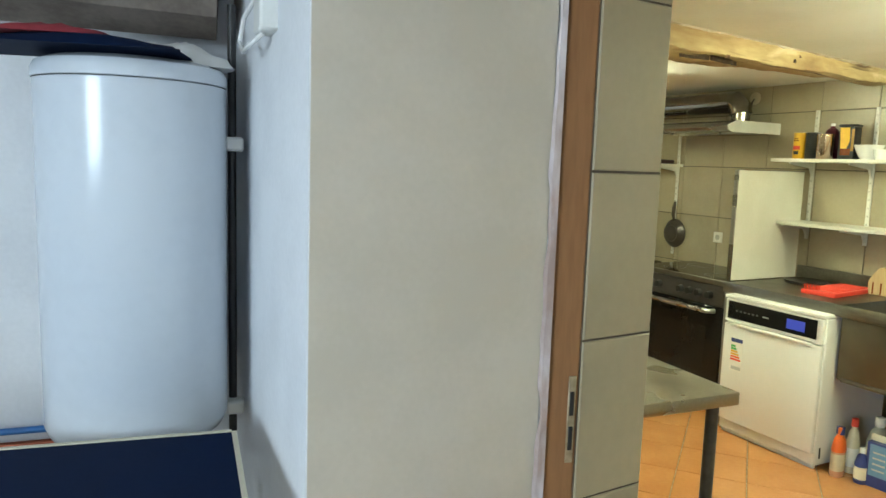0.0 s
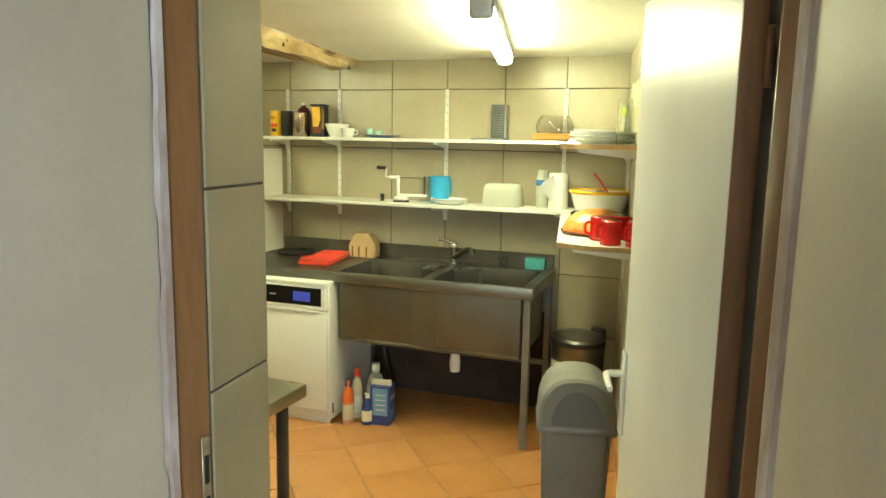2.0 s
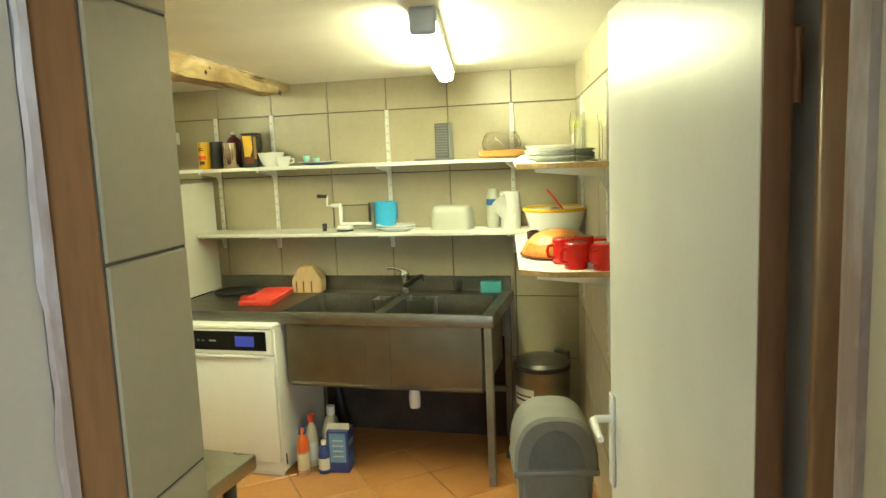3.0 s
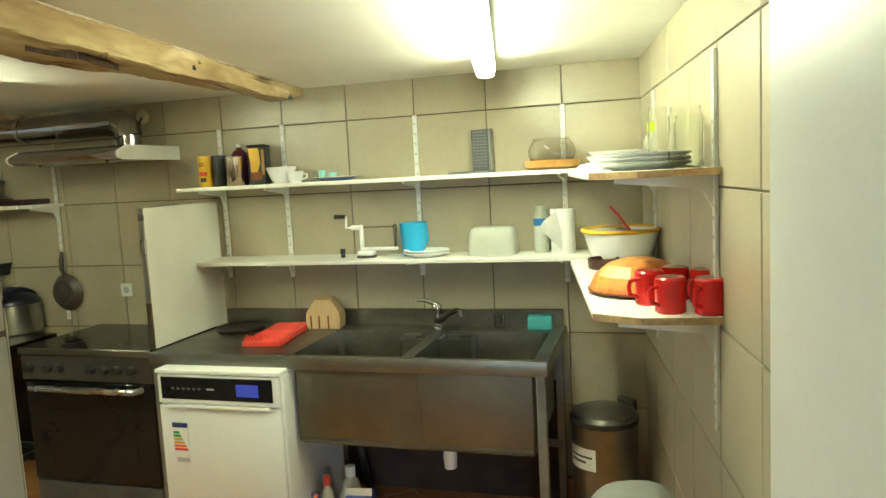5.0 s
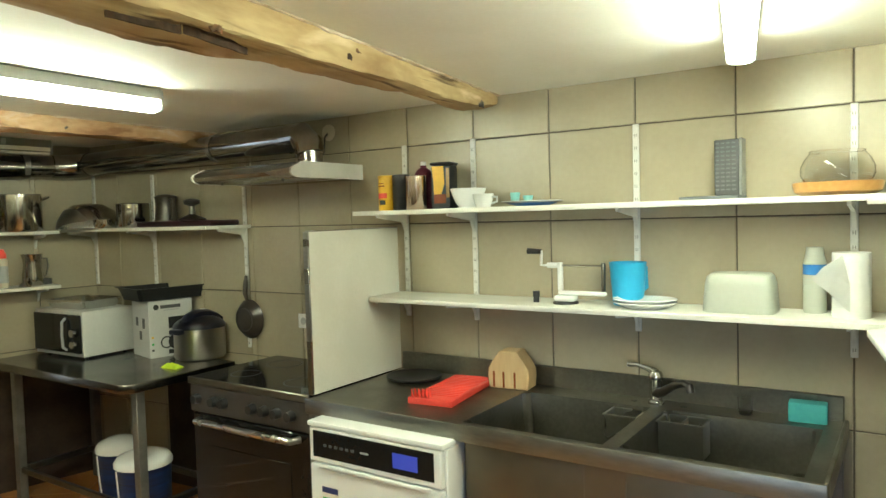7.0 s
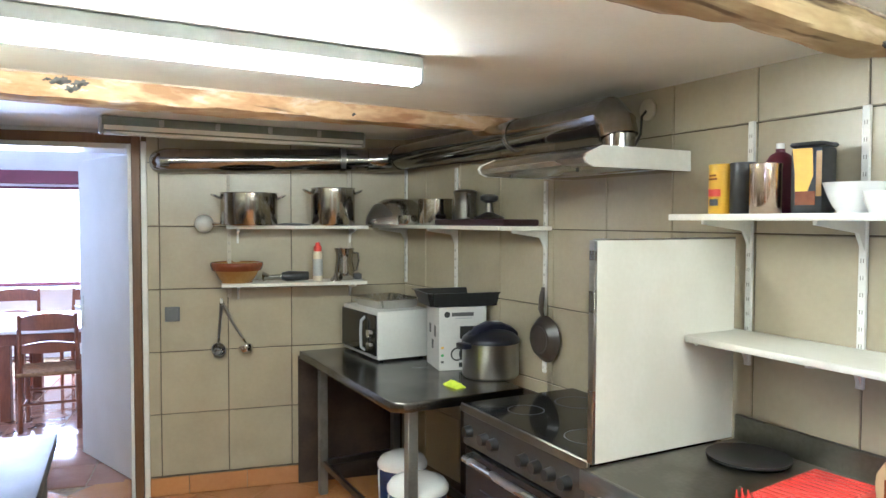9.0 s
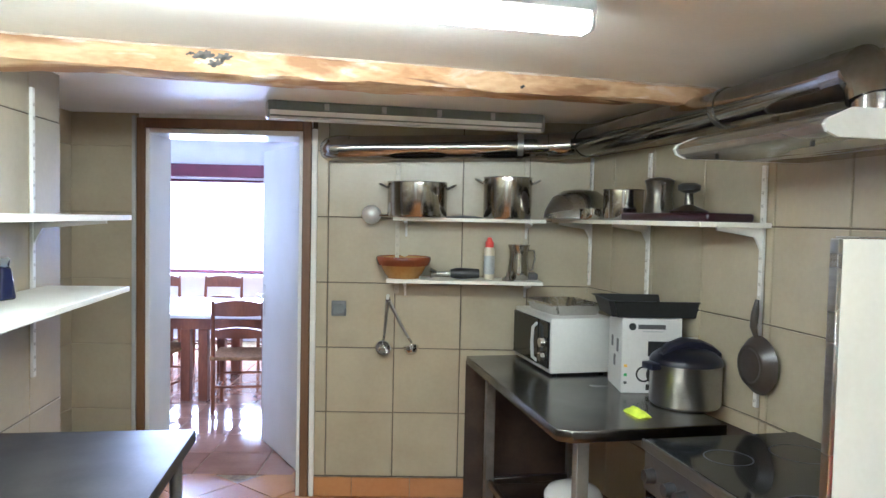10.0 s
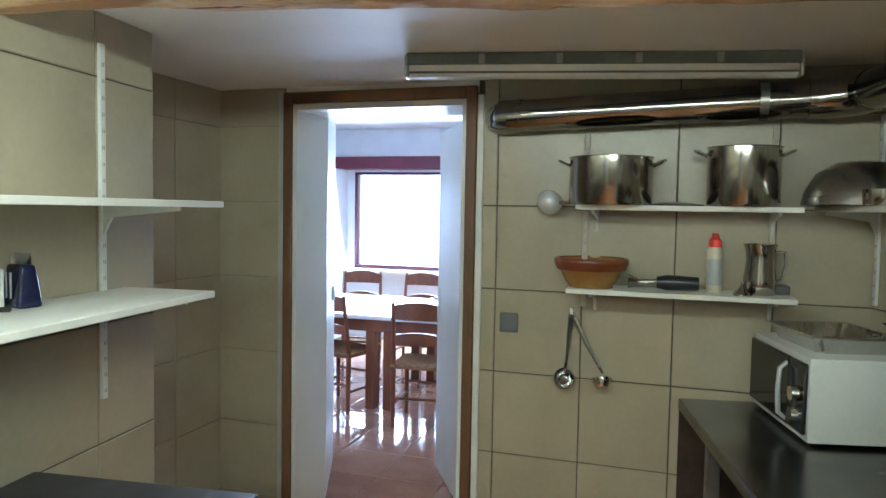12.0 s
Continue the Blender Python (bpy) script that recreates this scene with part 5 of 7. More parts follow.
def canister(m, r, h, body, label, lid=None, band=None, cat="canister"):
    c = thing("canister", m, label, cat)
    part("body", lathe(bm_new(), [(0, 0), (r - 0.003, 0), (r, 0.004), (r, h - 0.012), (r, h - 0.01)], 28), body, c)
    part("lid", lathe(bm_new(), [(r + 0.001, h - 0.014), (r + 0.001, h - 0.002), (r - 0.004, h), (0, h)], 28), lid or body, c)
    for z0, z1, mt in band or ():
        part("print", lathe(bm_new(), [(r, z0), (r + 0.0008, z0 + 0.001), (r + 0.0008, z1 - 0.001), (r, z1)], 28), mt, c, "printed band")
    return c


yc = canister(at_e(2.262, 0.14, ZU), 0.042, 0.165, YELLOW, "yellow cardboard drink powder canister with a red mark", YELLOW)
for r0, a0, a1, z0, z1, mt, lb in ((0.0432, 55, 125, 0.058, 0.082, RED, "red printed mark"), (0.0434, 70, 115, 0.028, 0.05, BLACK, "black printed figure"), (0.0432, 60, 110, 0.112, 0.118, BROWN_GLAZE, "printed line"), (0.0432, 65, 105, 0.124, 0.130, BROWN_GLAZE, "printed line")):
    bm = bm_new()
    lo, hi = [[bm.verts.new((r0 * math.cos(radians(a0 + (a1 - a0) * i / 8)), r0 * math.sin(radians(a0 + (a1 - a0) * i / 8)), z)) for i in range(9)] for z in (z0, z1)]
    for i in range(8):
        bm.faces.new((lo[i], lo[i + 1], hi[i + 1], hi[i]))
    part("print", bm, mt, yc, lb)
canister(at_e(2.178, 0.14, ZU), 0.041, 0.165, BLACK, "black cylindrical tin beside a yellow canister", BLACK)
canister(at_e(2.062, 0.185, ZU), 0.046, 0.152, COPPERY, "polished coppery steel vacuum canister", COPPERY)
pj = thing("bottle", at_e(2.10, 0.07, ZU), "dark purple bottle with a white cap behind the steel canister", "bottle")
part("body", lathe(bm_new(), [(0, 0), (0.04, 0), (0.042, 0.01), (0.042, 0.165), (0.03, 0.185), (0.014, 0.195), (0.014, 0.205)], 24), MAROON, pj)
part("cap", lathe(bm_new(), [(0.013, 0.205), (0.013, 0.222), (0, 0.224)], 16), PORCELAIN, pj, "small white cap")
tin = thing("biscuit_tin", at_e(1.955, 0.115, ZU, 8), "tall black tin with yellow and red picture", "tin")
part("body", box(bm_new(), -0.048, 0.048, -0.045, 0.045, 0, 0.195, 0.012, 2), BLACK, tin)
part("lid", box(bm_new(), -0.051, 0.051, -0.048, 0.048, 0.195, 0.208, 0.006), BLACK, tin, "black lid")
bm = prism(bm_new(), [(-0.018, 0.055), (0.012, 0.05), (0.034, 0.11), (0.030, 0.19), (-0.028, 0.19), (-0.02, 0.12)], 0.0, 0.0012)
part("print", bm, YELLOW, tin, "yellow printed shape", pose(0.012, 0.045, 0.0, 90, 0, 180))
part("print", box(bm_new(), -0.046, -0.03, 0.045, 0.0462, 0.05, 0.18), HONEY_GLAZE, tin)
part("print", box(bm_new(), -0.028, 0.03, 0.0452, 0.0464, 0.025, 0.065), BROWN_GLAZE, tin)


def bowl(name, m, r, h, material, label, foot=0.5, wall=0.005, cat="bowl", parts=True):
    b = thing(name, m, label, cat)
    prof = [(0, 0.0), (r * foot, 0.0), (r * foot, 0.008)]
    for i in range(1, 9):
        a = i / 8
        prof.append((r * (foot + (1 - foot) * a ** 0.7), 0.008 + (h - 0.008) * a))
    prof += [(r - wall, h)]
    for i in range(7, -1, -1):
        a = i / 8
        prof.append((max(0.0, r * (foot + (1 - foot) * a ** 0.7) - wall), 0.008 + wall + (h - 0.008 - wall) * a))
    prof.append((0, 0.008 + wall))
    part("body", lathe(bm_new(), prof, 32), material, b)
    return b


bowl("bowl", at_e(1.815, 0.14, ZU), 0.080, 0.085, PORCELAIN, "white porcelain bowl on the upper shelf", 0.55)
cup = bowl("cup", at_e(1.722, 0.17, ZU), 0.046, 0.058, PORCELAIN, "small white porcelain cup", 0.7, cat="cup")
part("handle", tube(bm_new(), [(-0.044, 0, 0.045), (-0.066, 0, 0.042), (-0.068, 0, 0.024), (-0.042, 0, 0.016)], 0.005, 8), PORCELAIN, cup)




ep = thing("plate", at_e(1.50, 0.155, ZU), "pale plate with a blue underside carrying turquoise egg cups", "plate")
part("foot", lathe(bm_new(), [(0, 0), (0.06, 0), (0.07, 0.003), (0.10, 0.0105), (0.10, 0.0115), (0, 0.008)], 36), BLUEPIPE, ep, "blue glazed underside")
part("disc", lathe(bm_new(), [(0, 0.0085), (0.07, 0.0085), (0.125, 0.0185), (0.126, 0.021), (0.07, 0.0115), (0, 0.011)], 36), PORCELAIN, ep)
PALE_TURQ = mat("pale_turquoise_plastic", (0.30, 0.66, 0.62), (0.25, 0.58, 0.55), 0.4)
for u, d in ((1.575, 0.16), (1.50, 0.19)):
    bowl("egg_cup", at_e(u, d, ZU + 0.012), 0.021, 0.045 if u > 1.55 else 0.03, PALE_TURQ, "small pale turquoise egg cup on a plate", 0.75, 0.003, "egg cup")
gr = thing("grater_stand", at_e(0.735, 0.16, ZU), "dark grey upright grater on a flat base", "grater")
part("base", box(bm_new(), -0.045, 0.155, -0.07, 0.07, 0, 0.012, 0.003), MID_GREY, gr)
part("plate", box(bm_new(), -0.04, 0.042, -0.03, 0.03, 0.012, 0.205, 0.004), DARK_GREY, gr)
bm = bm_new()
for i in range(4):
    for j in range(12):
        x, z = -0.028 + 0.018 * i, 0.03 + 0.0145 * j
        box(bm, x, x + 0.012, 0.03, 0.033, z, z + 0.005)
tagged(part("teeth", bm, MID_GREY, gr, smooth=False), kind="stuff")
part("side_rail", box(bm_new(), -0.05, -0.04, -0.033, 0.034, 0.012, 0.207, 0.002), GREY_PLASTIC, gr)
gb = thing("glass_bowl", at_e(0.405, 0.155, ZU), "round clear glass bowl standing in an amber wooden dish", "bowl")
part("dish", lathe(bm_new(), [(0, 0), (0.10, 0), (0.125, 0.012), (0.132, 0.042), (0.126, 0.044), (0.11, 0.016), (0, 0.012)], 36), mat("amber_wood_dish", (0.56, 0.31, 0.10), (0.45, 0.22, 0.06), 0.35, scale=14), gb, "amber dish")
part("glass", lathe(bm_new(), [(0, 0.014), (0.06, 0.016), (0.092, 0.035), (0.108, 0.065), (0.108, 0.09), (0.097, 0.118), (0.08, 0.138), (0.082, 0.143), (0.079, 0.143), (0.077, 0.138), (0.094, 0.117), (0.1055, 0.09), (0.1055, 0.066), (0.09, 0.037), (0.06, 0.019), (0, 0.017)], 36), GLASS, gb, "clear glass bowl")

# ---- lower shelf over the sink ----
pe = thing("apple_peeler", at_e(1.355, 0.165, ZL), "white hand-cranked apple peeler on a suction foot", "peeler")
part("foot", lathe(bm_new(), [(0, 0), (0.052, 0), (0.05, 0.008), (0, 0.01)], 24), BLACK, pe, "black suction foot")
part("base", box(bm_new(), -0.045, 0.04, -0.03, 0.03, 0.009, 0.035, 0.01, 2), PORCELAIN, pe)
part("arm", box(bm_new(), -0.17, 0.03, -0.012, 0.012, 0.035, 0.052, 0.005), PORCELAIN, pe)
part("post", box(bm_new(), 0.012, 0.03, -0.012, 0.012, 0.05, 0.165, 0.004), PORCELAIN, pe)
part("end_post", box(bm_new(), -0.165, -0.152, -0.01, 0.01, 0.05, 0.165, 0.004), STEEL_DARK, pe)
part("screw_rod", tube(bm_new(), [(-0.155, 0, 0.152), (0.075, 0, 0.152)], 0.004, 8), STEEL, pe)
part("nut", tube(bm_new(), [(0.03, 0, 0.152), (0.075, 0, 0.152)], 0.012, 12), PORCELAIN, pe)
part("crank", tube(bm_new(), [(0.075, 0, 0.152), (0.105, 0, 0.152), (0.098, 0.01, 0.20), (0.098, 0.012, 0.212)], 0.006, 8), PORCELAIN, pe, "white crank arm")
part("handle", tube(bm_new(), [(0.098, 0.012, 0.208), (0.158, 0.012, 0.21)], [0.010, 0.012], 12), BLACK, pe, "black crank handle")
solid("stopper", lathe(bm_new(), [(0, 0), (0.012, 0), (0.012, 0.02), (0.014, 0.022), (0.014, 0.046), (0, 0.047)], 16), BLACK, "small black bottle stopper on the shelf", "stopper", at_e(1.485, 0.165, ZL))
pt = thing("pitcher", at_e(1.118, 0.11, ZL, 62) @ Matrix.Diagonal((0.93, 0.93, 1, 1)), "turquoise plastic pitcher on the lower shelf", "pitcher")
part("body", lathe(bm_new(), [(0, 0), (0.058, 0), (0.062, 0.006), (0.076, 0.165), (0.073, 0.165), (0.059, 0.01), (0, 0.008)], 28), BLUE, pt)
part("handle", tube(bm_new(), [(-0.068, 0, 0.145), (-0.10, 0, 0.14), (-0.104, 0, 0.06), (-0.063, 0, 0.04)], 0.008, 8), BLUE, pt)
for i in range(2):
    solid("shallow_dish", lathe(bm_new(), [(0, 0), (0.065, 0), (0.075, 0.004), (0.11, 0.02), (0.11, 0.024), (0.07, 0.011), (0, 0.009)], 36, 0, 0, 1.06, 0.82), PORCELAIN, "white shallow porcelain dish in a stack of two", "plate", at_e(1.03, 0.185, ZL + 0.0125 * i, 4 + 3 * i), "stacked white dishes")
tb = thing("plastic_tub", at_e(0.705, 0.13, ZL), "milky white plastic tub turned upside down", "tub")
bm = bm_new()
rr = []
for rx, ry, z in ((0.118, 0.088, 0.0), (0.12, 0.09, 0.004), (0.112, 0.083, 0.10), (0.106, 0.077, 0.124), (0.094, 0.066, 0.134), (0.05, 0.03, 0.136)):
    rr.append([])
    for k in range(40):
        c, s = math.cos(2 * math.pi * k / 40), math.sin(2 * math.pi * k / 40)
        rr[-1].append(bm.verts.new((rx * math.copysign(abs(c) ** 0.45, c), ry * math.copysign(abs(s) ** 0.45, s), z)))
for a, b in zip(rr, rr[1:]):
    for k in range(40):
        bm.faces.new((a[k], a[(k + 1) % 40], b[(k + 1) % 40], b[k]))
bm.faces.new(rr[0][::-1]), bm.faces.new(rr[-1])
MILKY = mat("milky_plastic", (0.74, 0.76, 0.66), (0.68, 0.70, 0.60), 0.5, scale=3)
MILKY.node_tree.nodes["Principled BSDF"].inputs["Transmission Weight"].default_value = 0.4
part("body", bm, MILKY, tb)
sb = thing("spray_bottle", at_e(0.478, 0.085, ZL), "translucent bottle with a blue label", "bottle")
part("body", lathe(bm_new(), [(0, 0), (0.034, 0), (0.036, 0.008), (0.036, 0.17), (0.028, 0.20), (0.026, 0.222), (0, 0.224)], 24), MILKY, sb)
part("label", lathe(bm_new(), [(0.036, 0.13), (0.0368, 0.131), (0.0368, 0.164), (0.036, 0.165)], 24), BLUEPIPE, sb, "blue label band")
pr = thing("paper_roll", at_e(0.365, 0.16, ZL), "white kitchen paper roll with a loose sheet", "paper roll")
part("roll", lathe(bm_new(), [(0.02, 0), (0.055, 0), (0.056, 0.003), (0.056, 0.207), (0.055, 0.21), (0.02, 0.21)], 30), PAPER, pr)
bm = bm_new()
q = [bm.verts.new(p) for p in ((0.02, 0.055, 0.205), (0.075, 0.072, 0.165), (0.105, 0.078, 0.125), (0.06, 0.066, 0.085), (0.0, 0.058, 0.02), (0.0, 0.057, 0.11))]
bm.faces.new(q)
bmesh.ops.solidify(bm, geom=list(bm.faces), thickness=0.0012)
part("loose_sheet", bm, PAPER, pr, "loose folded sheet", smooth=False)

# ---- corner shelves ----
COCOA = mat("dark_cocoa_tin", (0.05, 0.018, 0.012), (0.035, 0.012, 0.008), 0.3)
solid("serving_bowl_tray", lathe(bm_new(), [(0, 0), (0.056, 0), (0.06, 0.004), (0.062, 0.042), (0.057, 0.042), (0.054, 0.006), (0, 0.005)], 30), COCOA, "round dark brown tin on the corner shelf", "tin", pose(4.70, 2.225, ZL - 0.004))
yb = bowl("mixing_bowl", pose(4.865, 2.19, ZL - 0.004) @ Matrix.Diagonal((1.08, 1.08, 1.06, 1)), 0.145, 0.13, PORCELAIN, "pale mixing bowl with a yellow rim holding utensils", 0.7, 0.005, "bowl")
part("rim", lathe(bm_new(), [(0.140, 0.125), (0.147, 0.122), (0.153, 0.128), (0.150, 0.138), (0.140, 0.138), (0.137, 0.130)], 36), YELLOW, yb, "yellow plastic rim")
part("lid", lathe(bm_new(), [(0, 0.118), (0.13, 0.112), (0.135, 0.118), (0, 0.124)], 30), PALE_GREY, yb, "greyish translucent lid")
part("knob", lathe(bm_new(), [(0.02, 0.12), (0.022, 0.135), (0, 0.14)], 16), CHROME, yb)
solid("spatula", tube(bm_new(), [(0, 0, 0.1), (0.05, 0.0, 0.17), (0.085, -0.015, 0.205)], 0.006, 8), RED, "red spatula handle sticking out of a bowl", "spatula", pose(4.93, 2.165, ZL + 0.02, 0, 0, 95))
od2 = thing("glass_dome_bowl", pose(4.205, 1.99, ZL - 0.004) @ Matrix.Diagonal((1.1, 1.1, 0.86, 1)), "upturned faceted amber glass bowl on a brown dish", "bowl")
part("dish", lathe(bm_new(), [(0, 0), (0.12, 0), (0.146, 0.012), (0.146, 0.018), (0.12, 0.012), (0, 0.008)], 36), BROWN_GLAZE, od2, "dark brown dish")
part("bowl", lathe(bm_new(), [(0.14, 0.016), (0.138, 0.03), (0.122, 0.07), (0.09, 0.105), (0.045, 0.124), (0, 0.128)], 14), ORANGE_GLAZE, od2, "amber faceted bowl", smooth=False)


def mug(m, label):
    k = thing("mug", m, label, "mug", "red mugs on the corner shelf")
    part("body", lathe(bm_new(), [(0, 0.0), (0.038, 0.0), (0.041, 0.003), (0.041, 0.092), (0.036, 0.098), (0, 0.0985)], 28), RED_GLAZE, k)
    part("handle", tube(bm_new(), [(0.040, 0, 0.075), (0.064, 0, 0.072), (0.07, 0, 0.055), (0.066, 0, 0.032), (0.040, 0, 0.024)], 0.006, 8), RED_GLAZE, k)
    return k


mg = mug(pose(3.90, 1.742, ZL - 0.004, 0, 0, 150), "glossy red stoneware mug turned upside down")
for x, y, a in ((3.90, 1.845, 140), (4.01, 1.92, 135), (4.055, 1.775, 150), (4.09, 1.862, 130)):
    copy_thing(mg, pose(x, y, ZL - 0.004, 0, 0, a))
# upper corner shelf
PALE_GLASS = clear("hazy_glass", (0.97, 0.98, 0.95), 0.22, 1.06)
DARKRIM = mat("pale_celadon_glaze", (0.74, 0.76, 0.69), (0.68, 0.70, 0.63), 0.2, scale=5)
for i in range(3):
    p = thing("plate", pose(4.03 + 0.004 * i, 1.935, ZS + 0.013 * i), "large white dinner plate with a dark rim in a stack", "plate", "stacked dinner plates")
    part("disc", lathe(bm_new(), [(0, 0.0), (0.085, 0.0), (0.095, 0.006), (0.134, 0.02), (0.134, 0.023), (0.09, 0.011), (0, 0.006)], 36), PORCELAIN if i else DARKRIM, p)
    part("rim", lathe(bm_new(), [(0.134, 0.0212), (0.1352, 0.022), (0.134, 0.0235)], 36), GREY_PLASTIC, p, "dark rim line")
bowl("serving_bowl", pose(4.46, 2.10, ZS), 0.115, 0.05, DARKRIM, "olive-grey serving bowl on the corner shelf", 0.5)
bowl("serving_bowl", pose(4.46, 2.10, ZS + 0.022), 0.11, 0.045, PORCELAIN, "white bowl nested in an olive bowl", 0.5)
solid("napkin", cloth(bm_new(), 0, 0, 0, 0.20, 0.15, 0.04, 21.0), PAPER, "crumpled white paper napkin at the shelf edge", "napkin", pose(4.62, 2.225, ZS, 0, 0, 20))
for x, y, r, h, nm, lb in ((3.905, 1.80, 0.045, 0.16, "glass_jar", "tall clear glass jar"), (4.03, 1.81, 0.04, 0.145, "glass_jar", "clear glass jar behind the plates"), (4.40, 1.955, 0.035, 0.20, "glass_carafe", "tall clear glass carafe")):
    solid(nm, lathe(bm_new(), [(0, 0), (r - 0.003, 0), (r, 0.005), (r, h * 0.8), (r * 0.85, h * 0.9), (r * 0.85, h), (r * 0.85 - 0.003, h), (r - 0.004, h * 0.8), (r - 0.004, 0.008), (0, 0.006)], 28), PALE_GLASS, lb + " on the corner shelf", "jar", pose(x, y, ZS))
yl = thing("soap_bottle", pose(4.62, 2.02, ZS), "clear bottle with a yellow cap in the corner", "bottle")
part("body", lathe(bm_new(), [(0, 0), (0.026, 0), (0.028, 0.005), (0.028, 0.10), (0.012, 0.125), (0.012, 0.132)], 20), FROST, yl)
part("cap", lathe(bm_new(), [(0.015, 0.132), (0.015, 0.165), (0, 0.167)], 16), NEON, yl, "yellow cap")

# ---- on the worktop ----
solid("griddle_plate", lathe(bm_new(), [(0, 0), (0.135, 0), (0.15, 0.01), (0.15, 0.016), (0.135, 0.010), (0, 0.008)], 40), BLACK, "round black cast griddle lying on the steel worktop", "griddle", at_e(2.11, 0.175, 0.9) @ Matrix.Diagonal((0.84, 0.84, 1, 1)))
dr = thing("drainer_mat", at_e(1.80, 0.325, 0.9, 7), "coral red plastic draining mat with prongs", "drainer")
part("sheet", box(bm_new(), -0.098, 0.098, -0.215, 0.215, 0, 0.026, 0.005, 2), RED, dr)
for j in range(15):
    part("ridge", box(bm_new(), -0.086, 0.086, -0.20 + 0.0245 * j, -0.192 + 0.0245 * j, 0.024, 0.030, 0.002), RED, dr)
for i in range(5):
    for j in range(2):
        part("prong", tube(bm_new(), [(0.012 + 0.018 * i, 0.175 + 0.024 * j, 0.024), (0.012 + 0.018 * i, 0.178 + 0.024 * j, 0.056)], [0.0045, 0.002], 6), RED, dr)
kb = thing("cutlery_block", at_e(1.632, 0.115, 0.9, 6) @ Matrix.Diagonal((1.05, 1.05, 1.1, 1)), "pale wooden cutlery block with slots", "cutlery block")
bm = bm_new()
pf = [(-0.084, 0), (0.084, 0), (0.090, 0.045), (0.088, 0.075), (0.066, 0.108), (0.038, 0.146), (-0.038, 0.146), (-0.066, 0.108), (-0.088, 0.075), (-0.090, 0.045)]
a = [bm.verts.new((x, -0.045, z)) for x, z in pf]
b = [bm.verts.new((x, 0.045, z)) for x, z in pf]
for i in range(10):
    bm.faces.new((a[i], a[(i + 1) % 10], b[(i + 1) % 10], b[i]))
bm.faces.new(a[::-1]), bm.faces.new(b)
bmesh.ops.bevel(bm, geom=list(bm.edges), offset=0.004, segments=1, affect="EDGES")
part("body", bm, PALE_WOOD, kb, smooth=False)
for x in (-0.028, 0.02, 0.062):
    part("slot", box(bm_new(), x - 0.004, x + 0.004, 0.0445, 0.0462, 0.004, 0.066), BROWN_GLAZE, kb, "dark cut slot")
solid("sponge", box(bm_new(), -0.06, 0.06, -0.032, 0.032, 0, 0.068, 0.006, 2), SPONGE, "turquoise sponge by the splashback", "sponge", at_e(0.50, 0.085, 0.9, 4))
solid("drinking_glass", lathe(bm_new(), [(0, 0), (0.022, 0), (0.027, 0.06), (0.025, 0.06), (0.02, 0.005), (0, 0.005)], 20), GLASS, "small upturned clear glass by the tap", "glass", at_e(0.70, 0.09, 0.9))

# ---- far corner: shelf over the table ----
def at_e2(u, d, z, a=0):
    return E2_M @ pose(u, d, z, 0, 0, a)


def at_n(x, d, z, a=0):
    return N_M @ pose(NE[0] - x, d, z, 0, 0, a)


def stock_pot(m, r, h, label, lid=False, handles=True):
    p = thing("stock_pot", m, label, "pot", "pots on the far shelves")
    part("body", lathe(bm_new(), [(0, 0), (r * 0.95, 0), (r, 0.012), (r, h), (r + 0.006, h + 0.003), (r - 0.003, h + 0.004), (r - 0.004, 0.02), (0, 0.014)], 40), POT_STEEL, p)
    if handles:
        for s in (-1, 1):
            part("handle", tube(bm_new(), [(s * (r - 0.002), -0.035, h - 0.03), (s * (r + 0.035), -0.035, h - 0.012), (s * (r + 0.045), 0, h - 0.008), (s * (r + 0.035), 0.035, h - 0.012), (s * (r - 0.002), 0.035, h - 0.03)], 0.006, 8), POT_STEEL, p)
    if lid:
        part("lid", lathe(bm_new(), [(r + 0.006, h + 0.004), (r + 0.004, h + 0.009), (r * 0.6, h + 0.02), (0, h + 0.026)], 40), POT_STEEL, p)
    return p


ZN, ZN2, ZE2 = 1.616, 1.28, 1.622
stock_pot(at_n(3.372, 0.175, ZN), 0.162, 0.185, "low wide stainless stock pot with two handles")
stock_pot(at_n(3.865, 0.15, ZN), 0.132, 0.222, "tall stainless stock pot")
for x in (3.62,):
    solid("pan_lid", lathe(bm_new(), [(0.10, 0), (0.104, 0.005), (0.06, 0.012), (0, 0.016)], 32), BLACK, "flat dark pan lid lying between two pots", "lid", at_n(3.625, 0.15, ZN))
sk2 = thing("skimmer", at_n(3.12, 0.14, ZN - 0.02), "round steel skimmer whose handle lies on the shelf", "skimmer")
part("disc", lathe(bm_new(), [(0, -0.02), (0.03, -0.012), (0.05, 0.012), (0.053, 0.03), (0.05, 0.03), (0.03, -0.008), (0, -0.016)], 28), mat("satin_aluminium", (0.70, 0.70, 0.68), (0.62, 0.62, 0.60), 0.42, 0.5, scale=8), sk2, m=pose(0, 0, 0.02, 70, 0, 0))
part("handle", tube(bm_new(), [(-0.045, 0, 0.028), (-0.26, 0.02, 0.028)], 0.006, 8), STEEL, sk2)
cb = bowl("earthen_bowl", at_n(3.302, 0.14, ZN2), 0.143, 0.118, HONEY_GLAZE, "honey-brown glazed earthenware bowl with a dark rim", 0.62, 0.008)
part("rim", lathe(bm_new(), [(0.1385, 0.072), (0.144, 0.084), (0.150, 0.098), (0.151, 0.112), (0.146, 0.12), (0.134, 0.12), (0.134, 0.1)], 36), BROWN_GLAZE, cb, "dark brown glazed rim")
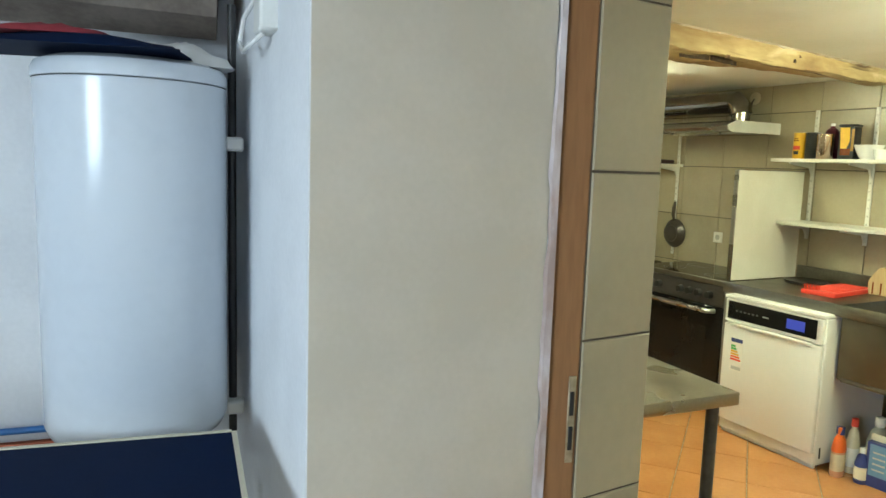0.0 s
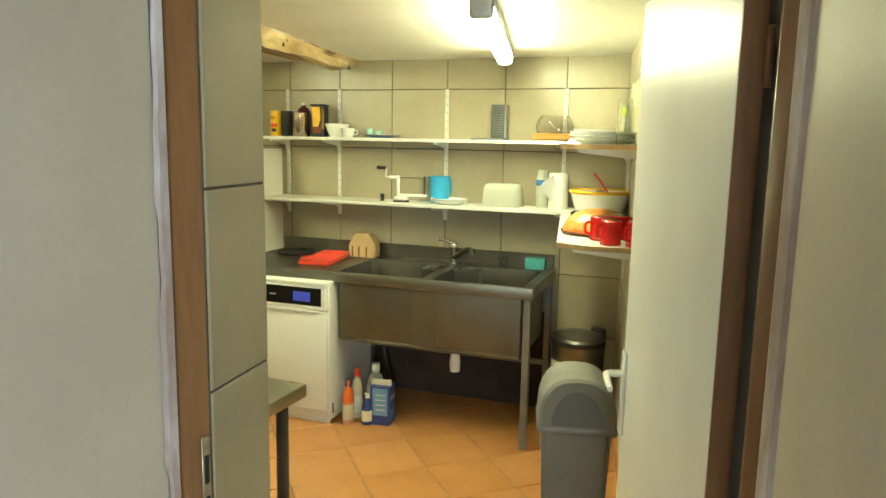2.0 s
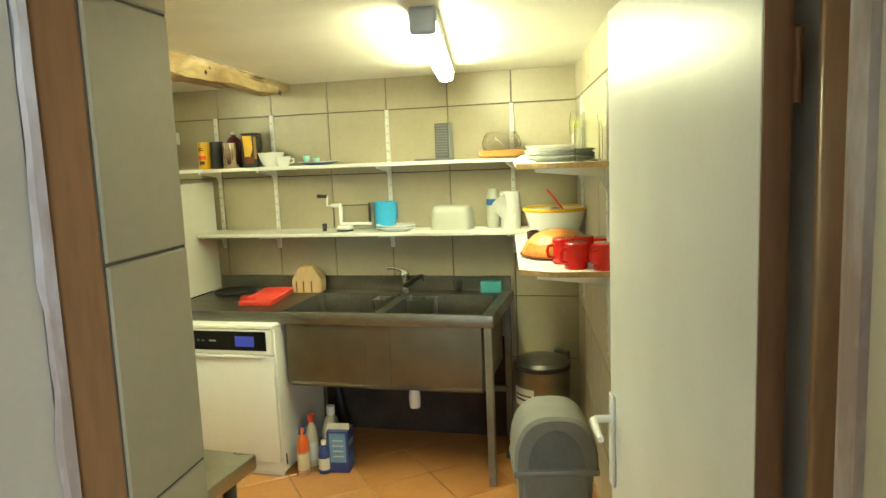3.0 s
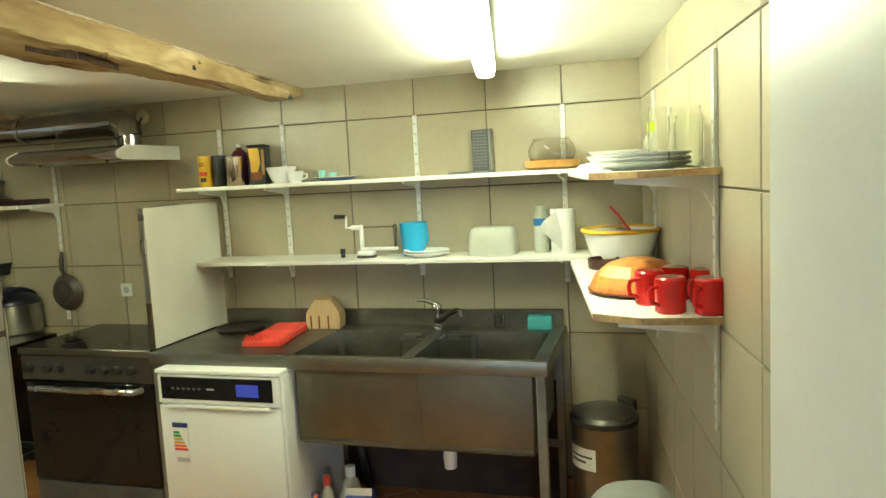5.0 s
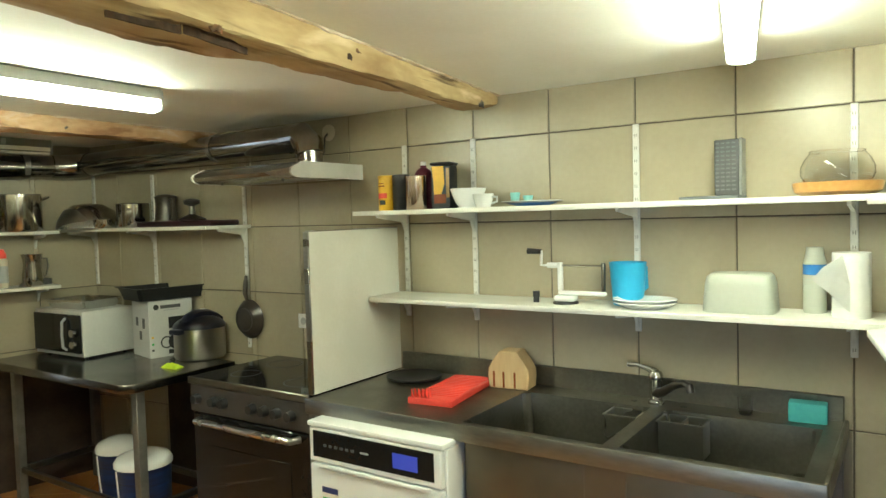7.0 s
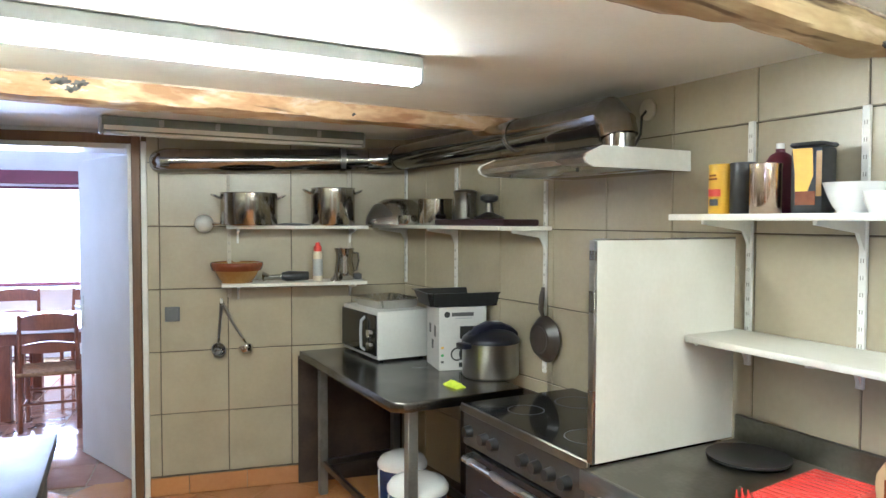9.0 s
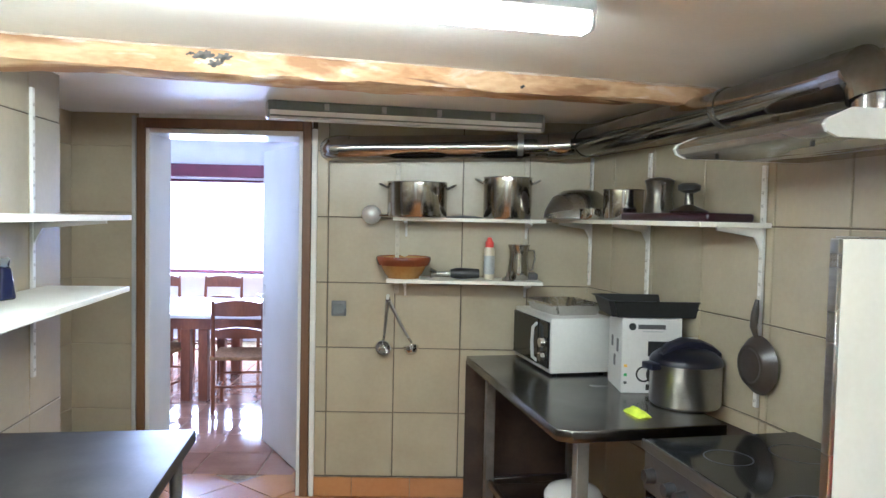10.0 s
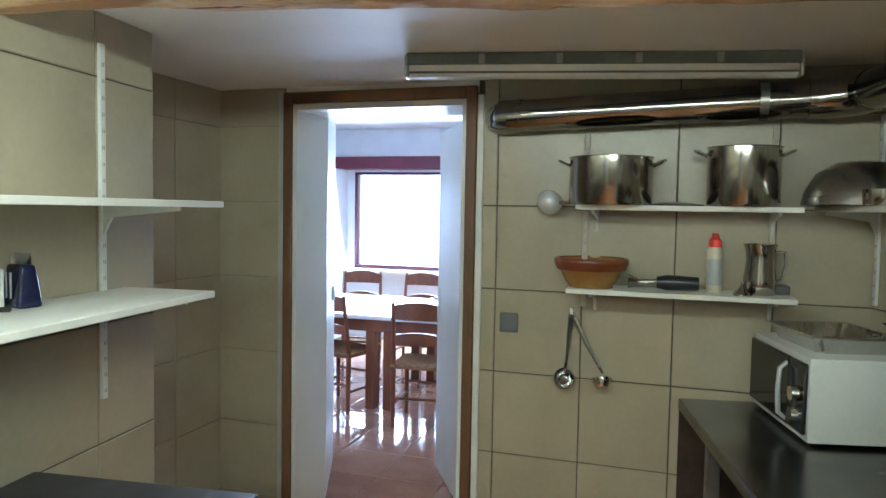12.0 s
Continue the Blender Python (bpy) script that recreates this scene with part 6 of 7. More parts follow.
mx = thing("stick_blender", at_n(3.58, 0.12, ZN2 + 0.03, 4), "steel and black stick blender lying on its side", "blender")
part("motor", tube(bm_new(), [(-0.14, 0, 0.0), (-0.02, 0, 0.0), (0.02, 0, 0.0)], [0.026, 0.032, 0.022], 16), BLACK, mx)
part("shaft", tube(bm_new(), [(0.02, 0, 0.0), (0.10, 0, -0.003)], 0.012, 12), STEEL, mx)
part("bell", lathe(bm_new(), [(0.012, 0), (0.02, 0.012), (0.03, 0.035), (0.028, 0.035), (0, 0.012)], 20), POT_STEEL, mx, m=pose(0.095, 0, 0, 0, 90, 0))
rb2 = thing("sauce_bottle", at_n(3.775, 0.125, ZN2), "pale plastic bottle with a red screw cap", "bottle")
part("body", lathe(bm_new(), [(0, 0), (0.027, 0), (0.029, 0.005), (0.029, 0.165), (0.022, 0.18)], 24), PEACH, rb2)
part("label", lathe(bm_new(), [(0.029, 0.03), (0.0297, 0.032), (0.0297, 0.13), (0.029, 0.132)], 24), PALE_GREY, rb2, "grey label")
part("cap", lathe(bm_new(), [(0.024, 0.178), (0.024, 0.205), (0.016, 0.215), (0.012, 0.232), (0, 0.234)], 20), RED, rb2, "red cap")
mj = thing("milk_jug", at_n(3.94, 0.115, ZN2), "polished steel milk jug with a pouring lip", "jug")
part("body", lathe(bm_new(), [(0, 0), (0.055, 0), (0.058, 0.005), (0.06, 0.06), (0.05, 0.13), (0.053, 0.165), (0.062, 0.195), (0.059, 0.195), (0.047, 0.14), (0.055, 0.06), (0, 0.006)], 28), POT_STEEL, mj)
part("handle", tube(bm_new(), [(-0.05, 0, 0.165), (-0.085, 0, 0.165), (-0.09, 0, 0.12), (-0.078, 0, 0.06), (-0.055, 0, 0.05)], 0.006, 8), STEEL, mj)
solid("funnel", lathe(bm_new(), [(0.035, 0), (0.034, 0.008), (0.012, 0.03), (0.008, 0.05), (0, 0.05)], 20), POT_STEEL, "small steel funnel in front of the milk jug", "funnel", at_n(3.875, 0.185, ZN2))
solid("shelf_box", box(bm_new(), -0.03, 0.03, -0.05, 0.05, 0, 0.035, 0.003), DARK_GREY, "small dark green box at the shelf end", "box", at_n(4.02, 0.06, ZN2))

solid("salad_bowl", lathe(bm_new(), [(0.155, 0), (0.158, 0.004), (0.15, 0.05), (0.12, 0.11), (0.07, 0.145), (0, 0.155)], 40), STEEL, "large steel bowl turned upside down", "bowl", at_e2(1.20, 0.175, ZE2) @ Matrix.Diagonal((1.22, 1.22, 1.05, 1)))
bp2 = thing("saucepan", at_e2(1.02, 0.20, ZE2), "small steel saucepan with a black handle", "saucepan")
part("body", lathe(bm_new(), [(0, 0), (0.06, 0), (0.063, 0.005), (0.063, 0.055), (0.060, 0.055), (0.058, 0.008), (0, 0.006)], 28), POT_STEEL, bp2)
part("handle", tube(bm_new(), [(0.06, 0, 0.045), (0.12, 0.02, 0.10), (0.2, 0.03, 0.135)], [0.012, 0.018, 0.014], 10), BLACK, bp2, "black handle")
stock_pot(at_e2(0.83, 0.13, ZE2), 0.098, 0.145, "small stainless cooking pot", handles=False)
cj = thing("coffee_pot", at_e2(0.545, 0.12, ZE2), "worn steel coffee pot with a lid", "coffee pot")
part("body", lathe(bm_new(), [(0, 0), (0.07, 0), (0.072, 0.006), (0.055, 0.12), (0.058, 0.15), (0.066, 0.18), (0.05, 0.19), (0, 0.197)], 28), STEEL_DARK, cj)
part("handle", tube(bm_new(), [(-0.055, 0.02, 0.165), (-0.095, 0.035, 0.16), (-0.09, 0.035, 0.08), (-0.06, 0.02, 0.05)], 0.008, 8), STEEL_DARK, cj)
rt = thing("roasting_tray", at_e2(0.335, 0.14, ZE2), "flat dark maroon enamel tray", "tray")
bm = box(bm_new(), -0.30, 0.32, -0.11, 0.11, 0, 0.034, 0.012, 3)
part("tray", bm, mat("maroon_enamel", (0.032, 0.009, 0.014), (0.024, 0.007, 0.010), 0.3), rt)
gm = thing("lid_press", at_e2(0.30, 0.14, ZE2 + 0.034), "steel lid with a black knob standing on the tray", "lid")
part("plate", lathe(bm_new(), [(0, 0), (0.075, 0), (0.08, 0.008), (0.04, 0.025), (0.02, 0.035), (0.016, 0.085)], 28), STEEL_DARK, gm)
part("knob", lathe(bm_new(), [(0.012, 0.08), (0.045, 0.095), (0.047, 0.115), (0.03, 0.125), (0, 0.127)], 24), BLACK, gm, "black star knob")

# ladles and switch
for x1, x2, z2, lb in ((3.212, 3.192, 0.872, "steel ladle hanging from a hook"), (3.214, 3.352, 0.872, "steel serving spoon hanging from a hook")):
    ld = thing("ladle", at_n(x1, 0.022, 1.155), lb, "ladle", "ladles on the hook")
    dx, dz = x1 - x2, z2 - 1.155
    part("handle", tube(bm_new(), [(0, 0.004, 0), (dx * 0.45, 0.006, dz * 0.45), (dx, 0.012, dz + 0.03)], [0.011, 0.009, 0.005], 8), STEEL, ld)
    part("bowl", lathe(bm_new(), [(0, -0.032), (0.025, -0.026), (0.042, 0), (0.044, 0.012), (0.04, 0.012), (0.022, -0.022), (0, -0.027)], 24), CHROME, ld, m=pose(dx, 0.045, dz, -62 if x2 < 3.25 else 30, 0, 20))
solid("hook", box(bm_new(), -0.008, 0.008, 0.0, 0.03, 0, 0.03, 0.003), WHITE_METAL, "small white hook on the tiles", "hook", at_n(3.213, 0.008, 1.145))
ss = thing("wall_switch", at_n(2.935, 0.008, 1.045), "grey plastic wall switch on the tiles", "switch")
part("plate", box(bm_new(), -0.042, 0.042, 0, 0.01, 0, 0.088, 0.006, 2), MID_GREY, ss)
part("rocker", box(bm_new(), -0.03, 0.03, 0.01, 0.014, 0.014, 0.074, 0.003), MID_GREY, ss)

# ---- on the corner table ----
MW = wall_frame((4.036, 6.235), (-0.218, 0.976))
mw = thing("microwave", MW @ pose(0, 0, 0.86), "white microwave oven with a dark door and two dials", "microwave")
part("body", box(bm_new(), 0, 0.50, -0.33, 0, 0.012, 0.282, 0.006, 2), OFF_WHITE, mw)
part("door", box(bm_new(), 0.135, 0.492, 0, 0.014, 0.035, 0.262, 0.003), BLACK_GLASS, mw, "dark glass door")
part("control_panel", box(bm_new(), 0.01, 0.13, 0, 0.012, 0.035, 0.262, 0.003), BLACK_GLASS, mw)
part("handle", tube(bm_new(), [(0.148, 0.012, 0.05), (0.148, 0.036, 0.07), (0.148, 0.04, 0.145), (0.148, 0.036, 0.22), (0.148, 0.012, 0.24)], 0.008, 10), PALE_GREY, mw, "silver door handle")
for z in (0.085, 0.155):
    part("dial", tube(bm_new(), [(0.07, 0.012, z), (0.07, 0.032, z)], [0.027, 0.023], 20), CHROME, mw, "silver dial")
for x in (0.04, 0.43):
    for y in (-0.29, -0.04):
        part("foot", tube(bm_new(), [(x, y, 0), (x, y, 0.014)], 0.012, 10), BLACK, mw)


def tray(name, m, w, d, h, material, label):
    t = thing(name, m, label, "tray")
    bm = bm_new()
    k = 0.03
    ring = lambda s, z: [bm.verts.new((sx * (w / 2 - s), sy * (d / 2 - s), z)) for sx, sy in ((-1, -1), (1, -1), (1, 1), (-1, 1))]
    rs = [ring(k, 0.0), ring(0.008, h), ring(0.0, h), ring(0.0, h + 0.004), ring(0.012, h + 0.004), ring(k + 0.004, 0.004)]
    for a, b in zip(rs, rs[1:]):
        for i in range(4):
            bm.faces.new((a[i], a[(i + 1) % 4], b[(i + 1) % 4], b[i]))
    bm.faces.new(rs[0][::-1]), bm.faces.new(rs[-1])
    bmesh.ops.bevel(bm, geom=[e for e in bm.edges if abs(e.verts[0].co.z - e.verts[1].co.z) > 0.01], offset=0.02, segments=2, affect="EDGES")
    part("pan", bm, material, t)
    return t


tray("steel_tray", MW @ pose(0.25, -0.17, 1.143, 0, 0, 3), 0.38, 0.30, 0.05, mat("crumpled_foil", (0.70, 0.69, 0.66), (0.6, 0.59, 0.56), 0.15, 1.0, scale=12, bump=0.5), "shiny steel baking tray on the microwave")
BX = wall_frame((4.297, 5.936), (0.255, -0.008))
cx = thing("carton", BX @ pose(0, 0, 0.86, 0, 0, 0), "white printed coffee machine carton", "carton")
part("box", box(bm_new(), 0, 0.262, 0, 0.25, 0, 0.335, 0.002), CARTON, cx)
part("print_mark", lathe(bm_new(), [(0, 0), (0.016, 0), (0.016, 0.001), (0, 0.0012)], 24), BLACK, cx, "round black printed mark", pose(0.045, 0.0, 0.295, 90, 0, 0))
part("print_name", box(bm_new(), 0.07, 0.19, -0.001, 0, 0.285, 0.305), DARK_GREY, cx, "printed name as a plain grey bar")
part("print_line", box(bm_new(), 0.09, 0.18, -0.001, 0, 0.272, 0.277), PALE_GREY, cx)
part("print_machine_top", box(bm_new(), 0.115, 0.245, -0.001, 0, 0.165, 0.232), BLACK, cx, "printed picture of a coffee machine")
part("print_machine_back", box(bm_new(), 0.20, 0.24, -0.001, 0, 0.03, 0.165), DARK_GREY, cx)
part("print_machine_foot", box(bm_new(), 0.11, 0.245, -0.001, 0, 0.015, 0.04), BLACK, cx)
part("print_jug", lathe(bm_new(), [(0, 0), (0.045, 0), (0.045, 0.001), (0, 0.0011)], 24), BLACK, cx, "", pose(0.155, 0, 0.085, 90, 0, 0))
part("print_handle", lathe(bm_new(), [(0.028, 0), (0.036, 0), (0.036, 0.001), (0.028, 0.0012)], 24), BLACK, cx, "", pose(0.10, 0, 0.085, 90, 0, 0))
for y, z, h in ((0.06, 0.17, 0.06), (0.16, 0.18, 0.05), (0.11, 0.10, 0.05)):
    part("print_side", box(bm_new(), -0.001, 0, y, y + 0.035, z, z + h), DARK_GREY, cx)
for z, mt in ((0.115, YELLOW), (0.075, GREEN_PRINT), (0.04, DARK_GREY)):
    part("print_dot", box(bm_new(), 0.012, 0.026, -0.001, 0, z, z + 0.012), mt, cx)
tray("roasting_tin", BX @ pose(0.155, 0.12, 1.197, 0, 0, 2), 0.47, 0.32, 0.07, mat("matt_black_enamel", (0.014, 0.014, 0.014), (0.02, 0.02, 0.02), 0.6, spec=0.3), "black roasting tin on the carton")
BRUSHED_POT = mat("brushed_pot_steel", (0.46, 0.45, 0.42), (0.38, 0.37, 0.345), 0.33, 1.0, scale=5, fine=80, bump=0.02)
pc = thing("pressure_cooker", pose(4.52, 5.765, 0.86, 0, 0, 14) @ Matrix.Diagonal((0.98, 0.98, 1.02, 1)), "stainless pressure cooker with a dark blue lid and handle", "pressure cooker")
part("pot", lathe(bm_new(), [(0, 0), (0.138, 0), (0.146, 0.008), (0.147, 0.02), (0.147, 0.163), (0.150, 0.167), (0.150, 0.173)], 48), BRUSHED_POT, pc)
LID = mat("midnight_blue_plastic", (0.009, 0.010, 0.02), (0.012, 0.013, 0.028), 0.35)
part("lid", lathe(bm_new(), [(0.146, 0.170), (0.1505, 0.172), (0.1505, 0.182), (0.143, 0.196), (0.118, 0.216), (0.08, 0.230), (0.04, 0.237), (0, 0.239)], 48), mat("blue_steel_lid", (0.007, 0.008, 0.017), (0.006, 0.007, 0.013), 0.3), pc, "dark blue domed lid")
bm = bm_new()
rr = []
for x, w, z0, z1 in ((-0.125, 0.022, 0.19, 0.222), (-0.09, 0.032, 0.21, 0.25), (-0.02, 0.036, 0.23, 0.272), (0.05, 0.042, 0.22, 0.268), (0.105, 0.050, 0.17, 0.246), (0.138, 0.050, 0.12, 0.222), (0.158, 0.044, 0.09, 0.19), (0.168, 0.030, 0.09, 0.155)):
    rr.append([bm.verts.new(v) for v in ((x, -w, z0), (x, w, z0), (x, w, z1 - 0.01), (x, w * 0.6, z1), (x, -w * 0.6, z1), (x, -w, z1 - 0.01))])
for a, b in zip(rr, rr[1:]):
    for k in range(6):
        bm.faces.new((a[k], b[k], b[(k + 1) % 6], a[(k + 1) % 6]))
bm.faces.new(rr[0]), bm.faces.new(rr[-1][::-1])
part("handle", bm, LID, pc, "thick dark blue handle across the lid")
part("valve", lathe(bm_new(), [(0.02, 0.262), (0.02, 0.271), (0, 0.273)], 20), PALE_GREY, pc, "grey valve disc", pose(0.03, 0.0, 0))
part("side_handle", box(bm_new(), -0.19, -0.14, -0.04, 0.04, 0.15, 0.178, 0.008, 2), LID, pc)
solid("scouring_sponge", cloth(bm_new(), 0, 0, 0, 0.12, 0.06, 0.03, 33.0), NEON, "crumpled neon yellow cloth on the steel table", "cloth", pose(4.27, 5.60, 0.86, 0, 0, 105))

# frying pan on the wall rail
fp = thing("frying_pan", at_e(3.39, 0.022, 0.965) @ Matrix.Diagonal((0.87, 0.87, 0.87, 1)), "grey-brown frying pan hung on the shelf rail", "pan")
PANM = mat("grey_brown_pan", (0.065, 0.052, 0.043), (0.048, 0.038, 0.032), 0.35, scale=6)
part("body", lathe(bm_new(), [(0, 0.048), (0.085, 0.048), (0.092, 0.044), (0.125, 0.004), (0.13, 0.0), (0.124, 0.0), (0.086, 0.042), (0, 0.044)], 40), PANM, fp, m=pose(0, 0, 0.13, -90, 0, 0))
part("ring", lathe(bm_new(), [(0.07, 0.0485), (0.075, 0.05), (0.08, 0.0485)], 40), STEEL_DARK, fp, "steel base ring", pose(0, 0, 0.13, -90, 0, 0))
part("handle", tube(bm_new(), [(0, 0.02, 0.255), (0, 0.035, 0.30), (0, 0.03, 0.36), (0, 0.02, 0.42)], [0.010, 0.016, 0.017, 0.009], 12), PANM, fp)
sk3 = thing("socket_plate", at_e(2.965, 0.008, 1.05), "white wall socket behind the cooker", "socket")
part("plate", box(bm_new(), -0.04, 0.04, 0, 0.012, 0, 0.08, 0.005, 2), PORCELAIN, sk3)
part("inset", lathe(bm_new(), [(0, 0), (0.02, 0), (0.02, 0.001), (0, 0.001)], 20), PALE_GREY, sk3, "", pose(0, 0.0122, 0.04, -90, 0, 0))
rs2 = thing("cable_outlet", at_e(2.74, 0.008, 2.09), "round cream cable outlet with a black cable", "cable outlet")
part("disc", lathe(bm_new(), [(0, 0), (0.042, 0), (0.042, 0.008), (0.03, 0.014), (0, 0.015)], 28), PEACH, rs2, m=pose(0, 0, 0, -90, 0, 0))
part("cable", tube(bm_new(), [(0.0, 0.012, -0.005), (-0.005, 0.04, -0.03), (-0.01, 0.05, -0.10), (0.03, 0.06, -0.17), (0.06, 0.1, -0.178)], 0.005, 8), BLACK, rs2, "black cable")

# buckets under the corner table
BARREL_PRINT = mat("blue_striped_print", (0.010, 0.016, 0.06), (0.008, 0.035, 0.14), 0.4, scale=30, stretch=(0.1, 0.1, 1))
for i, (x, y, r) in enumerate(((4.09, 5.59, 0.142), (4.10, 5.93, 0.125))):
    bk = thing("food_bucket", pose(x, y, 0.0), "blue printed plastic bucket with a white domed lid", "bucket", "buckets under the corner table")
    part("body", lathe(bm_new(), [(0, 0), (r * 0.88, 0), (r * 0.9, 0.005), (r * 0.97, 0.39)], 32), BARREL_PRINT, bk)
    part("lid", lathe(bm_new(), [(r * 0.98, 0.382), (r * 1.03, 0.385), (r * 1.03, 0.405), (r * 0.9, 0.43), (r * 0.5, 0.452), (0, 0.46)], 32), PORCELAIN, bk, "white domed lid")
    part("wire_handle", tube(bm_new(), [(-r * 1.0, 0, 0.375), (-r * 1.02, -0.03, 0.25), (-r * 0.98, -0.05, 0.14)], 0.004, 6), PORCELAIN, bk)

# ---- bins and bottles on the floor ----
BIN_STEEL = mat("dull_bin_steel", (0.27, 0.262, 0.24), (0.20, 0.195, 0.18), 0.36, 1.0, scale=5, fine=90, bump=0.02)
pb = thing("pedal_bin", at_e(0.195, 0.27, 0, -40), "brushed steel pedal bin in the corner", "bin")
part("body", lathe(bm_new(), [(0, 0.0), (0.15, 0.0), (0.152, 0.03), (0.15, 0.03), (0.15, 0.52), (0.152, 0.525)], 40), BIN_STEEL, pb)
part("rim", lathe(bm_new(), [(0.152, 0.52), (0.156, 0.522), (0.156, 0.545), (0.15, 0.548)], 40), BLACK, pb, "black lid rim")
part("lid", lathe(bm_new(), [(0.152, 0.545), (0.14, 0.565), (0.10, 0.58), (0, 0.59)], 40), BIN_STEEL, pb, "domed steel lid")
part("hinge", box(bm_new(), -0.05, 0.05, -0.175, -0.135, 0.53, 0.59, 0.008), BLACK, pb, "black hinge block")
for r, a0, a1, z0, z1, mt, lb in ((0.1512, 60, 118, 0.33, 0.43, PAPER, "white paper label"), (0.1518, 66, 100, 0.36, 0.372, DARK_GREY, "printed bar"), (0.1518, 66, 112, 0.385, 0.395, DARK_GREY, "printed bar")):
    bm = bm_new()
    lo, hi = [[bm.verts.new((r * math.cos(radians(a0 + (a1 - a0) * i / 10)), r * math.sin(radians(a0 + (a1 - a0) * i / 10)), z)) for i in range(11)] for z in (z0, z1)]
    for i in range(10):
        bm.faces.new((lo[i], lo[i + 1], hi[i + 1], hi[i]))
    part("label" if mt is PAPER else "print", bm, mt, pb, lb)
part("pedal", box(bm_new(), 0.02, 0.11, 0.13, 0.19, 0.005, 0.05, 0.006), BLACK, pb, "black pedal")
SBM = wall_frame((3.79, 1.915), (0.105, -0.248))
sbn = thing("swing_bin", SBM, "grey plastic swing-lid bin beside the open door", "bin")
bm = box(bm_new(), -0.135, 0.135, -0.105, 0.105, 0, 0.58)
for v in bm.verts:
    if v.co.z < 0.1:
        v.co.x *= 0.82
        v.co.y *= 0.8
bmesh.ops.bevel(bm, geom=list(bm.edges), offset=0.02, segments=3, affect="EDGES")
part("body", bm, GREY_PLASTIC, sbn)
bm = bm_new()
rr = []
for i in range(17):
    a = math.pi * i / 16
    x, z = -0.148 * math.copysign(abs(math.cos(a)) ** 0.7, math.cos(a)), 0.59 + 0.195 * math.sin(a) ** 0.8
    rr.append([bm.verts.new((x * (0.93 if abs(f) > 0.99 else 1.0), 0.12 * f, z - (0.012 if abs(f) > 0.99 and 0 < i < 16 else 0.0))) for f in (-1, -0.9, 0, 0.9, 1)])
for a, b in zip(rr, rr[1:]):
    for k in range(4):
        bm.faces.new((a[k], b[k], b[k + 1], a[k + 1]))
bm.faces.new([r[0] for r in rr][::-1]), bm.faces.new([r[4] for r in rr])
part("hood", bm, GREY_PLASTIC, sbn, "domed grey lid")
part("flap", prism(bm_new(), [(0.10 * math.cos(math.pi * i / 10), 0.14 * math.sin(math.pi * i / 10)) for i in range(11)], 0, 0.004), MID_GREY, sbn, "swinging flap", pose(0, -0.1195, 0.60, 90, 0, 0))
part("lip", box(bm_new(), -0.152, 0.152, -0.122, 0.122, 0.565, 0.592, 0.008, 2), GREY_PLASTIC, sbn, "overhanging lip")


def floor_bottle(x, y, r, h, body, cap, label, sq=1.0):
    b = thing("cleaner_bottle", pose(x, y, 0, 0, 0, 20), label, "bottle", "cleaning products under the sink")
    part("body", lathe(bm_new(), [(0, 0), (r * 0.95, 0), (r, 0.01), (r, h * 0.55), (r * 0.7, h * 0.75), (r * 0.35, h * 0.82), (r * 0.35, h * 0.86)], 24, 0, 0, 1, sq), body, b)
    part("cap", lathe(bm_new(), [(r * 0.45, h * 0.84), (r * 0.45, h * 0.98), (0, h)], 18), cap, b, "screw cap")
    part("label", lathe(bm_new(), [(r, h * 0.12), (r + 0.001, h * 0.125), (r + 0.001, h * 0.45), (r, h * 0.46)], 24, 0, 0, 1, sq), PEACH if body is not PEACH else PAPER, b, "printed label")
    return b


PINK_PRINT = mat("salmon_plastic", (0.62, 0.34, 0.22), (0.52, 0.27, 0.17), 0.4, scale=12)
ob2 = floor_bottle(4.405, 3.50, 0.046, 0.27, PINK_PRINT, NAVY_PRINT, "salmon cleaner bottle with an orange shoulder and dark cap", 0.7)
part("shoulder", lathe(bm_new(), [(0.0468, 0.135), (0.0475, 0.15), (0.036, 0.20), (0.018, 0.226)], 24, 0, 0, 1, 0.7), ORANGE, ob2, "orange shoulder")
part("trigger", tube(bm_new(), [(0, 0.0, 0.255), (-0.03, -0.01, 0.262), (-0.045, -0.012, 0.235)], [0.012, 0.010, 0.005], 8), ORANGE, ob2, "orange trigger")
floor_bottle(4.52, 3.52, 0.04, 0.30, PEACH, RED, "tall cream cleaner bottle with a red cap", 0.8)
floor_bottle(4.60, 3.44, 0.055, 0.33, MILKY, PORCELAIN, "large milky canister of cleaner")
floor_bottle(4.455, 3.40, 0.032, 0.19, NAVY_PRINT, PORCELAIN, "small dark blue cleaner bottle with a red foot")
wb = thing("powder_box", pose(4.505, 3.33, 0, 0, 0, 17), "blue and yellow carton of washing powder", "carton")
part("box", box(bm_new(), -0.035, 0.075, -0.06, 0.06, 0, 0.235, 0.002), NAVY_PRINT, wb)
part("side_print", box(bm_new(), -0.036, -0.035, -0.045, 0.045, 0.06, 0.225), mat("sky_blue_print", (0.14, 0.28, 0.44), (0.11, 0.23, 0.38), 0.5), wb, "pale blue printed side")
for z in (0.09, 0.12, 0.15, 0.18):
    part("side_mark", box(bm_new(), -0.037, -0.036, -0.032, 0.028, z, z + 0.009), PALE_GREY, wb, "printed line")
part("flap", box(bm_new(), 0.0, 0.003, -0.06, 0.06, 0.235, 0.27), PEACH, wb, "open cardboard flap")
part("front_print", box(bm_new(), -0.02, 0.06, -0.061, -0.06, 0.15, 0.175), PALE_GREY, wb, "pale printed bar")
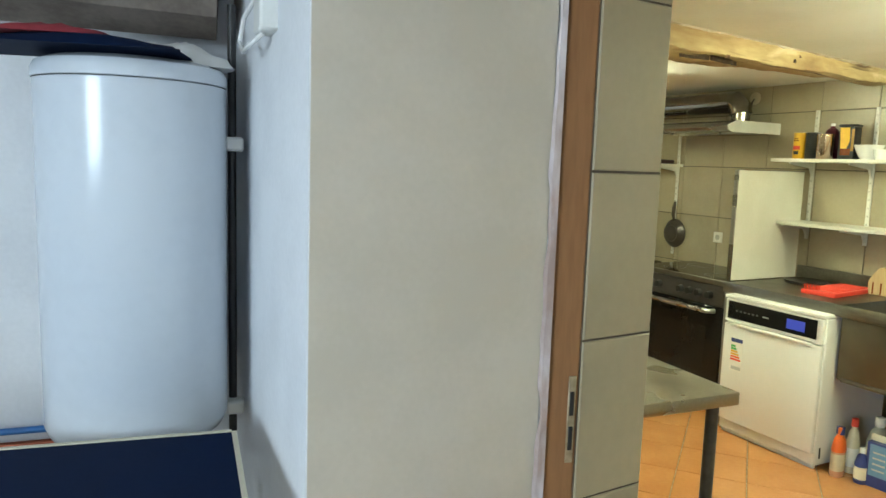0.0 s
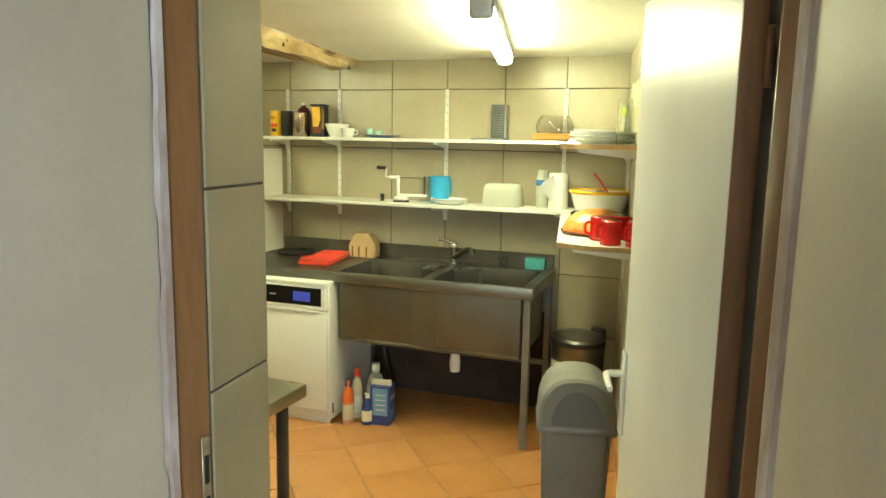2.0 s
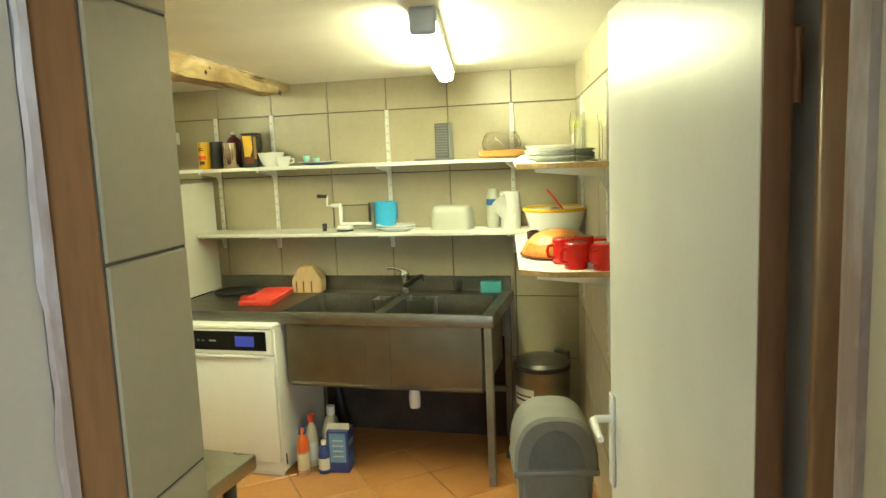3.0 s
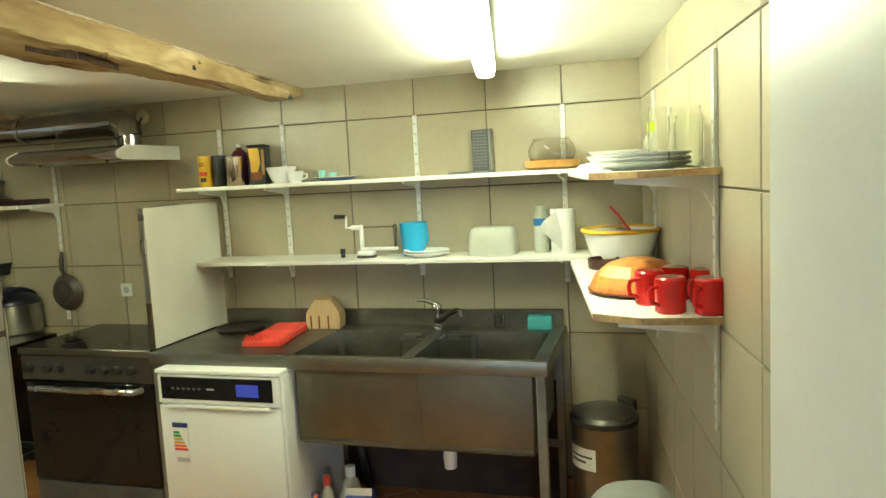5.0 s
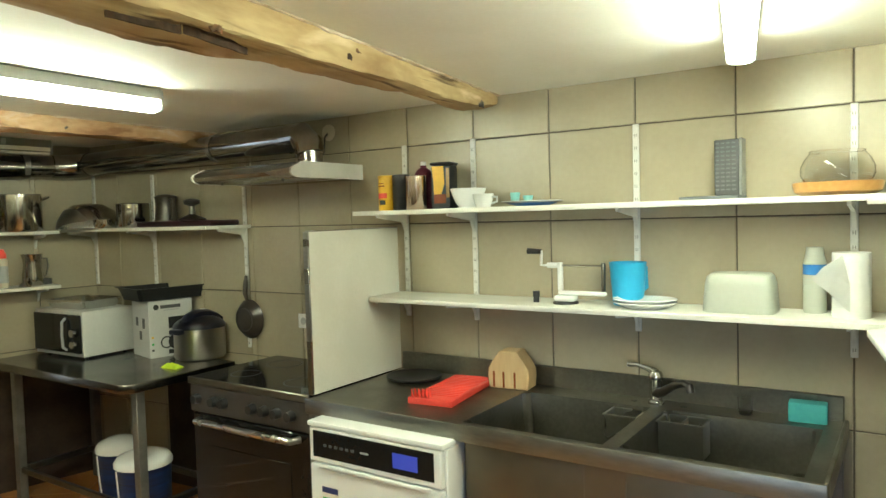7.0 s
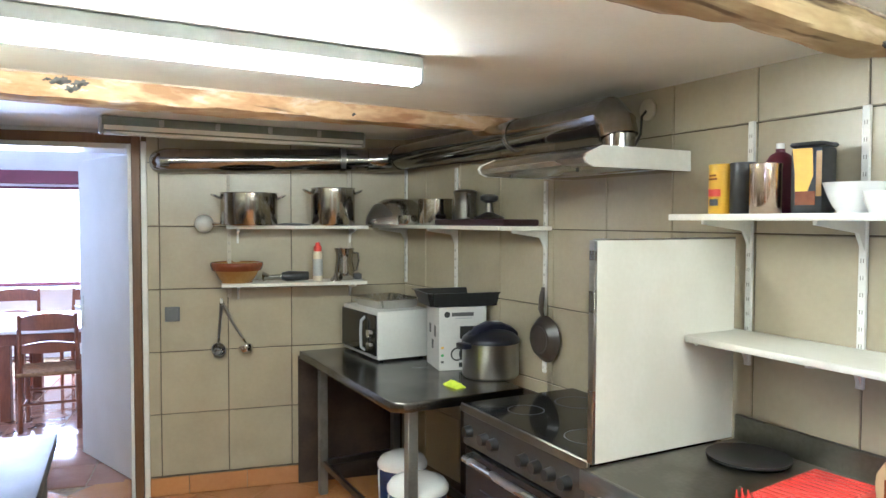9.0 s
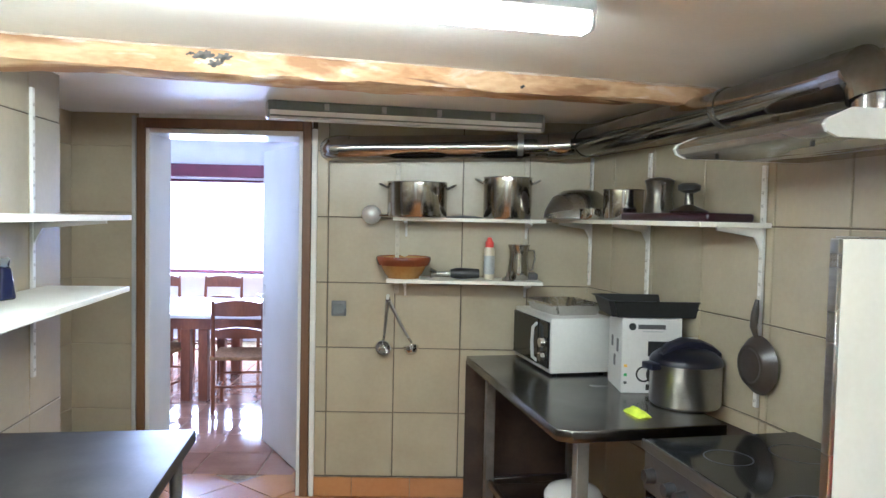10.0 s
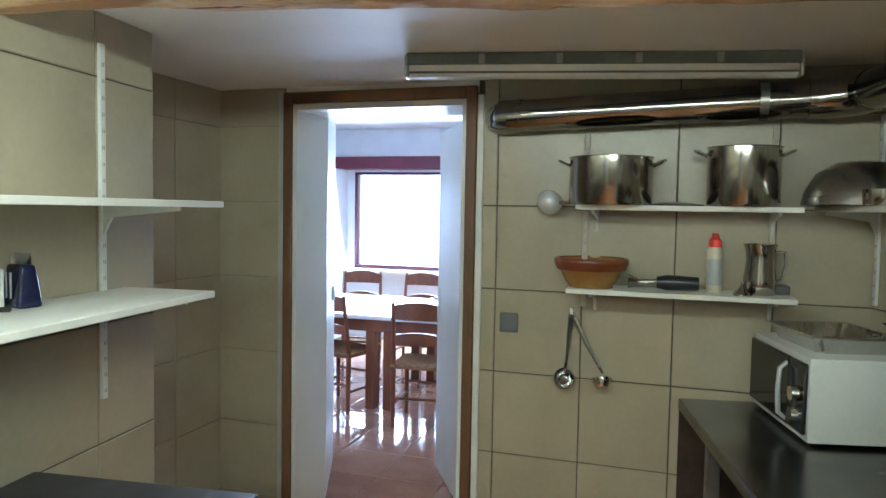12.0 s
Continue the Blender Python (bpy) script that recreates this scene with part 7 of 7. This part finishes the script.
part("front_print", box(bm_new(), -0.02, 0.06, -0.061, -0.06, 0.04, 0.09), BLUEPIPE, wb)
solid("hose_coil", tube(bm_new(), [(0.0, 0.0, 0.0), (0.02, 0.02, 0.2), (0.05, 0.02, 0.38), (0.10, 0.0, 0.47)], 0.02, 10), BLACK, "black drain hose beside the dishwasher", "hose", at_e(1.40, 0.20, 0.01))
dwire = solid("door_cord", tube(bm_new(), [(0, 0, 0.06), (0, 0.002, 0.12)], 0.004, 6), BLACK, "short black cord at the dishwasher side", "cord", at_e(1.546, 0.72, 0.0))

# coffee packet on the west shelf
ZW = 1.318
cpk = thing("coffee_packet", pose(2.036, 5.187, ZW, 0, 0, -15) @ Matrix.Scale(1.3, 4), "dark blue foil coffee packet with a crinkled clear top", "packet")
FOIL = mat("dark_blue_foil", (0.010, 0.012, 0.045), (0.014, 0.018, 0.06), 0.2, scale=18, bump=0.5)
bm = box(bm_new(), -0.037, 0.037, -0.026, 0.026, 0.0, 0.085, 0.009, 3)
for v in bm.verts:
    k = v.co.z / 0.085
    v.co.x *= 1 - 0.22 * k + 0.10 * noise.noise(v.co * 30)
    v.co.y *= 1 - 0.45 * k
part("body", bm, FOIL, cpk)
bm = bm_new()
rr = []
for i in range(9):
    x = -0.030 + 0.060 * i / 8
    rr.append([bm.verts.new((x * (1 + 0.15 * j), 0.008 * noise.noise(Vector((i * 0.9, j, 4))) + dy, 0.082 + 0.012 * j + (0.008 * noise.noise(Vector((i * 0.8, j, 9))) if j == 2 else 0))) for j, dy in ((0, -0.006), (1, -0.003), (2, -0.001), (2, 0.001), (1, 0.003), (0, 0.006))])
for a, b in zip(rr, rr[1:]):
    for k in range(5):
        bm.faces.new((a[k], b[k], b[k + 1], a[k + 1]))
part("top", bm, FROST, cpk, "crinkled clear top of the bag")
for x in (-0.01, 0.008):
    part("print_line", box(bm_new(), x, x + 0.006, -0.0262, -0.025, 0.02, 0.07), PALE_GREY, cpk, "pale printed line")
solid("filter_carton", box(bm_new(), -0.03, 0.03, -0.03, 0.03, 0, 0.10, 0.004), PAPER, "small white carton beside the coffee packet", "carton", pose(1.988, 5.128, ZW, 0, 0, -15))
solid("cable_tie", box(bm_new(), -0.03, 0.03, -0.008, 0.008, 0, 0.012, 0.003), BLACK, "small black clip on the shelf", "clip", pose(2.062, 5.095, ZW, 0, 0, 40))
